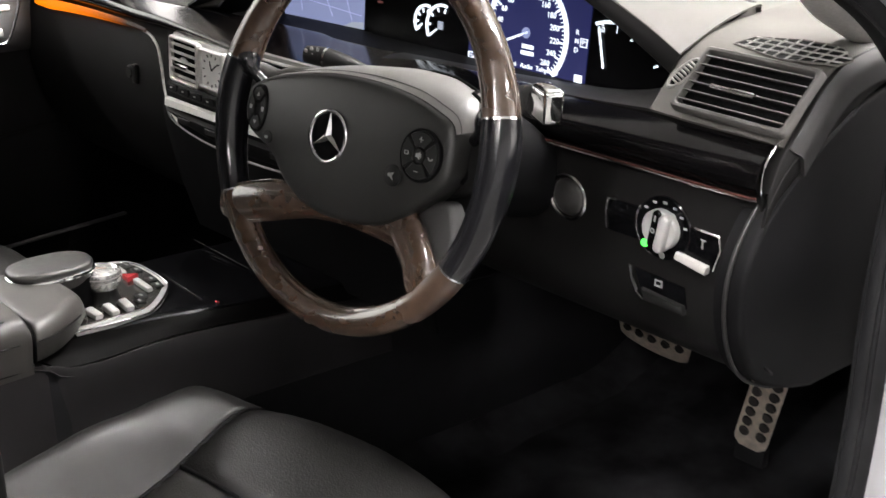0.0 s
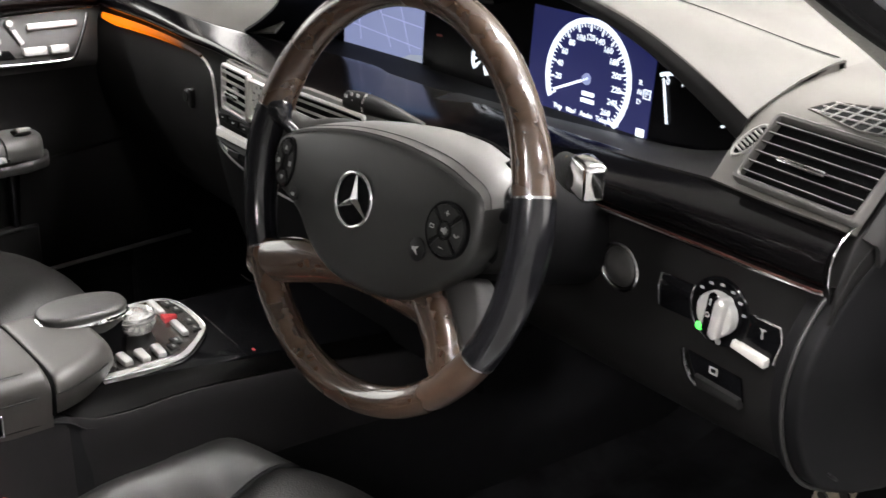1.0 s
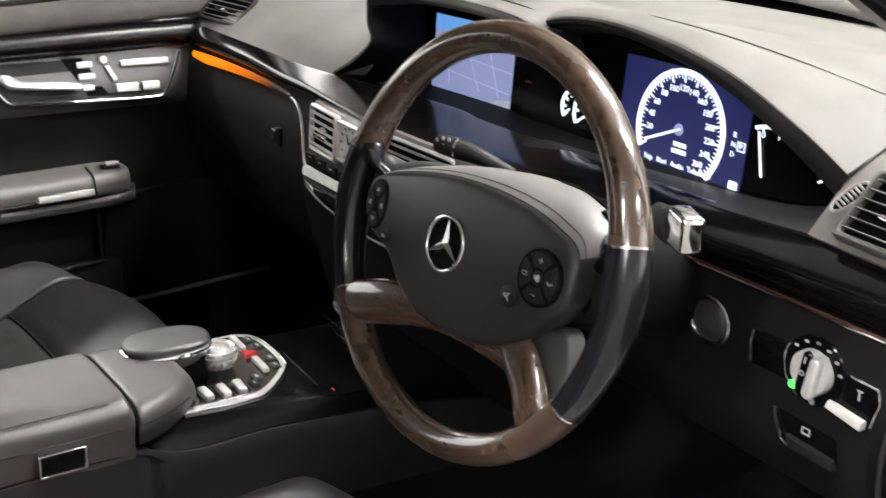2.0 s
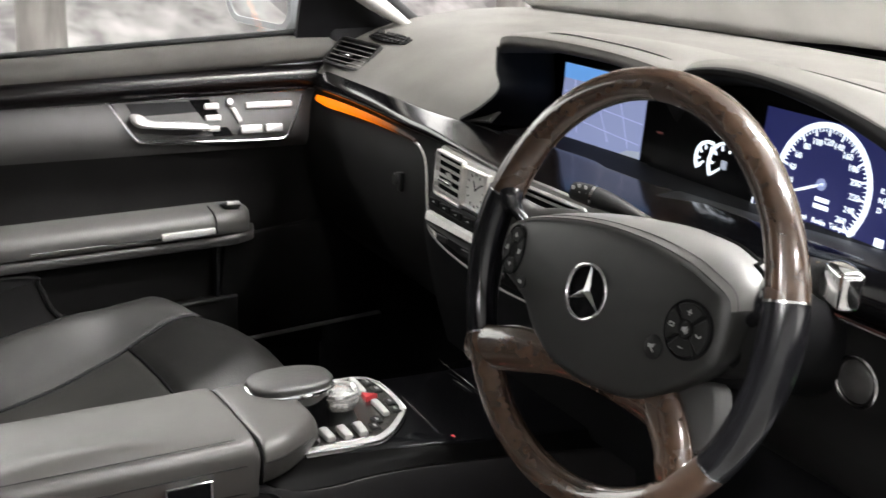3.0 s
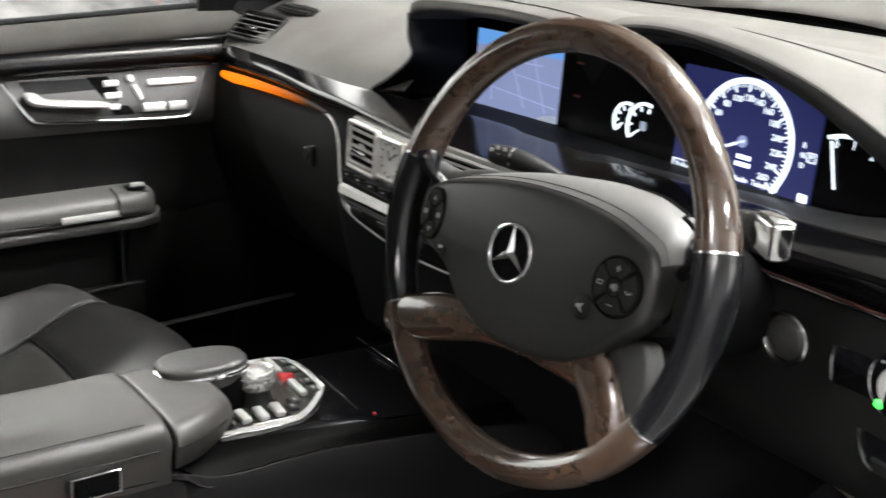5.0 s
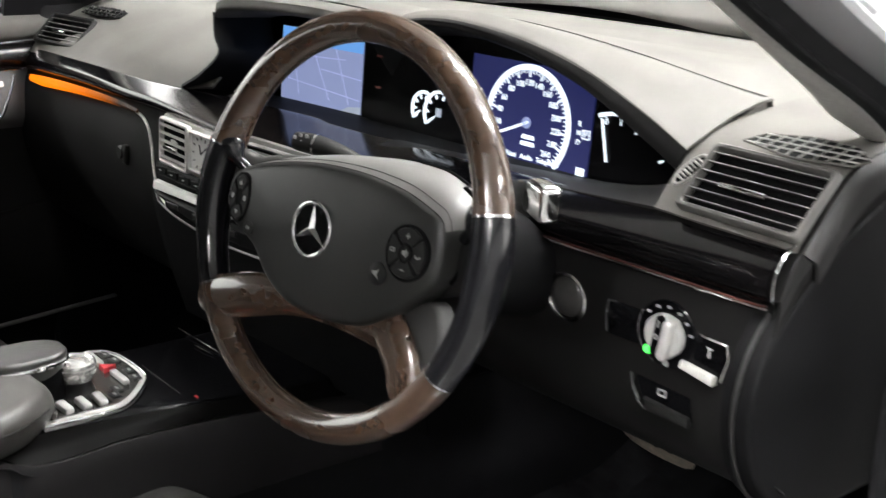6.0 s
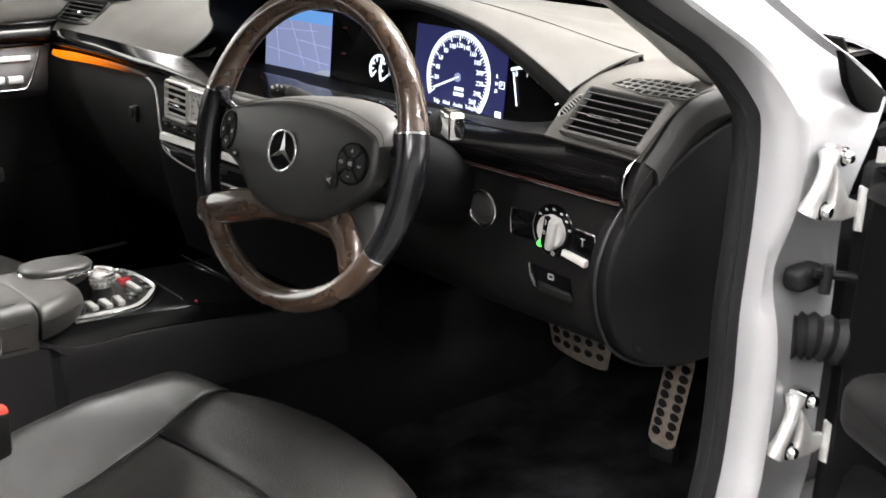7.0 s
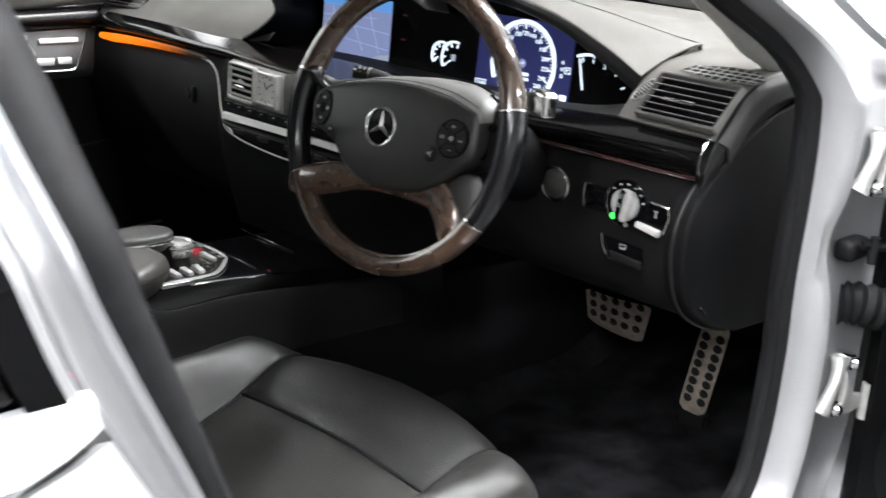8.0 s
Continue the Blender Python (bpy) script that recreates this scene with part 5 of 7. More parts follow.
# ---- steering wheel ----
def steering_wheel():
    yw, tl = radians(3.2), radians(13.6)
    ax = Vector((math.cos(yw), math.sin(yw), 0))
    fwd = Vector((-math.sin(yw), math.cos(yw), 0))
    up = fwd * math.sin(tl) + Vector((0, 0, 1)) * math.cos(tl)
    m = frame_m((0.3745, 0.019, 0.9239), ax, up)
    sw = thing("steering_wheel", m, "steering wheel of black leather and brown wood", "steering wheel")
    R = 0.1800
    r0 = 0.0145

    def seg(a0, a1, n=40):
        return [(R * math.sin(radians(a)), R * math.cos(radians(a)), 0) for a in np.linspace(a0, a1, n)]

    def girth(a):
        """The rim swells at the thumb rests above the spokes."""
        a = abs(a)
        return r0 + 0.0030 * math.exp(-((a - 84) / 20) ** 2)

    def bar(a0, a1, n, k=1.0):
        return tube(seg(a0, a1, n), [girth(a if a < 180 else 360 - a) * k for a in np.linspace(a0, a1, n)], 22, flat=1.10, up=(0, 0, 1))

    part("wood_rim", bar(-75, 75, 72), WOOD, sw, "lacquered brown wood upper rim", local=True)
    part("wood_rim", bar(121, 239, 60), WOOD, sw, "lacquered brown wood lower rim", local=True)
    grip = mat("smooth_grip_leather", (0.0055, 0.0055, 0.0068), 0.18, vary=0.08, scale=20, bump=0.06, grain=900, wear=0.15)
    for s in (1, -1):
        part("leather_grip", bar(s * 75, s * 121, 40, 1.015), grip, sw, "smooth black leather grip", local=True)
        for a in (75, 121):
            part("joint_ring", bar(s * a - 0.3, s * a + 0.3, 3, 1.04), CHROME, sw, "thin bright joint ring", local=True)
        # thumb rest: the grip's inward swelling where the side spoke leaves it
        th = tube(spl([(s * 0.176, 0.058, 0.002), (s * 0.166, 0.046, 0.003), (s * 0.156, 0.034, 0.0), (s * 0.142, 0.022, -0.010)], 5),
                  [0.006 + 0.0075 * math.sin(math.pi * min(1, i / 11)) for i in range(16)], 14)
        part("thumb_rest", th, grip, sw, "rounded leather thumb rest", local=True)
    # lower wood spokes: a long arm and a short one, oval in section
    def arm(pts):
        c = spl([(x, y, z, h) for x, y, z, h in pts], 7)
        return tube([tuple(q[:3]) for q in c], [float(q[3]) for q in c], 22, flat=0.50, up=(0, 0, 1))

    part("wood_spoke", arm([(-0.164, -0.104, 0.002, 0.0185), (-0.148, -0.102, 0.004, 0.0200), (-0.122, -0.096, 0.003, 0.0215), (-0.092, -0.087, 0.0, 0.0215), (-0.045, -0.0785, -0.003, 0.0160), (0.0, -0.075, -0.004, 0.0140), (0.05, -0.074, -0.004, 0.0158), (0.085, -0.076, -0.004, 0.0170)]), WOOD, sw, "lacquered brown wood lower spoke", local=True)
    part("wood_spoke", arm([(0.074, -0.062, -0.005, 0.0195), (0.093, -0.079, -0.003, 0.0200), (0.110, -0.097, -0.001, 0.0195), (0.118, -0.112, 0.0, 0.0195), (0.124, -0.127, -0.001, 0.0165)]), WOOD, sw, "lacquered brown wood lower spoke", local=True)
    gus = [(0.080, -0.060), (0.119, -0.038), (0.134, -0.058), (0.136, -0.078), (0.130, -0.094), (0.108, -0.094)]
    part("spoke_gusset", prism([(p[0], p[1]) for p in spl([(x, y, 0) for x, y in gus], 4, True)], -0.012, None, 0.005, 3, 0.030), SPOKEGREY, sw, "dark grey inner spoke", local=True)
    # side spokes: leather covers that run from the cushion out to the grips
    for s in (1, -1):
        secs = []
        k = 1.0 if s > 0 else 0.80
        for x, yt, yb, zf, zb in ((0.058, 0.050 * k, -0.046, -0.030, -0.062), (0.080, 0.059 * k, -0.044, -0.024, -0.066), (0.105, 0.062 * k, -0.038, -0.018, -0.064), (0.128, 0.057 * k, -0.030, -0.012, -0.054), (0.145, 0.050 * k, -0.022, -0.008, -0.042), (0.160, 0.044, -0.012, -0.004, -0.024), (0.174, 0.044, -0.002, -0.004, -0.016)):
            r = []
            for q in np.linspace(0, 2 * math.pi, 29):
                c, v = math.cos(q), math.sin(q)
                r.append((s * x, (yt + yb) / 2 + (yt - yb) / 2 * math.copysign(abs(c) ** 0.62, c), (zf + zb) / 2 + (zf - zb) / 2 * math.copysign(abs(v) ** 0.75, v)))
            secs.append(r)
        # spoke top paled and underside blackened, as light would leave one leather
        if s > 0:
            part("spoke_cover", loft([r[20:28] + r[:5] for r in secs], 3, 1, 0.0), PADTOP, sw, "leather top of the side spoke, paled as if lit", local=True)
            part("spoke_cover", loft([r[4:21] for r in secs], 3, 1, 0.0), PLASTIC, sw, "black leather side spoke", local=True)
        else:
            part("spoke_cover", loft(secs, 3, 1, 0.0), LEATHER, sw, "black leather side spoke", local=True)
    # airbag cushion: face, rolled top, flanks
    out = [(-0.148, 0.002), (-0.143, 0.021), (-0.118, 0.033), (-0.085, 0.042), (-0.048, 0.049), (-0.010, 0.053), (0.035, 0.0535), (0.080, 0.049), (0.116, 0.041), (0.137, 0.034), (0.1455, 0.022), (0.1475, 0.004),
           (0.146, -0.014), (0.136, -0.026), (0.112, -0.045), (0.088, -0.061), (0.062, -0.074), (0.030, -0.081), (-0.008, -0.083), (-0.043, -0.078), (-0.074, -0.062), (-0.094, -0.043), (-0.112, -0.033), (-0.134, -0.024), (-0.145, -0.012)]
    out = [(x if x < 0.08 else 0.08 + 0.84 * (x - 0.08), y) for x, y in out]
    O = spl([(x, y, 0) for x, y in out], 5, True)
    k = len(O)
    cx, cy = 0.0, -0.010
    NRM = []
    for i in range(k):
        tq = O[(i + 1) % k] - O[i - 1]
        NRM.append(np.array((tq[1], -tq[0])) / np.linalg.norm(tq) * -1)
        if NRM[-1] @ (O[i][:2] - np.array((cx, cy))) < 0:
            NRM[-1] = -NRM[-1]
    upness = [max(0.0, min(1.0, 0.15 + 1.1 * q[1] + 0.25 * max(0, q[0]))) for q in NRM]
    FACE = ((1.0, 0.0075), (0.985, 0.0105), (0.955, 0.0125), (0.90, 0.0140), (0.78, 0.0156), (0.60, 0.0172), (0.40, 0.0184), (0.20, 0.0190), (0.06, 0.0192))
    rows = []
    wide = [float(np.interp(p[0], (-0.12, 0.0, 0.09), (0.5, 1.0, 1.75))) for p in O]
    for w0, w1, z in ((0.013, -0.010, -0.036), (0.0125, -0.006, -0.026), (0.0105, -0.002, -0.014), (0.0070, 0.0005, -0.004), (0.0030, 0.0008, 0.003)):
        off = [w0 * wide[i] * upness[i] + w1 * (1 - upness[i]) for i in range(k)]
        rows.append([(O[i][0] + 0.4 * NRM[i][0] * off[i], O[i][1] + NRM[i][1] * off[i], z) for i in range(k)])
    for s, z in FACE:
        rows.append([(cx + (p[0] - cx) * s, cy + (p[1] - cy) * s, z) for p in O])
    bm = grid(rows, False, True)
    bm.verts.ensure_lookup_table()
    bm.faces.new([bm.verts[(len(rows) - 1) * k + j] for j in range(k)])
    part("airbag_pad", bm, PADLEATHER, sw, "black leather airbag cushion", local=True)
    ZS, ZZ = [q[0] for q in FACE[::-1]], [q[1] for q in FACE[::-1]]

    def pad_z(x, y):
        a = math.atan2(y - cy, x - cx)
        p = min(O, key=lambda p: abs(math.remainder(math.atan2(p[1] - cy, p[0] - cx) - a, 2 * math.pi)))
        return float(np.interp(math.hypot(x - cx, y - cy) / math.hypot(p[0] - cx, p[1] - cy), ZS, ZZ))

    def on_pad(x, y):
        return frame_m((x, y, pad_z(x, y) + 0.0006), (1, 0, 0), (0, 1, 0))

    # the rolled top, sewn along the crest, has light from above in its colour
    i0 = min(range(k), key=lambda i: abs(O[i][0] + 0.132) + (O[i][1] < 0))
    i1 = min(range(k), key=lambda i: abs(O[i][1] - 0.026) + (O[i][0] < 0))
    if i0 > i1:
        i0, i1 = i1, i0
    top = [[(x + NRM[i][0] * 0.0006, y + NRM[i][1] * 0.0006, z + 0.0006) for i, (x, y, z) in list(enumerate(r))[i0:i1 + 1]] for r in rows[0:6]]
    part("pad_top", thick(grid(top), 0.0004), PADTOP, sw, "leather rolled top of the cushion, paled as if lit", local=True)
    part("pad_seam", tube([(O[i][0], O[i][1], 0.0076) for i in range(i0, i1 + 1)], 0.0005, 6), PLASTIC, sw, "sewn seam along the crest", local=True)
    part("pad_seam", tube([tuple(np.array(rows[4][i]) + np.array((NRM[i][0], NRM[i][1], 0.5)) * 0.0012) for i in range(i0, i1 + 1)], 0.0003, 6), PLASTIC, sw, "sewn seam along the crest", local=True)
    # dark bar stands in for the gap's shadow between cushion and side spoke
    gap = [rows[0 if O[i][1] > 0.040 else 1 if O[i][1] > 0.030 else 2][i] for i in range(k) if O[i][0] > 0.05 and O[i][1] > -0.02]
    part("gap_shadow", tube([(x + 0.0014, y, z + 0.002) for x, y, z in gap], 0.0022, 8), TRIMBLACK, sw, "dark bar for the gap shadow beside the cushion", local=True)
    # stitches: short raised threads
    bms = []
    path = [np.array((O[i][0], O[i][1] - 0.0035, pad_z(O[i][0], O[i][1] - 0.0035) + 0.0003)) for i in range(i0 + 2, i1 - 6)]
    for a, b in zip(path[:-1], path[1:]):
        for f in (0.0, 0.5):
            bms.append(tube([a + (b - a) * f, a + (b - a) * (f + 0.32)], 0.00045, 5))
    part("stitching", merge(*bms), mat("dark_thread", (0.02, 0.02, 0.02), 0.7), sw, "row of dark stitches", local=True)
    # emblem: bright ring with three tapered arms
    e = Matrix.Translation((-0.0112, -0.0062, 0.0198))
    em = part("emblem", tube([e @ Vector((0.0242 * math.cos(a), 0.0242 * math.sin(a), 0)) for a in np.linspace(0, 2 * math.pi, 49)[:-1]], 0.0021, 10, True), CHROME, sw, "round chrome emblem", local=True)
    part("emblem_base", lathe([(0, -0.0004), (0.023, -0.0004), (0.0245, -0.003)], 32, e), GLOSS, em, "black emblem ground", local=True)
    for k3 in range(3):
        rot = e @ Matrix.Rotation(radians(120 * k3), 4, "Z")
        b = bmesh.new()
        c0, tip = b.verts.new((0, 0, 0.0034)), b.verts.new((0, 0.0235, 0.0012))
        l, r = b.verts.new((-0.0040, 0.0024, -0.001)), b.verts.new((0.0040, 0.0024, -0.001))
        b.faces.new((c0, tip, l)), b.faces.new((c0, r, tip)), b.faces.new((l, tip, r)), b.faces.new((c0, l, r))
        b.transform(rot)
        part("emblem_arm", b, CHROME, em, local=True, smooth=False)

    # switch clusters: a sunk ring, four keys and their symbols
    def cluster(m, lab, squeeze, centre):
        mm = m @ Matrix.Diagonal((squeeze, 1.0, 1.0, 1.0))
        b = part("switch_pad", lathe([(0.0242, -0.003), (0.0242, 0.0010), (0.0230, 0.0018), (0.0222, 0.0006), (0, 0.0006)], 36, mm), ENDBLACK, sw, lab, local=True)
        for j in range(4):
            a0 = 45 + 90 * j + 5
            part("switch_key", prism(arc(0, 0, 0.0216, 0.0080, a0, a0 + 80, 10), 0.0024, mm, 0.0008, 1), PLASTIC, b, local=True)
        if centre:
            part("switch_key", lathe([(0, 0.0026), (0.0058, 0.0024), (0.0068, 0.0006)], 20, mm), PLASTIC, b, local=True)
        return b, mm

    def marks(b, mm, polys, z=0.0029):
        for pts in polys:
            part("switch_mark", prism(pts, z, mm), MARK, b, local=True)

    b, mm = cluster(on_pad(0.1050, 0.0), "round four-way switch", 1.0, True)
    marks(b, mm, (rect(-0.0024, 0.0139, 0.0024, 0.0147), rect(-0.0004, 0.0119, 0.0004, 0.0167), rect(-0.0024, -0.0150, 0.0024, -0.0141),
                  rect(-0.0173, -0.0018, -0.0165, 0.0018), rect(-0.0130, -0.0018, -0.0122, 0.0018), rect(-0.0165, 0.0010, -0.0130, 0.0018), rect(-0.0165, -0.0018, -0.0130, -0.0010),
                  arc(0.0146, 0.0010, 0.0032, 0.0020, 100, 260, 10)))
    marks(b, mm, (rect(-0.0030, -0.0016, -0.0008, 0.0016), [(-0.0008, -0.0016), (0.0016, -0.0034), (0.0016, 0.0034), (-0.0008, 0.0016)], rect(0.0026, -0.0020, 0.0032, 0.0020)), 0.0032)
    sm = on_pad(0.0775, -0.0240)
    b = part("voice_switch", lathe([(0.0095, -0.003), (0.0095, 0.0008), (0.0082, 0.0018), (0, 0.0022)], 24, sm), PLASTIC, sw, "small round voice switch", local=True)
    part("voice_ring", tube([sm @ Vector((0.0096 * math.cos(a), 0.0096 * math.sin(a), 0.0004)) for a in np.linspace(0, 2 * math.pi, 25)[:-1]], 0.0006, 6, True), RECESS, b, local=True)
    part("switch_mark", prism([(-0.0042, -0.0012), (-0.0020, -0.0012), (0.0030, -0.0042), (0.0008, -0.0006), (0.0030, 0.0036), (-0.0010, 0.0018), (-0.0042, 0.0018)], 0.0026, sm), MARK, b, local=True)
    b, mm = cluster(on_pad(-0.1215, 0.001), "oval four-way switch", 0.62, False)
    marks(b, mm, ([(-0.0034, 0.0120), (0.0034, 0.0120), (0.0, 0.0162)], [(-0.0034, -0.0126), (0.0034, -0.0126), (0.0, -0.0166)], rect(-0.0172, -0.0022, -0.0118, 0.0022), rect(0.0118, -0.0022, 0.0172, 0.0022)))
    s2 = on_pad(-0.1010, -0.0245)
    b = part("voice_switch", lathe([(0.0066, -0.003), (0.0066, 0.0008), (0, 0.0018)], 18, s2), PLASTIC, sw, "small round switch", local=True)
    part("switch_mark", prism(rect(-0.0022, -0.0014, 0.0022, 0.0014), 0.0022, s2), MARK, b, local=True)
    # column cover behind the wheel
    rows = []
    for z, a, b_, dy in ((-0.018, 0.095, 0.045, -0.010), (-0.030, 0.104, 0.055, -0.006), (-0.055, 0.106, 0.060, -0.004), (-0.090, 0.104, 0.060, -0.004), (-0.15, 0.10, 0.06, -0.012), (-0.24, 0.085, 0.055, -0.02)):
        r = []
        for q in np.linspace(0, 2 * math.pi, 41)[:-1]:
            c, s = math.cos(q), math.sin(q)
            r.append((a * math.copysign(abs(c) ** 0.7, c), dy + b_ * math.copysign(abs(s) ** 0.8, s), z))
        rows.append(r)
    bm = grid(rows, False, True)
    bm.verts.ensure_lookup_table()
    bm.faces.new([bm.verts[j] for j in range(40)])
    part("column_cover", bm, ENDBLACK, sw, "black leather column cover", local=True)
    # wiper stalk and gear lever
    st = part("wiper_stalk", tube(spl([(0.2560, 0.1580, 0.9370), (0.2280, 0.1400, 0.9490), (0.2030, 0.1280, 0.9540), (0.1780, 0.1180, 0.9560)], 5), [0.0060, 0.0064, 0.0068, 0.0074, 0.0080, 0.0086, 0.0092, 0.0098, 0.0103, 0.0107, 0.0110, 0.0110, 0.0108, 0.0105, 0.0102, 0.0092], 14), PLASTIC, sw, "black wiper stalk with printed symbols")
    part("stalk_ring", tube([(0.2030, 0.1280, 0.9540), (0.2007, 0.1271, 0.9542)], 0.0117, 14), CHROME, st)
    for f, g in ((0.15, 0.0), (0.42, 0.0035), (0.42, -0.0035), (0.70, 0.0035), (0.70, -0.0035)):
        p = Vector((0.178, 0.118, 0.956)).lerp(Vector((0.203, 0.128, 0.954)), f) + Vector((0.33, -0.75, 0.57)) * 0.0108
        part("stalk_mark", box((p.x, p.y, p.z + g), (0.0042, 0.0016, 0.0036), 0.0004, 1), MARK, st)
    gl = part("gear_lever", tube(spl([(0.46, 0.16, 0.955), (0.495, 0.125, 0.965), (0.520, 0.108, 0.970), (0.540, 0.100, 0.973)], 4), [0.008, 0.009, 0.010, 0.011, 0.012, 0.0125, 0.013, 0.0135, 0.014, 0.0145, 0.015, 0.0155, 0.0155], 12, flat=1.05), PLASTIC, sw, "column gear lever with chrome tip")
    tipm = Matrix.Rotation(radians(-18), 4, "Z") @ Matrix.Rotation(radians(6), 4, "Y")
    part("lever_tip", box((0.5490, 0.0955, 0.9750), (0.031, 0.021, 0.033), 0.006, 3, tipm), CHROME, gl, "faceted chrome lever tip")
    for dx, dz in ((0.0, 0.0), (0.008, 0.0065), (0.008, -0.0065), (0.016, 0.0)):
        p = Vector((0.505, 0.118, 0.9675)).lerp(Vector((0.533, 0.103, 0.972)), dx / 0.03) + Vector((0.40, -0.78, 0.48)) * 0.0146
        part("lever_mark", box((p.x, p.y, p.z + dz), (0.0036, 0.0018, 0.0036), 0.0003, 1), GOLDMARK, gl)


steering_wheel()


# ---- centre console ----
def centre_console():
    co = thing("centre_console", (-0.03, -0.1, 0.31), "centre console with leather armrest and gloss black deck", "console")
    # body walls
    secs = []
    for y, top, w in ((-0.70, 0.632, 0.112), (-0.45, 0.632, 0.112), (-0.21, 0.632, 0.110), (-0.15, 0.606, 0.102), (-0.10, 0.600, 0.098), (0.05, 0.598, 0.098), (0.20, 0.590, 0.104), (0.33, 0.580, 0.120), (0.55, 0.56, 0.13), (0.85, 0.54, 0.14)):
        c = -0.03
        secs.append([(c + w + 0.04, y, 0.33), (c + w + 0.022, y, 0.45), (c + w + 0.008, y, 0.55), (c + w, y, top - 0.008), (c + w - 0.006, y, top), (c, y, top + 0.004), (c - w + 0.006, y, top), (c - w, y, top - 0.008), (c - w - 0.01, y, 0.55), (c - w - 0.04, y, 0.33)])
    part("console_body", loft(secs, 5, 4, 0.001), RECESS, co, "black console side")
    # leather side trim, ending above the carpet
    secs = []
    for y, top, w in ((-0.70, 0.632, 0.112), (-0.45, 0.632, 0.112), (-0.21, 0.632, 0.108), (-0.165, 0.622, 0.100), (-0.14, 0.613, 0.099), (-0.10, 0.609, 0.099), (-0.03, 0.610, 0.099), (0.05, 0.606, 0.101), (0.20, 0.594, 0.112), (0.31, 0.583, 0.124)):
        c = -0.03
        secs.append([(c + w + 0.010, y, 0.502), (c + w + 0.0185, y, 0.504), (c + w + 0.0175, y, 0.510), (c + w + 0.0115, y, 0.55), (c + w + 0.003, y, top - 0.006), (c + w - 0.004, y, top - 0.002)])
    part("side_trim", loft(secs, 5, 4, 0.001), SIDETRIM, co, "dark plum-grey leather side trim")
    # gloss black deck, its cheek leaning out towards the driver
    secs = []
    for y, zt, zb, xt, xb, wl in ((-0.176, 0.634, 0.631, 0.048, 0.066, 0.112), (-0.150, 0.632, 0.615, 0.030, 0.069, 0.122), (-0.10, 0.630, 0.6095, 0.027, 0.069, 0.130), (-0.03, 0.630, 0.611, 0.040, 0.069, 0.131), (0.08, 0.627, 0.605, 0.063, 0.074, 0.131), (0.20, 0.620, 0.595, 0.074, 0.084, 0.136), (0.32, 0.612, 0.582, 0.088, 0.096, 0.150)):
        secs.append([(xb, y, zb), (xb * 0.62 + xt * 0.38, y, zb + (zt - zb) * 0.52), (xt + 0.004, y, zt - 0.0035), (xt - 0.007, y, zt), (-0.032, y, zt + 0.001), (-wl + 0.010, y, zt), (-wl, y, zt - 0.006), (-wl - 0.002, y, zb - 0.010)])
    part("gloss_deck", loft([q[2:] for q in secs], 5, 3, 0.004), GLOSS, co, "gloss black console deck")
    part("deck_cheek", loft([q[:3] for q in secs], 5, 4, 0.003), CHEEK, co, "satin black cheek below the deck")
    # armrest lid
    rows = []
    c = -0.006
    for y, k in ((-0.64, 0.8), (-0.63, 0.93), (-0.61, 1.0), (-0.50, 1.0), (-0.35, 1.0), (-0.26, 1.0), (-0.203, 1.0), (-0.194, 0.985), (-0.190, 0.95)):
        r = []
        for x, z in ((-0.078, 0.625), (-0.079, 0.655), (-0.076, 0.670), (-0.068, 0.683), (-0.054, 0.691), (-0.02, 0.695), (0.02, 0.697), (0.058, 0.6968), (0.080, 0.6935), (0.0905, 0.6865), (0.0935, 0.672), (0.088, 0.625)):
            zz = 0.625 + (z - 0.625) * (0.9 + 0.1 * k)
            wr = 0.0016 * noise.noise((x * 22 + y * 10, y * 14, 0.3)) + 0.0055 * math.exp(-((x - 0.045 + (y + 0.33) * 0.6) / 0.011) ** 2 - ((y + 0.34) / 0.06) ** 2)
            drop = 0.012 if y > -0.192 else 0.004 if y > -0.200 else 0.0
            r.append((c + x * (0.96 + 0.04 * k), y, zz + (wr if 0.68 < z else 0) - (drop if z > 0.64 else 0)))
        rows.append(r)
    cols = [spl([rw[j] for rw in rows], 5) for j in range(len(rows[0]))]
    rows = [spl([cc[i] for cc in cols], 4) for i in range(len(cols[0]))]
    part("armrest_lid", thick(grid(rows), 0.004), LIDLEATHER, co, "creased dark grey leather armrest lid")
    part("lid_seam", tube(spl([(0.0885, y, 0.667) for y in (-0.62, -0.5, -0.35, -0.205)], 5), 0.0009, 6), PLASTIC, co)
    part("lid_seam", tube(spl([(0.0790, y, 0.6945) for y in (-0.60, -0.5, -0.35, -0.215)], 5), 0.0007, 6), PLASTIC, co, "stitched edge of the lid")
    vm = frame_m((0.0885, -0.268, 0.648), (0, 1, 0), (0, 0, 1))
    sv = part("rear_vent", ring(rect(-0.025, -0.013, 0.025, 0.013, 0.002), rect(-0.022, -0.0105, 0.022, 0.0105, 0.002), 0.004, vm, 0.001), CHROME, co, "chrome-framed side catch")
    part("vent_plate", prism(rect(-0.023, -0.0115, 0.023, 0.0115, 0.002), 0.002, vm), GLOSS, sv)
    # leather block before the lid: as wide as the lid at its back, narrowing to the control plate
    rows = []
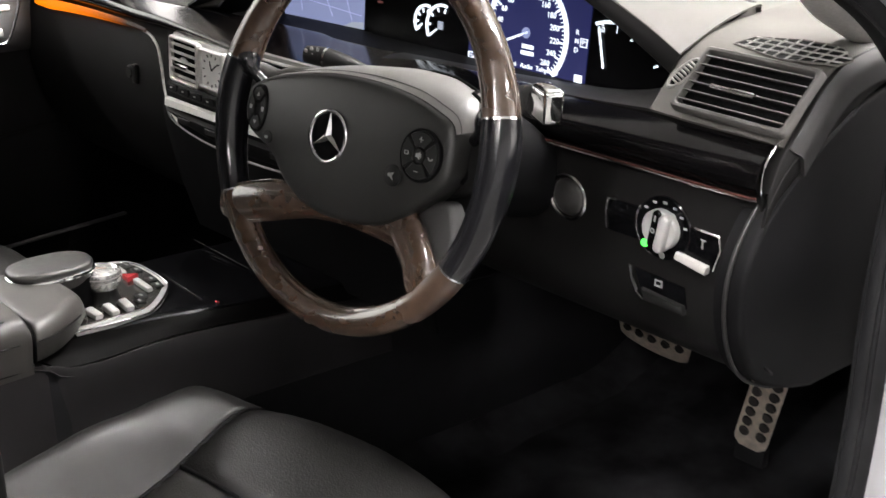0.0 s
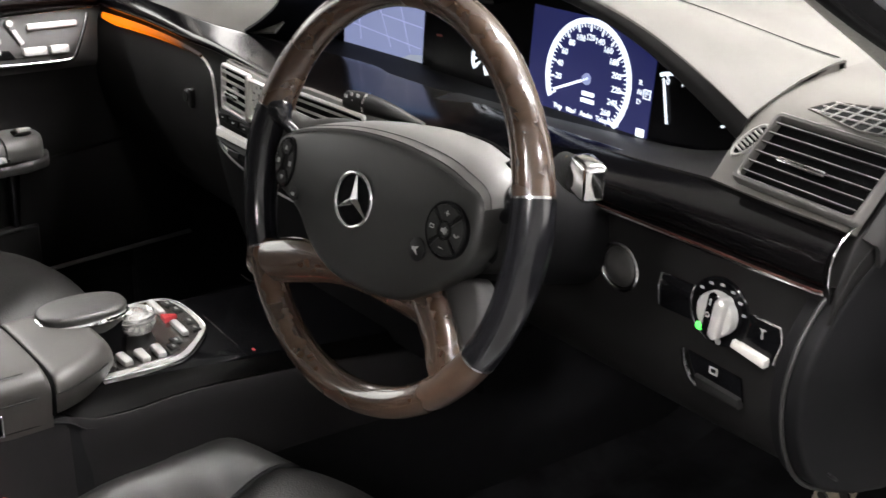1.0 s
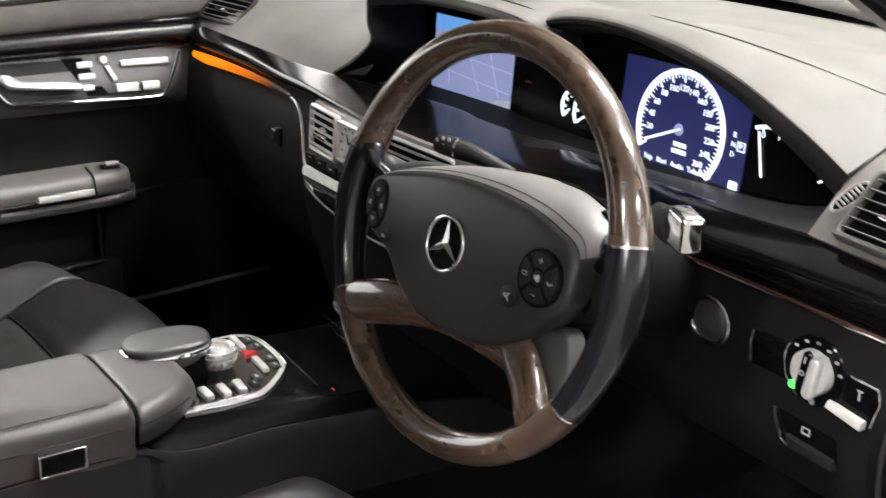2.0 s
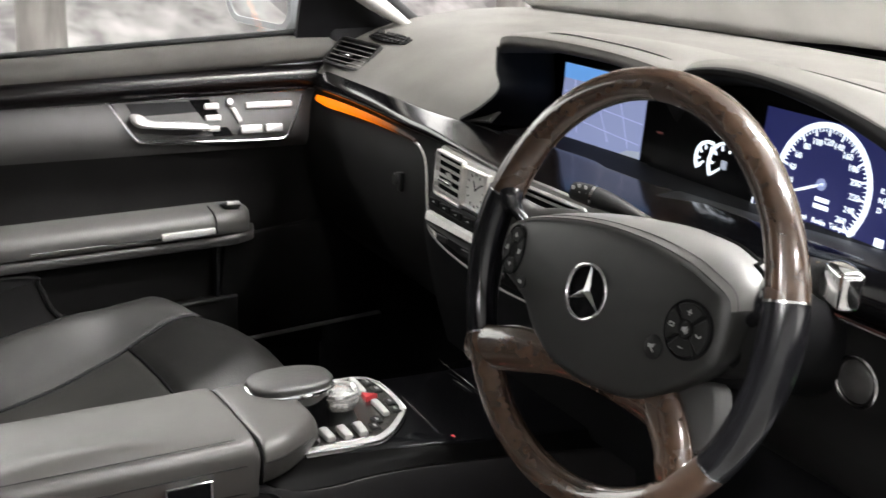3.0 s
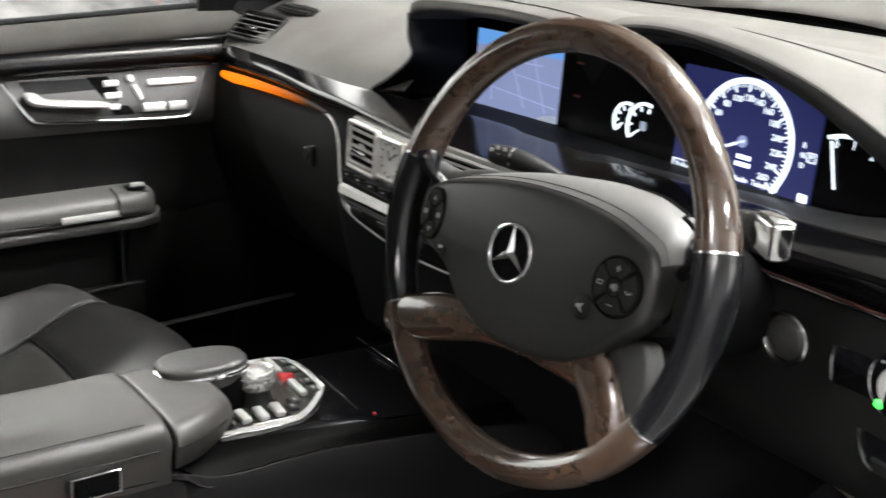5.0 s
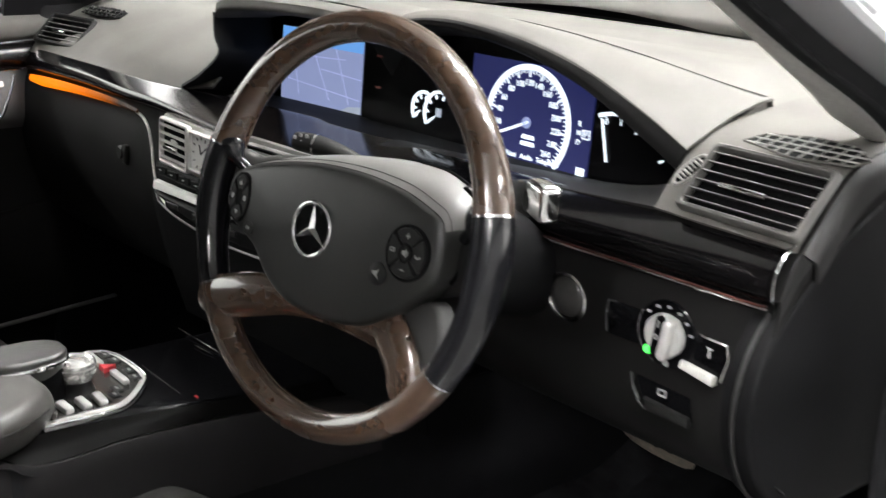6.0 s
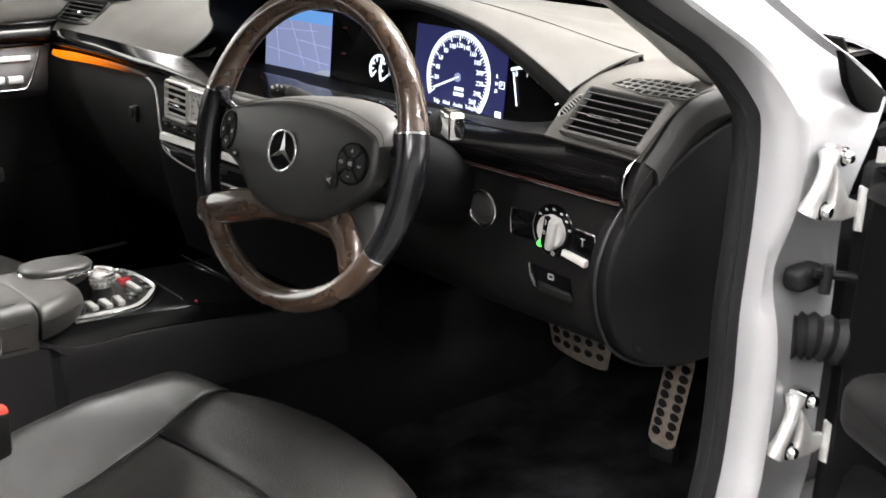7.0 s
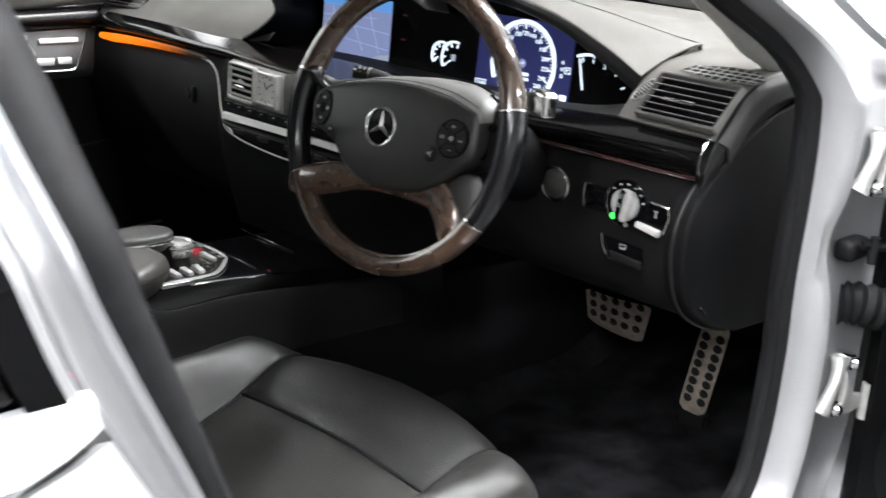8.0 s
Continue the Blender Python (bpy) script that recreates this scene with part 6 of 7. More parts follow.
    for y, xr, dz in ((-0.186, 0.086, 0.016), (-0.1845, 0.087, 0.005), (-0.180, 0.087, 0.001), (-0.165, 0.083, 0.0), (-0.145, 0.073, 0.0), (-0.125, 0.058, 0.0015), (-0.112, 0.046, 0.003), (-0.104, 0.038, 0.007), (-0.0985, 0.031, 0.016), (-0.0965, 0.027, 0.030), (-0.0975, 0.024, 0.046)):
        zt = 0.684 - dz
        f = max(0.0, zt - 0.634) / 0.05
        rows.append([(-0.086, y, 0.634), (-0.088, y, 0.634 + 0.034 * f), (-0.078, y, 0.634 + 0.047 * f), (-0.04, y, zt), (xr - 0.034, y, zt + 0.0005), (xr - 0.014, y, zt - 0.001 * f), (xr - 0.005, y, zt - 0.008 * f), (xr - 0.002, y, zt - 0.020 * f), (xr - 0.008, y, 0.634 + 0.014 * f), (xr - 0.018, y, 0.632)])
    cols = [spl([rw[j] for rw in rows], 4) for j in range(len(rows[0]))]
    rows = [spl([cc[i] for cc in cols], 4) for i in range(len(cols[0]))]
    part("front_pad", thick(grid(rows), 0.003), LIDLEATHER, co, "dark grey leather pad")
    part("pad_seam", tube(spl([(0.0857, -0.182, 0.664), (0.0815, -0.165, 0.664), (0.0715, -0.145, 0.664), (0.0568, -0.125, 0.662), (0.0445, -0.112, 0.660)], 5), 0.0009, 6), PLASTIC, co)
    part("lid_gap", tube(spl([(-0.085, -0.1885, 0.676), (-0.06, -0.1885, 0.6815), (0.0, -0.1885, 0.6830), (0.06, -0.1885, 0.6820), (0.082, -0.1885, 0.674), (0.0865, -0.1885, 0.660), (0.084, -0.1885, 0.640)], 5), 0.0026, 8), TRIMBLACK, co, "dark joint before the lid")
    part("deck_collar", box((-0.035, -0.150, 0.622), (0.100, 0.085, 0.040), 0.010, 3), GLOSS, co, "gloss black collar under the pad")
    # palm rest
    def oval(a, b, n=40, e=0.8):
        return [(a * math.copysign(abs(math.cos(q)) ** e, math.cos(q)), b * math.copysign(abs(math.sin(q)) ** e, math.sin(q))) for q in np.linspace(0, 2 * math.pi, n + 1)[:-1]]
    pm = Matrix.Translation((-0.048, -0.101, 0.6830)) @ Matrix.Rotation(radians(1), 4, "X") @ Matrix.Rotation(radians(-6), 4, "Z")
    rows = []
    for s, z in ((0.90, -0.016), (0.95, -0.004), (0.975, 0.001), (1.0, 0.005), (0.998, 0.0075), (0.96, 0.0098), (0.87, 0.0114), (0.65, 0.0128), (0.35, 0.0136), (0.06, 0.0138)):
        rows.append([pm @ Vector((x * s, y * s, z)) for x, y in oval(0.0335, 0.051)])
    bm = grid(rows, False, True)
    bm.verts.ensure_lookup_table()
    bm.faces.new([bm.verts[9 * 40 + j] for j in range(40)])
    pr = part("palm_rest", bm, PALMLEATHER, co, "oval dark grey leather palm rest")
    part("chrome_band", tube([pm @ Vector((x * 0.985, y * 0.985, -0.0005)) for x, y in oval(0.0335, 0.051)], 0.0031, 8, True), CHROME, pr, "chrome band")
    part("rest_base", prism(oval(0.030, 0.049), 0.004, pm @ Matrix.Translation((0, 0, -0.014)), 0, 2, 0.044), TRIMBLACK, pr, "black foot of the palm rest")
    # control plate: silver rim, smoked inset, keys in two rows
    pl = spl([(0.030, -0.112, 0), (0.0345, -0.070, 0), (0.0365, -0.036, 0), (0.034, -0.016, 0), (0.0166, 0.0085, 0), (-0.0148, 0.0375, 0), (-0.038, 0.0470, 0), (-0.082, 0.0510, 0), (-0.116, 0.0480, 0), (-0.134, 0.034, 0), (-0.139, 0.0, 0), (-0.137, -0.112, 0)], 5)
    poly = [(p[0], p[1]) for p in pl]
    pmn = Matrix.Translation((0, 0, 0.6275))
    cp = part("control_plate", prism(poly, 0.006, pmn, 0.002, 2), SILVER, co, "satin silver control plate with smoked inset")
    inner = [(-0.066 + (x + 0.066) * (0.88 if x > -0.066 else 0.95), -0.036 + (y + 0.036) * 0.93) for x, y in poly]
    part("plate_inset", prism(inner, 0.0072, pmn, 0.0006, 1), SMOKED, cp, "smoked grey inset")
    part("plate_edge", tube([(x, y, 0.6335) for x, y in poly], 0.0016, 8), CHROME, cp, "chrome plate edge")
    kz = Matrix.Translation((-0.037, -0.043, 0.643))
    kn = part("control_knob", lathe([(0.012, 0.006), (0.019, 0.0065), (0.0225, 0.009), (0.0250, 0.017), (0.0257, 0.026), (0.0245, 0.0300), (0.0215, 0.0312), (0.0190, 0.0302), (0.0180, 0.0288), (0.0165, 0.0302), (0.010, 0.0312), (0, 0.0316)], 44, kz), KNOBMETAL, co, "round silver control knob")
    part("knob_stem", lathe([(0.024, -0.010), (0.021, -0.004), (0.018, 0.008), (0, 0.008)], 28, kz), PLASTIC, kn)
    part("knob_groove", lathe([(0.0260, 0.0), (0.0260, 0.0010)], 40, kz @ Matrix.Translation((0, 0, 0.0245))), SILVERGREY, kn)
    for x, y, a in ((0.006, -0.0768, 6), (0.009, -0.0560, 3), (0.0085, -0.0352, -2)):
        rot = Matrix.Rotation(radians(a), 4, "Z") @ Matrix.Rotation(radians(7), 4, "Y")
        b = part("toggle", box((x, y, 0.6385), (0.025, 0.0115, 0.0085), 0.0028, 2, rot), SILVER, cp, "silver paddle toggle")
        part("toggle_slot", box((x - 0.001, y + 0.0085, 0.6352), (0.022, 0.0036, 0.0012), 0.0004, 1), TRIMBLACK, cp)
        part("toggle_mark", box((x - 0.018, y, 0.6350), (0.005, 0.004, 0.0008), 0, 1), MARK, b)
    part("key_bar", box((-0.104, 0.0155, 0.6382), (0.044, 0.0085, 0.0070), 0.0022, 2, Matrix.Rotation(radians(-4), 4, "Z")), SILVER, cp, "long silver key")
    part("key_bar", box((-0.0345, 0.0130, 0.6382), (0.041, 0.0085, 0.0070), 0.0022, 2, Matrix.Rotation(radians(-4), 4, "Z")), SILVER, cp, "long silver key")
    hz = prism([(-0.009, -0.006), (0.009, -0.006), (0.0, 0.012)], 0.0070, Matrix.Translation((-0.0695, 0.0140, 0.6345)) @ Matrix.Rotation(radians(-8), 4, "Z"), 0.0018, 2)
    part("warning_key", hz, REDM, cp, "red three-cornered hazard key")
    for x, y in ((-0.112, 0.034), (-0.090, 0.036), (-0.050, 0.034), (-0.028, 0.030), (-0.116, -0.004), (-0.090, -0.004), (-0.010, -0.004), (0.004, -0.014)):
        kb = part("key", box((x, y, 0.6355), (0.017, 0.012, 0.0030), 0.0010, 1, Matrix.Rotation(radians(-4), 4, "Z")), PLASTIC, cp)
        part("key_mark", box((x, y, 0.6374), (0.006, 0.003, 0.0006), 0, 1), MARK, kb)
    # bright joints on the deck
    for x, y, z, ln, a in ((-0.085, 0.167, 0.6255, 0.15, -2), (-0.072, 0.154, 0.6262, 0.042, 2), (-0.017, 0.058, 0.6296, 0.102, -4)):
        part("deck_line", box((x, y, z), (ln, 0.0012, 0.0012), 0.0004, 1, Matrix.Rotation(radians(a), 4, "Z")), SMOKED, co)
    part("red_mark", box((0.053, 0.066, 0.6285), (0.006, 0.003, 0.0012), 0.0003, 1), REDM, co)


centre_console()


# ---- seats ----
def car_seat(name, m, label):
    """A seat: local x across, y forward (0 at its front edge), z up from the cushion's base height."""
    st = thing(name, m, label, "car seat", "front seats")
    prof = [(-0.62, -0.066), (-0.46, -0.056), (-0.31, -0.030), (-0.20, 0.001), (-0.13, 0.025), (-0.07, 0.041), (-0.026, 0.038), (0.0, 0.015), (0.003, -0.06), (-0.012, -0.12)]
    PS = spl([(0, y, z) for y, z in prof], 9)
    BOL = spl([(b, 0, z) for b, z in ((0.0, 0.0), (0.14, 0.007), (0.34, 0.021), (0.58, 0.032), (0.80, 0.028), (0.95, 0.010), (1.03, -0.020), (1.06, -0.07), (1.04, -0.17))], 4)
    ns = len(PS)

    def place(i, side, k):
        """side 0: the middle, k from -1 to 1; side -1 or 1: the bolster, k an index outward."""
        y, z = PS[i][1], PS[i][2]
        t = i / (ns - 1)
        w = 0.295
        ub = float(np.interp(y, (-0.62, -0.30, -0.155, -0.03), (0.60, 0.61, 0.64, 0.68)))
        if side:
            b, dz = BOL[k][0], BOL[k][2]
            fade = float(np.mean([np.interp(y + q, (-0.62, -0.42, -0.30, -0.21, -0.14, -0.08, -0.02), (1.7, 2.35, 2.45, 1.85, 1.05, 0.52, 0.25)) for q in (-0.04, -0.02, 0.0, 0.02, 0.04)])) if t < 0.7 else 0.2
            u = side * (ub + (1 - ub) * b)
            z = z + (dz * fade if dz > 0 else dz)
        else:
            u = k * ub
            z = z + 0.004 * (1 - k * k) * (1 if y < -0.155 else 1.6)
        bow = -0.078 * u * u * max(0, min(1, (t - 0.25) / 0.45))
        wr = 0.0016 * noise.noise((u * 4, y * 16, 1.7)) + 0.0008 * noise.noise((u * 11, y * 40, 5.1))
        return np.array([u * w, y + bow, z + wr])

    def patch(i0, i1, side, nm, lab, edges):
        ks = np.linspace(-1, 1, 31) if not side else list(range(len(BOL)))
        rows = []
        for i in range(i0, i1 + 1):
            r = []
            for c, k in enumerate(ks):
                p = place(i, side, k)
                near = []
                if "a" in edges:
                    near.append(i - i0)
                if "b" in edges:
                    near.append(i1 - i)
                if not side:
                    near += [c, len(ks) - 1 - c]
                else:
                    near.append(c)
                n_ = min(near)
                p[2] -= (0.0055, 0.0018, 0.0004)[n_] if n_ < 3 else 0.0
                r.append(p)
            rows.append(r)
        part(nm, grid(rows), LEATHER if side else CUSHION if nm == "cushion" else PERF, st, lab, local=True)

    it = min(range(ns), key=lambda i: abs(PS[i][1] + 0.165))
    patch(0, ns - 1, -1, "side_bolster", "smooth black leather bolster", "")
    patch(0, ns - 1, 1, "side_bolster", "smooth black leather bolster", "")
    patch(0, it, 0, "cushion", "perforated black leather seat cushion", "b")
    patch(it, ns - 1, 0, "thigh_support", "black leather thigh support", "a")
    # stitched joints between the panels
    for sd in (-1, 1):
        line = [place(i, 0, sd) - np.array((0, 0, 0.0035)) for i in range(0, ns - 4)]
        part("seam", tube(line, 0.0026, 6), RECESS, st, "dark stitched joint", local=True)
    line = [place(it, 0, k) - np.array((0, 0, 0.0035)) for k in np.linspace(-1, 1, 31)]
    part("seam", tube(line, 0.0026, 6), RECESS, st, "dark stitched joint", local=True)
    # base and backrest
    part("seat_base", box((0, -0.28, -0.115), (0.50, 0.46, 0.13), 0.02), PLASTIC, st, local=True)
    rows = []
    for t in np.linspace(0, 1, 16):
        y, z = -0.57 - 0.24 * t, 0.0 + 0.62 * t
        w = 0.285 - 0.05 * t * t
        r = []
        for q in np.linspace(0, 2 * math.pi, 33)[:-1]:
            cxx, s = math.cos(q), math.sin(q)
            side = 0.045 * max(0, abs(cxx) - 0.62) / 0.38
            r.append((w * math.copysign(abs(cxx) ** 0.75, cxx), y - 0.06 + (0.055 * math.copysign(abs(s) ** 0.7, s)) + (side if s > 0 else 0), z))
        rows.append(r)
    bm = grid(rows, False, True)
    bm.verts.ensure_lookup_table()
    bm.faces.new([bm.verts[15 * 32 + j] for j in range(32)])
    part("backrest", bm, LEATHER, st, "black leather backrest", local=True)
    part("headrest", box((0, -0.87, 0.735), (0.27, 0.10, 0.17), 0.045, 4), LEATHER, st, local=True)
    for x in (-0.06, 0.06):
        part("headrest_post", tube([(x, -0.85, 0.58), (x, -0.87, 0.68)], 0.007, 10), CHROME, st, local=True)
    return st


car_seat("driver_seat", Matrix.Translation((0.350, 0.110, 0.487)), "black leather driver seat with stitched panels")
car_seat("passenger_seat", Matrix.Translation((-0.405, 0.030, 0.532)) @ Matrix.Rotation(radians(3.5), 4, "X"), "black leather passenger seat with stitched panels")


def seat_belt_buckle():
    bk = thing("seat_belt_buckle", (0.105, -0.28, 0.48), "black seat belt buckle with red button", "buckle")
    part("buckle_body", box((0.108, -0.283, 0.527), (0.026, 0.066, 0.085), 0.006, 3), PLASTIC, bk)
    part("release_button", box((0.110, -0.279, 0.566), (0.020, 0.054, 0.016), 0.003, 2), mat("red_button", (0.8, 0.08, 0.05), 0.4, vary=0.05), bk, "bright red release button")
    part("buckle_stalk", box((0.108, -0.30, 0.45), (0.014, 0.03, 0.12), 0.004), RUBBER, bk)


seat_belt_buckle()


# ---- passenger door ----
def passenger_door():
    dr = thing("passenger_door", (-0.80, -0.2, 0.40), "closed passenger door lined in black leather and wood", "car door")

    def sweep(nm, prof, material, lab="", y0=-1.0, y1=0.46, t=0.004, rise=0.012):
        secs = []
        for y in np.linspace(y0, y1, 7):
            secs.append([(x + 0.02 * max(0, y - 0.15), y, z + rise * y) for x, z in prof])
        return part(nm, loft(secs, 4, 4, t), material, dr, lab)

    sweep("upper_lining", [(-0.825, 0.975), (-0.800, 0.974), (-0.786, 0.966), (-0.780, 0.952), (-0.783, 0.936), (-0.792, 0.928)], DASH, "dark grey leather door top", rise=0.060)
    sweep("wood_trim", [(-0.795, 0.934), (-0.782, 0.930), (-0.771, 0.920), (-0.767, 0.908), (-0.772, 0.896), (-0.786, 0.889)], DOORWOOD, "dark lacquered wood strip", rise=0.028)
    sweep("trim_edge", [(-0.786, 0.8905), (-0.7815, 0.8885), (-0.783, 0.8865), (-0.788, 0.886)], CHROME, "thin chrome strip", rise=0.028, t=0.002, y1=0.24)
    # Upper panel paler, lining below darker: shade low on the door put in colour
    sweep("upper_panel", [(-0.790, 0.894), (-0.781, 0.868), (-0.7725, 0.845), (-0.7695, 0.828), (-0.773, 0.811), (-0.784, 0.796)], DOORPANEL, "black leather upper door lining, left paler as if lit", rise=0.0)
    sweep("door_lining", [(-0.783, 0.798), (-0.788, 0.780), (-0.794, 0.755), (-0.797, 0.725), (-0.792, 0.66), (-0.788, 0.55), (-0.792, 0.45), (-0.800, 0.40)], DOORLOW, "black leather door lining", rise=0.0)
    part("door_skin", box((-0.85, -0.28, 0.66), (0.05, 1.45, 0.58), 0.02), PAINT, dr, "silver painted door skin")
    # armrest with chrome strip
    secs = []
    for y, k, dz in ((-0.95, 1.0, 0.0), (-0.6, 1.0, 0.0), (-0.3, 1.0, 0.0), (-0.05, 1.0, 0.0), (0.05, 0.97, 0.0), (0.09, 0.85, -0.002), (0.115, 0.6, -0.008), (0.125, 0.25, -0.016)):
        secs.append([(-0.785 + 0.062 * k * f, y, z + dz - 0.005 - 0.021 * (0.05 - y)) for f, z in ((0.0, 0.706), (0.45, 0.705), (0.85, 0.699), (1.0, 0.688), (1.0, 0.676), (0.94, 0.665), (0.80, 0.660), (0.0, 0.657))])
    part("armrest", loft(secs, 5, 4, 0.003), ARMREST, dr, "padded black leather armrest")
    secs = [[(-0.785 + 0.052 * k * f, y, z - 0.005 - 0.021 * (0.05 - y)) for f, z in ((0.0, 0.660), (0.8, 0.659), (1.0, 0.654), (1.0, 0.645), (0.85, 0.637), (0.0, 0.632))] for y, k in ((-0.95, 1.0), (-0.4, 1.0), (0.04, 1.0), (0.095, 0.9), (0.125, 0.6), (0.135, 0.2))]
    part("armrest_base", loft(secs, 4, 4, 0.003), DOORPANEL, dr, "black moulded lip below the armrest")
    part("armrest_joint", tube(spl([(-0.760, 0.045, 0.7012), (-0.733, 0.046, 0.696), (-0.7225, 0.047, 0.686), (-0.724, 0.048, 0.664)], 5), 0.0016, 6), RECESS, dr)
    part("chrome_strip", box((-0.7275, -0.105, 0.6615), (0.008, 0.315, 0.0065), 0.002, 2, Matrix.Rotation(radians(1.0), 4, "X")), CHROME, dr, "bright chrome armrest strip")
    part("pull_handle", box((-0.7225, -0.002, 0.667), (0.010, 0.095, 0.012), 0.003, 2, Matrix.Rotation(radians(1.5), 4, "X")), DOORSILVER, dr, "silver pull handle")
    ws = part("window_switch", box((-0.752, 0.084, 0.702), (0.020, 0.030, 0.006), 0.002), PLASTIC, dr, "window switch with chrome tab")
    part("switch_tab", box((-0.748, 0.086, 0.7075), (0.013, 0.024, 0.006), 0.0018, 2), DOORSILVER, ws)
    # lower storage pocket
    m = frame_m((-0.782, 0, 0), (0, 1, 0), (0, 0, 1))
    pocket = spl([(-0.95, 0.625, 0), (-0.5, 0.620, 0), (-0.27, 0.612, 0), (-0.245, 0.595, 0), (-0.225, 0.55, 0), (-0.19, 0.525, 0), (-0.10, 0.522, 0), (0.07, 0.530, 0)], 4)
    part("pocket_lip", tube([(-0.757, p[0], p[1]) for p in pocket], 0.004, 8), PLASTIC, dr, "rim of the door pocket")
    poly = [(p[0], p[1]) for p in pocket] + [(0.10, 0.53), (0.10, 0.43), (-0.95, 0.43)]
    # pocket and lower panel are darkened for shade as well
    part("door_pocket", prism(poly, 0.024, m, 0.006), LOWER, dr, "black moulded door pocket")
    part("lower_panel", prism([(0.07, 0.535), (0.08, 0.635), (0.30, 0.66), (0.40, 0.60), (0.40, 0.45), (0.1, 0.43)], 0.012, m, 0.005), DOORLOW, dr)
    part("pocket_divider", box((-0.770, 0.063, 0.58), (0.02, 0.008, 0.10), 0.003), RECESS, dr)
    part("scuff_plate", box((-0.742, 0.20, 0.455), (0.012, 0.36, 0.005), 0.002, 2, Matrix.Rotation(radians(3), 4, "X")), PLATE, dr, "dull black door sill strip")
    # handle recess with its bezel and seat keys
    hm = frame_m((-0.7680 + 0.2790 * 0.82, 0, 0.82 - 0.82 * 0.960), (0, 1, 0), (-0.28, 0, 0.963))
    path = spl([(-0.112, 0.884, 0.004), (-0.100, 0.862, 0.006), (-0.078, 0.828, 0.008), (-0.060, 0.819, 0.008), (0.0, 0.815, 0.008), (0.10, 0.811, 0.008), (0.170, 0.810, 0.008), (0.190, 0.815, 0.008), (0.205, 0.838, 0.008), (0.222, 0.870, 0.006), (0.228, 0.886, 0.004)], 4)
    hs = part("handle_bezel", tube([hm @ Vector(p) for p in path], 0.0032, 8), CHROME, dr, "chrome bezel round handle and seat keys")
    plate = [(p[0], p[1]) for p in path] + [(0.228, 0.890), (-0.112, 0.890)]
    part("handle_plate", prism(plate, 0.004, hm), PLASTIC, hs, "black recessed plate")
    part("handle_cup", prism([(-0.086, 0.884), (-0.060, 0.832), (0.030, 0.826), (0.036, 0.884)], 0.0055, hm), RECESS, hs)
    lv = tube([hm @ Vector(p) for p in spl([(-0.082, 0.864, 0.012), (-0.066, 0.852, 0.017), (-0.045, 0.846, 0.020), (0.0, 0.842, 0.020), (0.045, 0.838, 0.016)], 5)],
              [0.006, 0.011, 0.015, 0.017, 0.0175, 0.017, 0.0155, 0.0135, 0.012, 0.0112, 0.011, 0.011, 0.011, 0.011, 0.011, 0.011, 0.011, 0.0105, 0.0105, 0.010, 0.008], 12, flat=0.6)
    part("door_lever", lv, DOORSILVER, hs, "bright silver door lever")
    part("key_plate", prism([(0.022, 0.886), (0.056, 0.886), (0.094, 0.822), (0.060, 0.822)], 0.0068, hm, 0.001, 1), TRIMBLACK, hs, "slanted black key plate")
    for a, b, c, d in ((0.046, 0.868, 0.072, 0.879), (0.046, 0.848, 0.074, 0.859), (0.050, 0.830, 0.070, 0.840)):
        part("seat_key", prism(rect(a, b, c, d, 0.003), 0.011, hm, 0.002), DOORSILVER, hs, "small silver key")
    part("seat_key", prism([(0.092, 0.868), (0.100, 0.870), (0.112, 0.846), (0.104, 0.842)], 0.012, hm, 0.002), DOORSILVER, hs, "silver seat back key")
    part("seat_key", lathe([(0, 0.013), (0.006, 0.012), (0.007, 0.006)], 14, hm @ Matrix.Translation((0.092, 0.880, 0))), DOORSILVER, hs, "round silver key")
    part("seat_key", prism(rect(0.120, 0.866, 0.206, 0.877, 0.003), 0.012, hm, 0.002), DOORSILVER, hs, "long silver key")
    for a, b in ((0.106, 0.146), (0.152, 0.184)):
        part("seat_key", prism(rect(a, 0.823, b, 0.838, 0.004), 0.014, hm, 0.003), DOORSILVER, hs, "silver seat cushion key")
    # window, its frame, black mirror corner
    rows = [[(-0.815 + 0.42 * max(0, z - 1.0), y, z + 0.060 * y) for y in (-1.0, -0.5, 0.0, 0.235)] for z in (0.965, 1.05, 1.2, 1.33)]
    gp = part("pane", thick(grid(rows), 0.004), CLEAR, dr, "clear side window")
    gp.visible_shadow = False
    part("belt_seal", tube([(-0.812, y, 0.978 + 0.060 * y) for y in (-1.0, -0.4, 0.1, 0.26)], 0.006, 8), RUBBER, dr, "black window seal")
    sail = [[(-0.805 + 0.40 * max(0, z - 1.0) + (0.008 if k else 0.0), y, z) for y, z in pts] for k, pts in enumerate((((0.222, 0.98), (0.222, 1.04), (0.222, 1.10), (0.222, 1.15)), ((0.30, 0.985), (0.29, 1.04), (0.27, 1.09), (0.235, 1.145)), ((0.44, 0.99), (0.37, 1.03), (0.30, 1.09), (0.24, 1.148))))]
    part("mirror_corner", thick(grid(sail), 0.012), RECESS, dr, "matt black corner panel")
    part("window_frame", tube(spl([(-0.795, 0.46, 1.0), (-0.755, 0.28, 1.115), (-0.70, 0.05, 1.245), (-0.655, -0.2, 1.335), (-0.63, -0.5, 1.365), (-0.64, -1.0, 1.35)], 5), 0.020, 10), RUBBER, dr, "black window frame")


passenger_door()


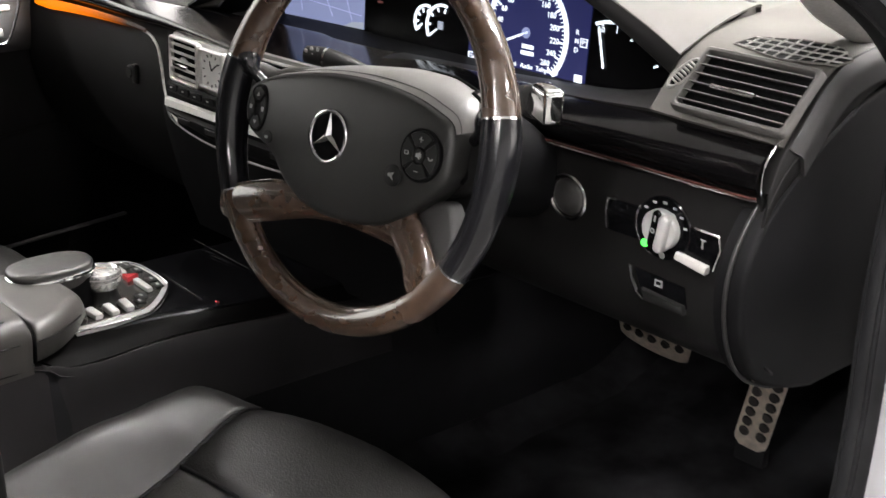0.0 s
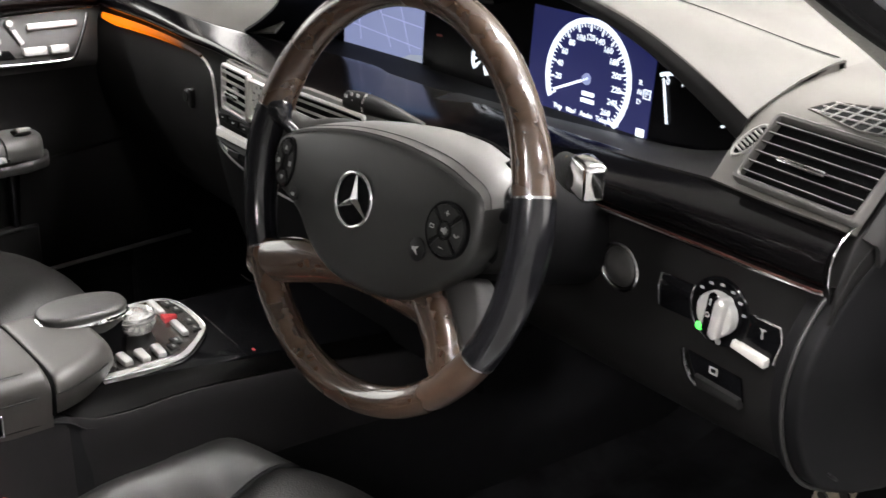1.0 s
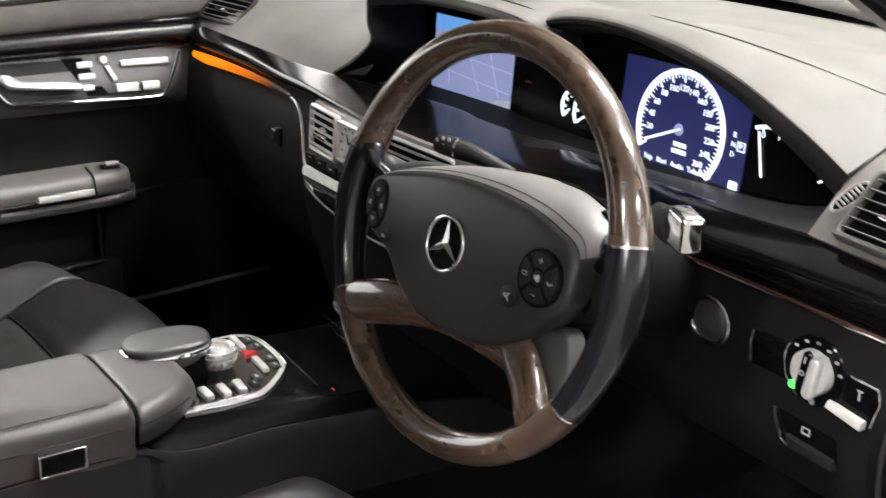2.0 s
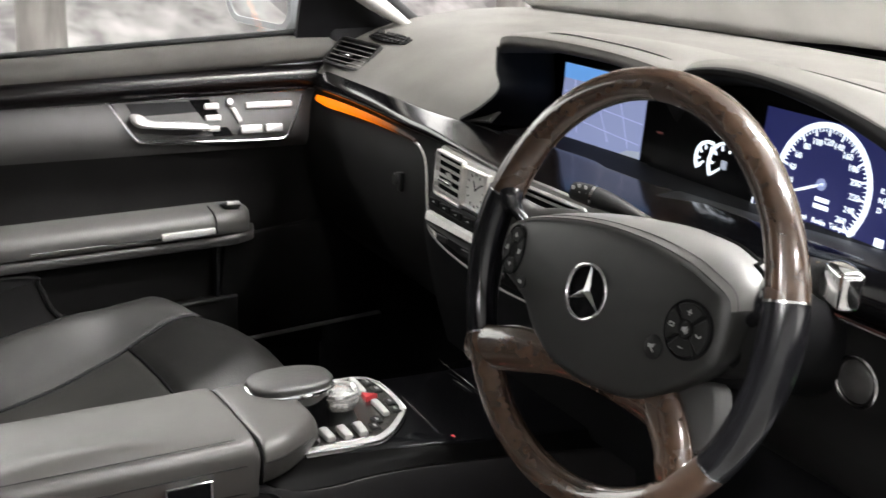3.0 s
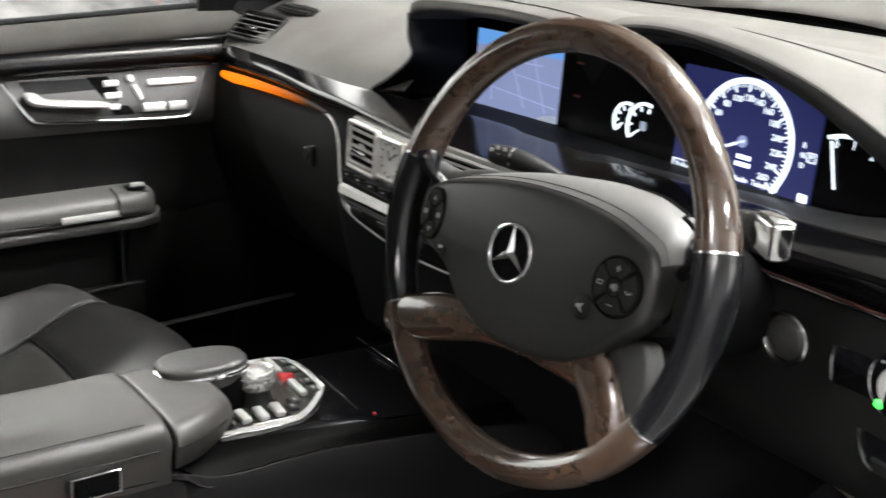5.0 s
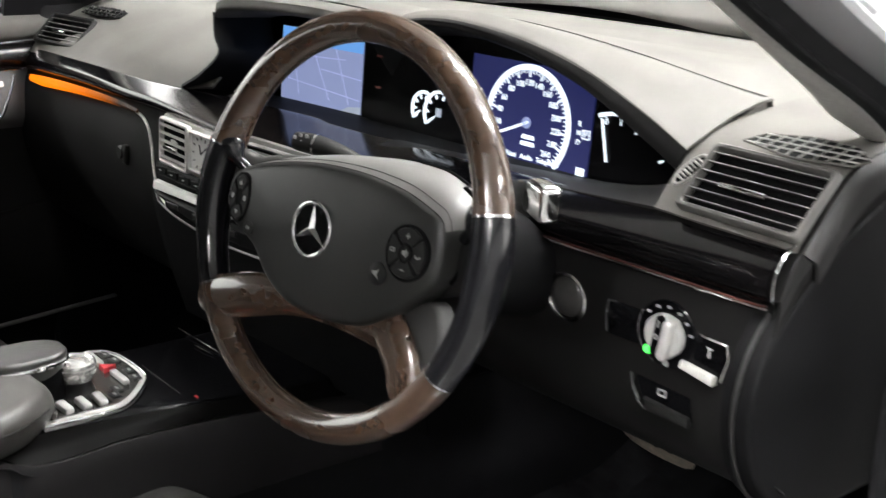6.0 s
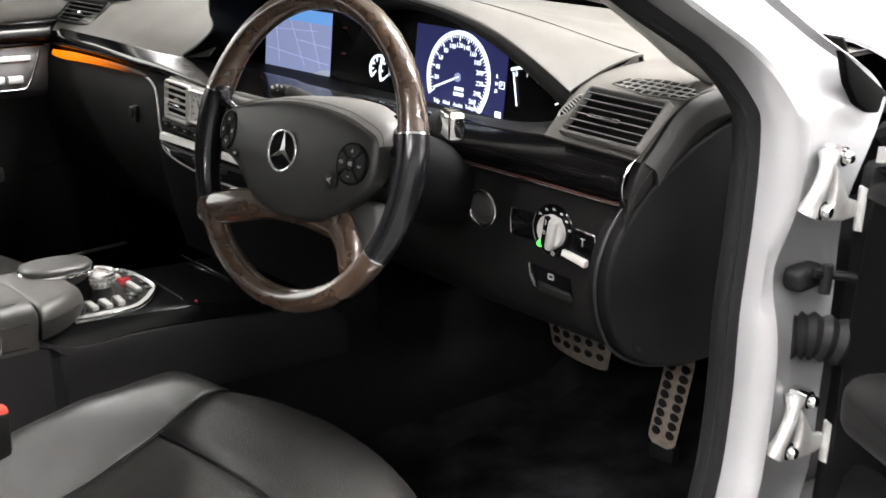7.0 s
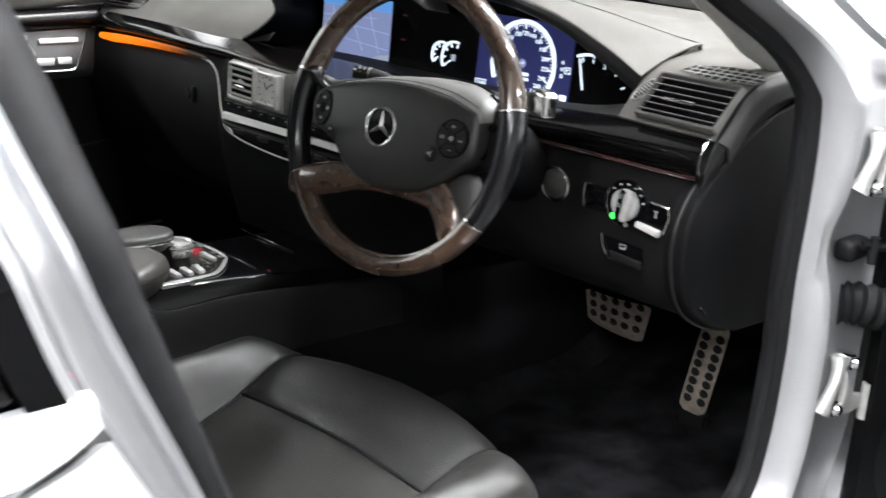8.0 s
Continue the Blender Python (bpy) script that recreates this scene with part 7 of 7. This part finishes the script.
def wing_mirror():
    wm = thing("wing_mirror", (-0.99, 0.21, 1.0), "silver outside mirror with clear glass", "mirror")
    m = frame_m((-1.06, 0.255, 1.047), (1, 0.18, 0), (0, -0.05, 1))
    rows = []
    P = rect(-0.12, -0.075, 0.12, 0.075, 0.045, 6)
    for s, z in ((1.0, 0.0), (1.03, -0.01), (1.03, -0.04), (0.95, -0.075), (0.75, -0.10), (0.4, -0.115), (0.05, -0.12)):
        rows.append([m @ Vector((x * s, y * s, z)) for x, y in P])
    part("housing", grid(rows, False, True), PAINTDIM, wm, "silver painted housing")
    part("glass_rim", ring(rect(-0.12, -0.075, 0.12, 0.075, 0.045, 6), rect(-0.108, -0.063, 0.108, 0.063, 0.036, 6), 0.004, m), PAINTDIM, wm)
    part("mirror_glass", prism(rect(-0.110, -0.065, 0.110, 0.065, 0.038, 6), 0.002, m, 0, 2, 0.004), MIRROR, wm, "clear mirror glass")
    part("mirror_foot", tube([(-0.88, 0.30, 0.985), (-0.84, 0.30, 0.99), (-0.80, 0.30, 1.0)], 0.022, 10), GLOSS, wm)


wing_mirror()


# ---- pedals ----
def pedals():
    def plate(tl, tr, bl, br, bow, soft):
        """Point and frame on a four-cornered, slightly bowed plate."""
        tl, tr, bl, br = map(Vector, (tl, tr, bl, br))

        def at(u, v, h=0.0):
            end = max(0.0, abs(2 * v - 1) - 0.80) / 0.20
            u = 0.5 + (u - 0.5) * (1 - soft * (1 - math.sqrt(max(0.0, 1 - end * end))))
            p = (bl * (1 - u) + br * u) * (1 - v) + (tl * (1 - u) + tr * u) * v
            n = ((tr - tl) + (br - bl)).cross((tl - bl) + (tr - br)).normalized()
            return p + n * (h + bow * (1 - (2 * u - 1) ** 2)), n, ((tr - tl) + (br - bl)).normalized()
        return at

    def build(ob, at, studs_x, studs_y, r, inset, low=0.0):
        rows = [[at(u, v)[0] for u in np.linspace(0, 1, 15)] for v in np.linspace(0, 1, 25)]
        g = grid(rows)
        bmesh.ops.solidify(g, geom=g.faces[:], thickness=0.005)
        part("pedal_plate", g, STEEL, ob, "brushed steel plate")
        for i in range(studs_x):
            for j in range(studs_y):
                u, v = inset + (1 - 2 * inset) * i / (studs_x - 1), low + inset * 0.6 + (1 - low - 1.2 * inset) * j / (studs_y - 1)
                p, n, ax = at(u, v, 0.0005)
                part("rubber_stud", lathe([(0, 0.003), (r * 0.85, 0.0025), (r, -0.001)], 12, frame_m(p, ax, n.cross(ax))), HOLE, ob)

    bp = thing("brake_pedal", (0.316, 0.66, 0.50), "steel brake pedal with rubber studs", "pedal")
    build(bp, plate((0.262, 0.62, 0.546), (0.406, 0.62, 0.552), (0.250, 0.655, 0.474), (0.372, 0.655, 0.464), 0.006, 0.22), 5, 3, 0.0078, 0.14, 0.24)
    part("pedal_arm", box((0.314, 0.69, 0.64), (0.014, 0.03, 0.28), 0.004, 2, Matrix.Rotation(radians(-12), 4, "X")), RECESS, bp)
    ap = thing("accelerator_pedal", (0.50, 0.68, 0.33), "tall steel accelerator pedal with rubber studs", "pedal")
    build(ap, plate((0.494, 0.645, 0.548), (0.548, 0.645, 0.552), (0.441, 0.688, 0.357), (0.496, 0.688, 0.354), 0.001, 0.45), 2, 8, 0.0086, 0.25)
    part("pedal_foot", box((0.466, 0.705, 0.338), (0.050, 0.020, 0.030), 0.005), RUBBER, ap)


pedals()
